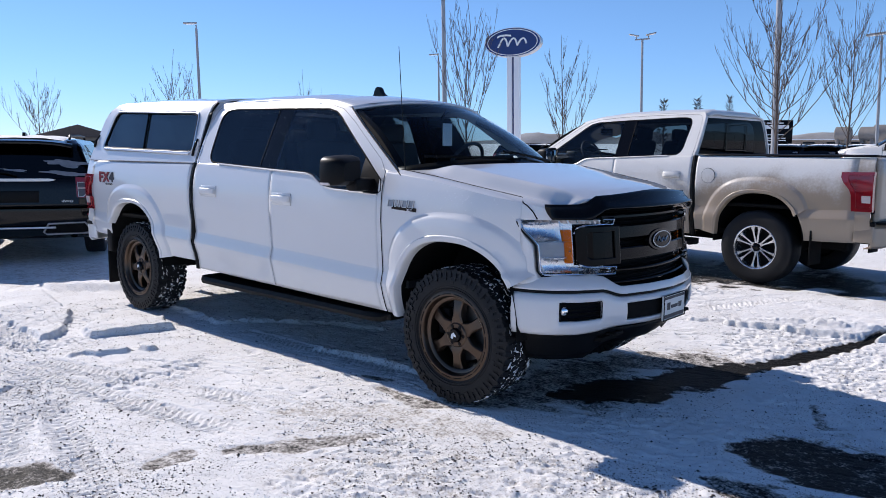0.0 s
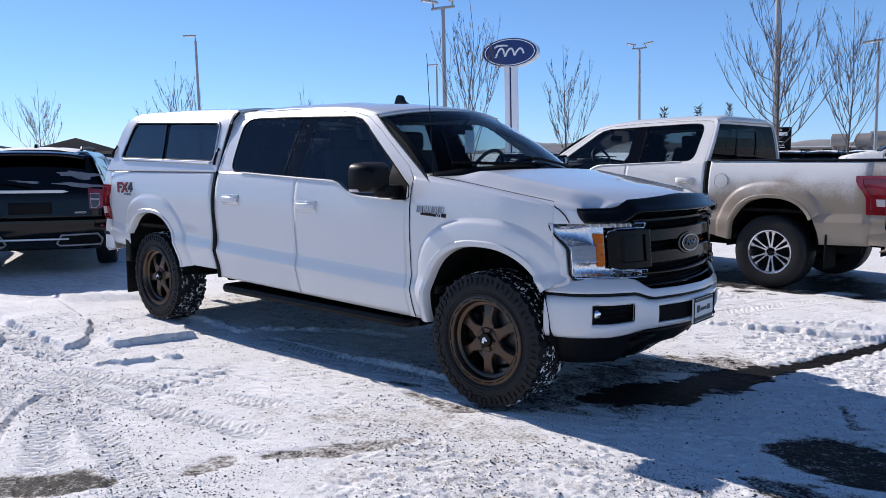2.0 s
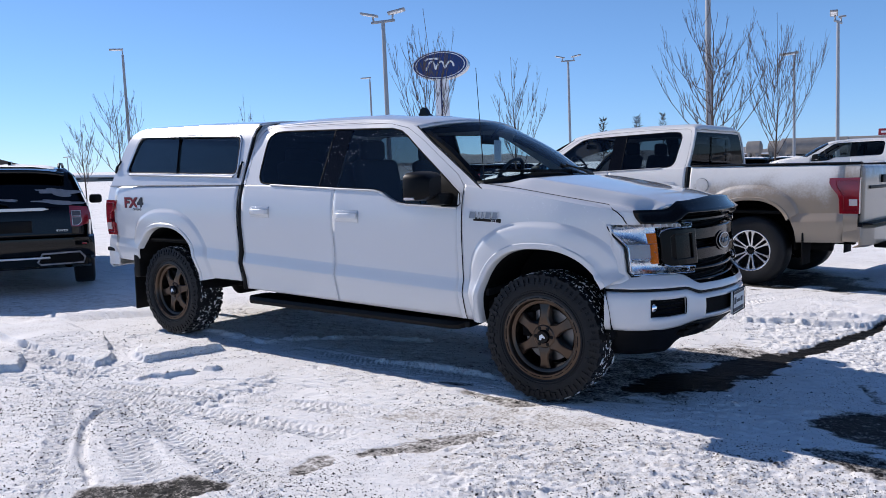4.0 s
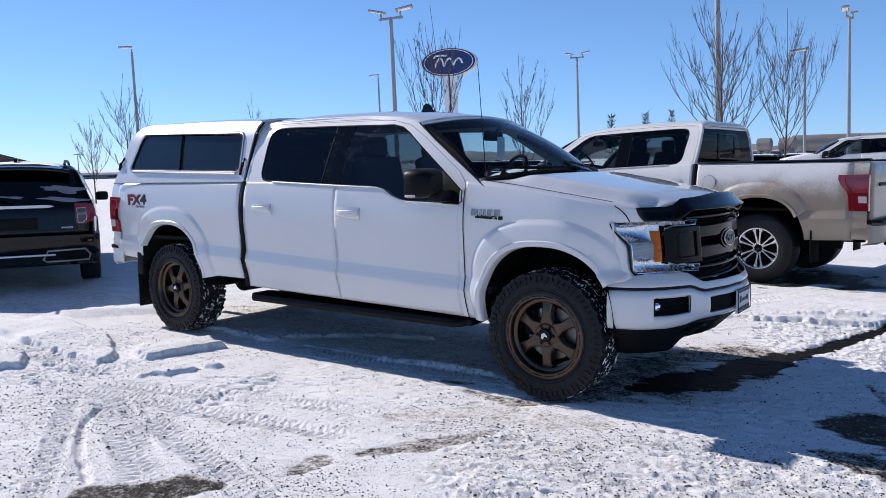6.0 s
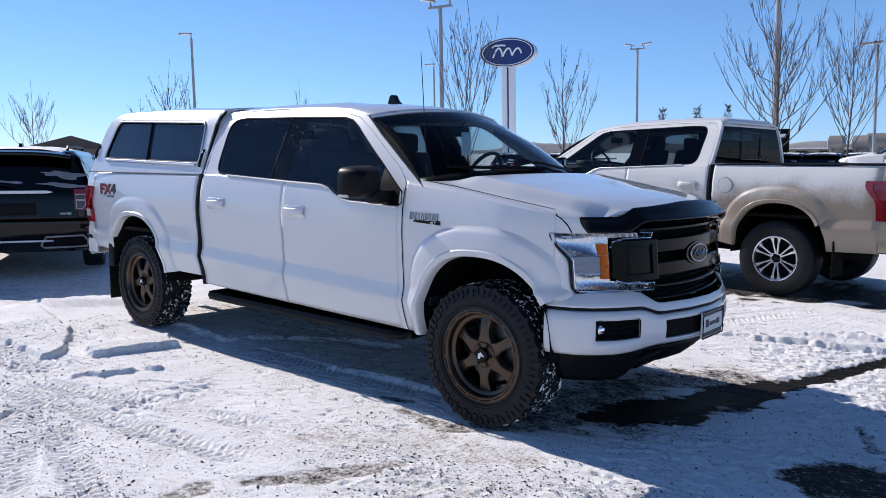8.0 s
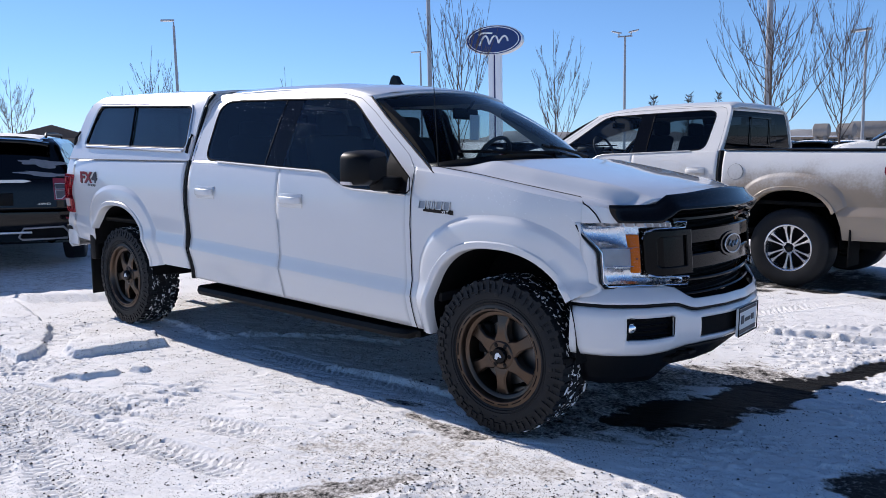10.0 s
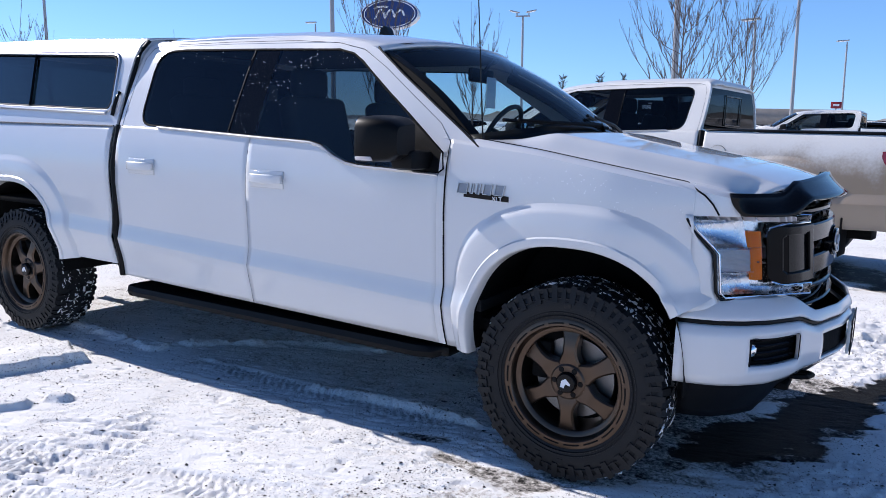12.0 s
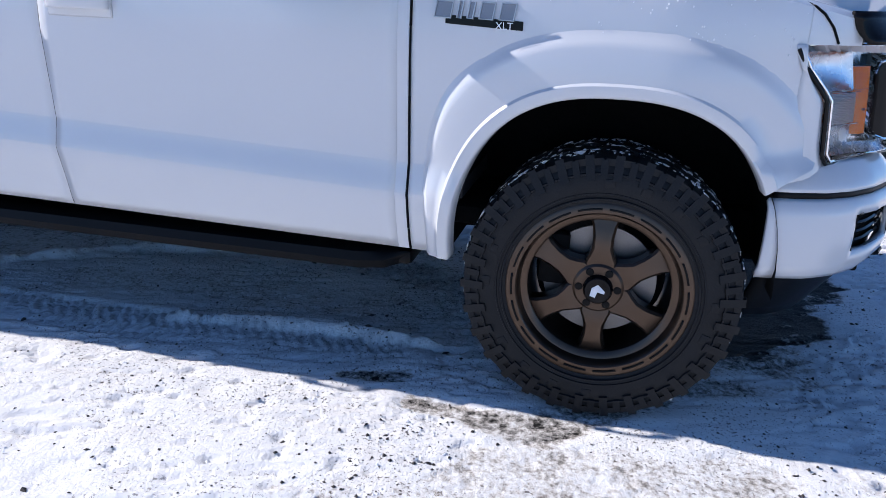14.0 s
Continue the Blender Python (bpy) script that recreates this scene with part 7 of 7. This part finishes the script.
snow_ridge("backdrop_snow_heap", 66, 90.5, 47, 2.0, 8.0, material("dirty_ploughed_snow", (0.74, 0.74, 0.76), 0.9, vary=0.12, scale=0.9, fine=9, bump=0.03, second=(0.36, 0.35, 0.35), amount=0.55), "tall dirty heap of ploughed snow at the lot's edge", taper=2.5, lumps=0.10)
snow_ridge("backdrop_hills", 56, 132, 420, 6.0, 2.0, material("far_snowy_scrub", (0.42, 0.43, 0.45), 0.9, vary=0.2, scale=0.03, fine=0.6, second=(0.14, 0.13, 0.12), amount=0.6), "far snowy hills with dark scrub")


def snow_mound(x0, y0, rx, ry, h, seed):
    """A trodden heap of shovelled snow."""
    def at(a, v):
        r = v * (1 + 0.22 * noise.noise((math.cos(a) * 1.6, math.sin(a) * 1.6, seed)))
        x, y = x0 + rx * r * math.cos(a), y0 + ry * r * math.sin(a)
        up = h * (1 - v * v) ** 1.2 * (1 + 0.5 * noise.noise((x * 2.2, y * 2.2, seed))) + 0.05 * (1 - v) * noise.noise((x * 7, y * 7, seed))
        return (x, y, lot(x, y) - 0.03 + up)
    heap = part("snow_mound", sheet(at, steps(0, 2 * math.pi, 48), steps(0.02, 1, 18)), M_SNOWTOP)
    tagged(heap, "low mound of shovelled snow behind the parked pickup", "snow mound")


snow_mound(4.1, 5.7, 1.15, 0.65, 0.29, 3.0)


# ---- droplets and dirt on the near truck ----
def glass_specks():
    rnd = random.Random(11)
    bm = bmesh.new()
    for cx, cz, sx, sz, n in ((0.42, 1.78, 0.16, 0.05, 46), (0.30, 1.68, 0.10, 0.10, 24), (0.10, 1.72, 0.09, 0.12, 26), (-0.30, 1.83, 0.25, 0.02, 14), (0.08, 1.52, 0.07, 0.08, 14), (1.98, 1.27, 0.34, 0.030, 42), (2.24, 1.18, 0.20, 0.06, 36), (0.7, 1.80, 0.10, 0.04, 8)):
        for _ in range(n):
            x, z = rnd.gauss(cx, sx * 0.6), rnd.gauss(cz, sz * 0.6)
            if 1.30 < z < 1.385 and x < 1.4:
                continue
            s = rnd.uniform(0.001, 0.0032)
            b = bmesh.new()
            bmesh.ops.create_icosphere(b, subdivisions=1, radius=s)
            merge(bm, b, Matrix.Translation(side(x, z, -0.004 if z > 1.385 else 0.001)) @ Matrix.Diagonal((1, 0.5, 1.2, 1)))
    ob = part("melt_drops", bm, M_SNOWBIT, hero, "beads of melting snow", smooth=0)
    ob["kind"] = "stuff"


glass_specks()


_bare = np.empty(len(ground.data.vertices), np.float32)
ground.data.attributes["bare"].data.foreach_get("value", _bare)
BARE = _bare.reshape(len(GX), len(GY))


# ---- loose crumbs of ice and grit on the lot ----
def scatter(name, label, mat, count, seed, lo, hi, rough_only, lift, spread=0.10, long=1.0):
    rs = np.random.RandomState(seed)
    n = count * 5
    x, y = rs.uniform(-2.8, 4.9, n), rs.uniform(-3.9, 2.4, n)
    clump = field(x, y, 0.7, 31 + seed) * 0.6 + field(x, y, 0.22, 33 + seed) * 0.4
    at = BARE[np.searchsorted(GX, x).clip(0, len(GX) - 1), np.searchsorted(GY, y).clip(0, len(GY) - 1)]
    trodden = spread + (1 - spread) * np.maximum(smooth((x - 0.9) / 0.9) * smooth((-0.9 - y) / 0.4), smooth((-2.1 - y) / 0.6) * 0.6)
    keep = (rs.rand(n) < trodden * smooth((clump - rough_only) / 0.3)) & (at < 0.35)
    x, y = x[keep][:count], y[keep][:count]
    n = len(x)
    size = lo + (hi - lo) * rs.rand(n) ** 4
    base = np.array([(1, 0, 0), (-1, 0, 0), (0, 1, 0), (0, -1, 0), (0, 0, 0.8), (0, 0, -0.6)], float)
    tris = np.array([(0, 2, 4), (2, 1, 4), (1, 3, 4), (3, 0, 4), (2, 0, 5), (1, 2, 5), (3, 1, 5), (0, 3, 5)])
    a = rs.uniform(0, 6.28, n)
    v = base[None] * rs.uniform(0.55, 1.3, (n, 6, 3)) * size[:, None, None]
    v[..., 0] *= long
    vx = v[..., 0] * np.cos(a)[:, None] - v[..., 1] * np.sin(a)[:, None]
    vy = v[..., 0] * np.sin(a)[:, None] + v[..., 1] * np.cos(a)[:, None]
    me = ground.data
    co = np.empty(len(me.vertices) * 3, np.float32)
    me.vertices.foreach_get("co", co)
    co = co.reshape(len(GX), len(GY), 3)[..., 2]
    i, j = np.searchsorted(GX, x).clip(1, len(GX) - 1), np.searchsorted(GY, y).clip(1, len(GY) - 1)
    z = np.maximum(co[i, j], co[i - 1, j - 1])
    vz = v[..., 2] + z[:, None] + lift * size[:, None]
    pts = np.stack([vx + x[:, None], vy + y[:, None], vz], -1).reshape(-1, 3)
    faces = (tris[None] + 6 * np.arange(n)[:, None, None]).reshape(-1, 3)
    m2 = bpy.data.meshes.new(name)
    m2.from_pydata(pts.tolist(), [], faces.tolist())
    m2.materials.append(mat)
    return tagged(new(name, m2), label, "debris", kind="stuff")


M_CRUMB = material("ice_crumbs", (0.84, 0.85, 0.88), 0.7, vary=0.12, scale=30, fine=200)
M_GRIT = material("dark_gravel_grit", (0.07, 0.06, 0.055), 0.8, vary=0.4, scale=30, fine=200)
scatter("ice_crumbs", "loose crumbs of packed snow and ice", M_CRUMB, 15000, 1, 0.0020, 0.008, 0.30, 0.1)
scatter("gravel_grit", "dark gravel grit strewn on the snow", M_GRIT, 32000, 2, 0.0016, 0.0080, 0.24, 0.1)
scatter("dark_clods", "small dark clods of frozen dirt on the snow", M_GRIT, 2200, 5, 0.003, 0.011, 0.30, 0.05, spread=0.7, long=1.7)
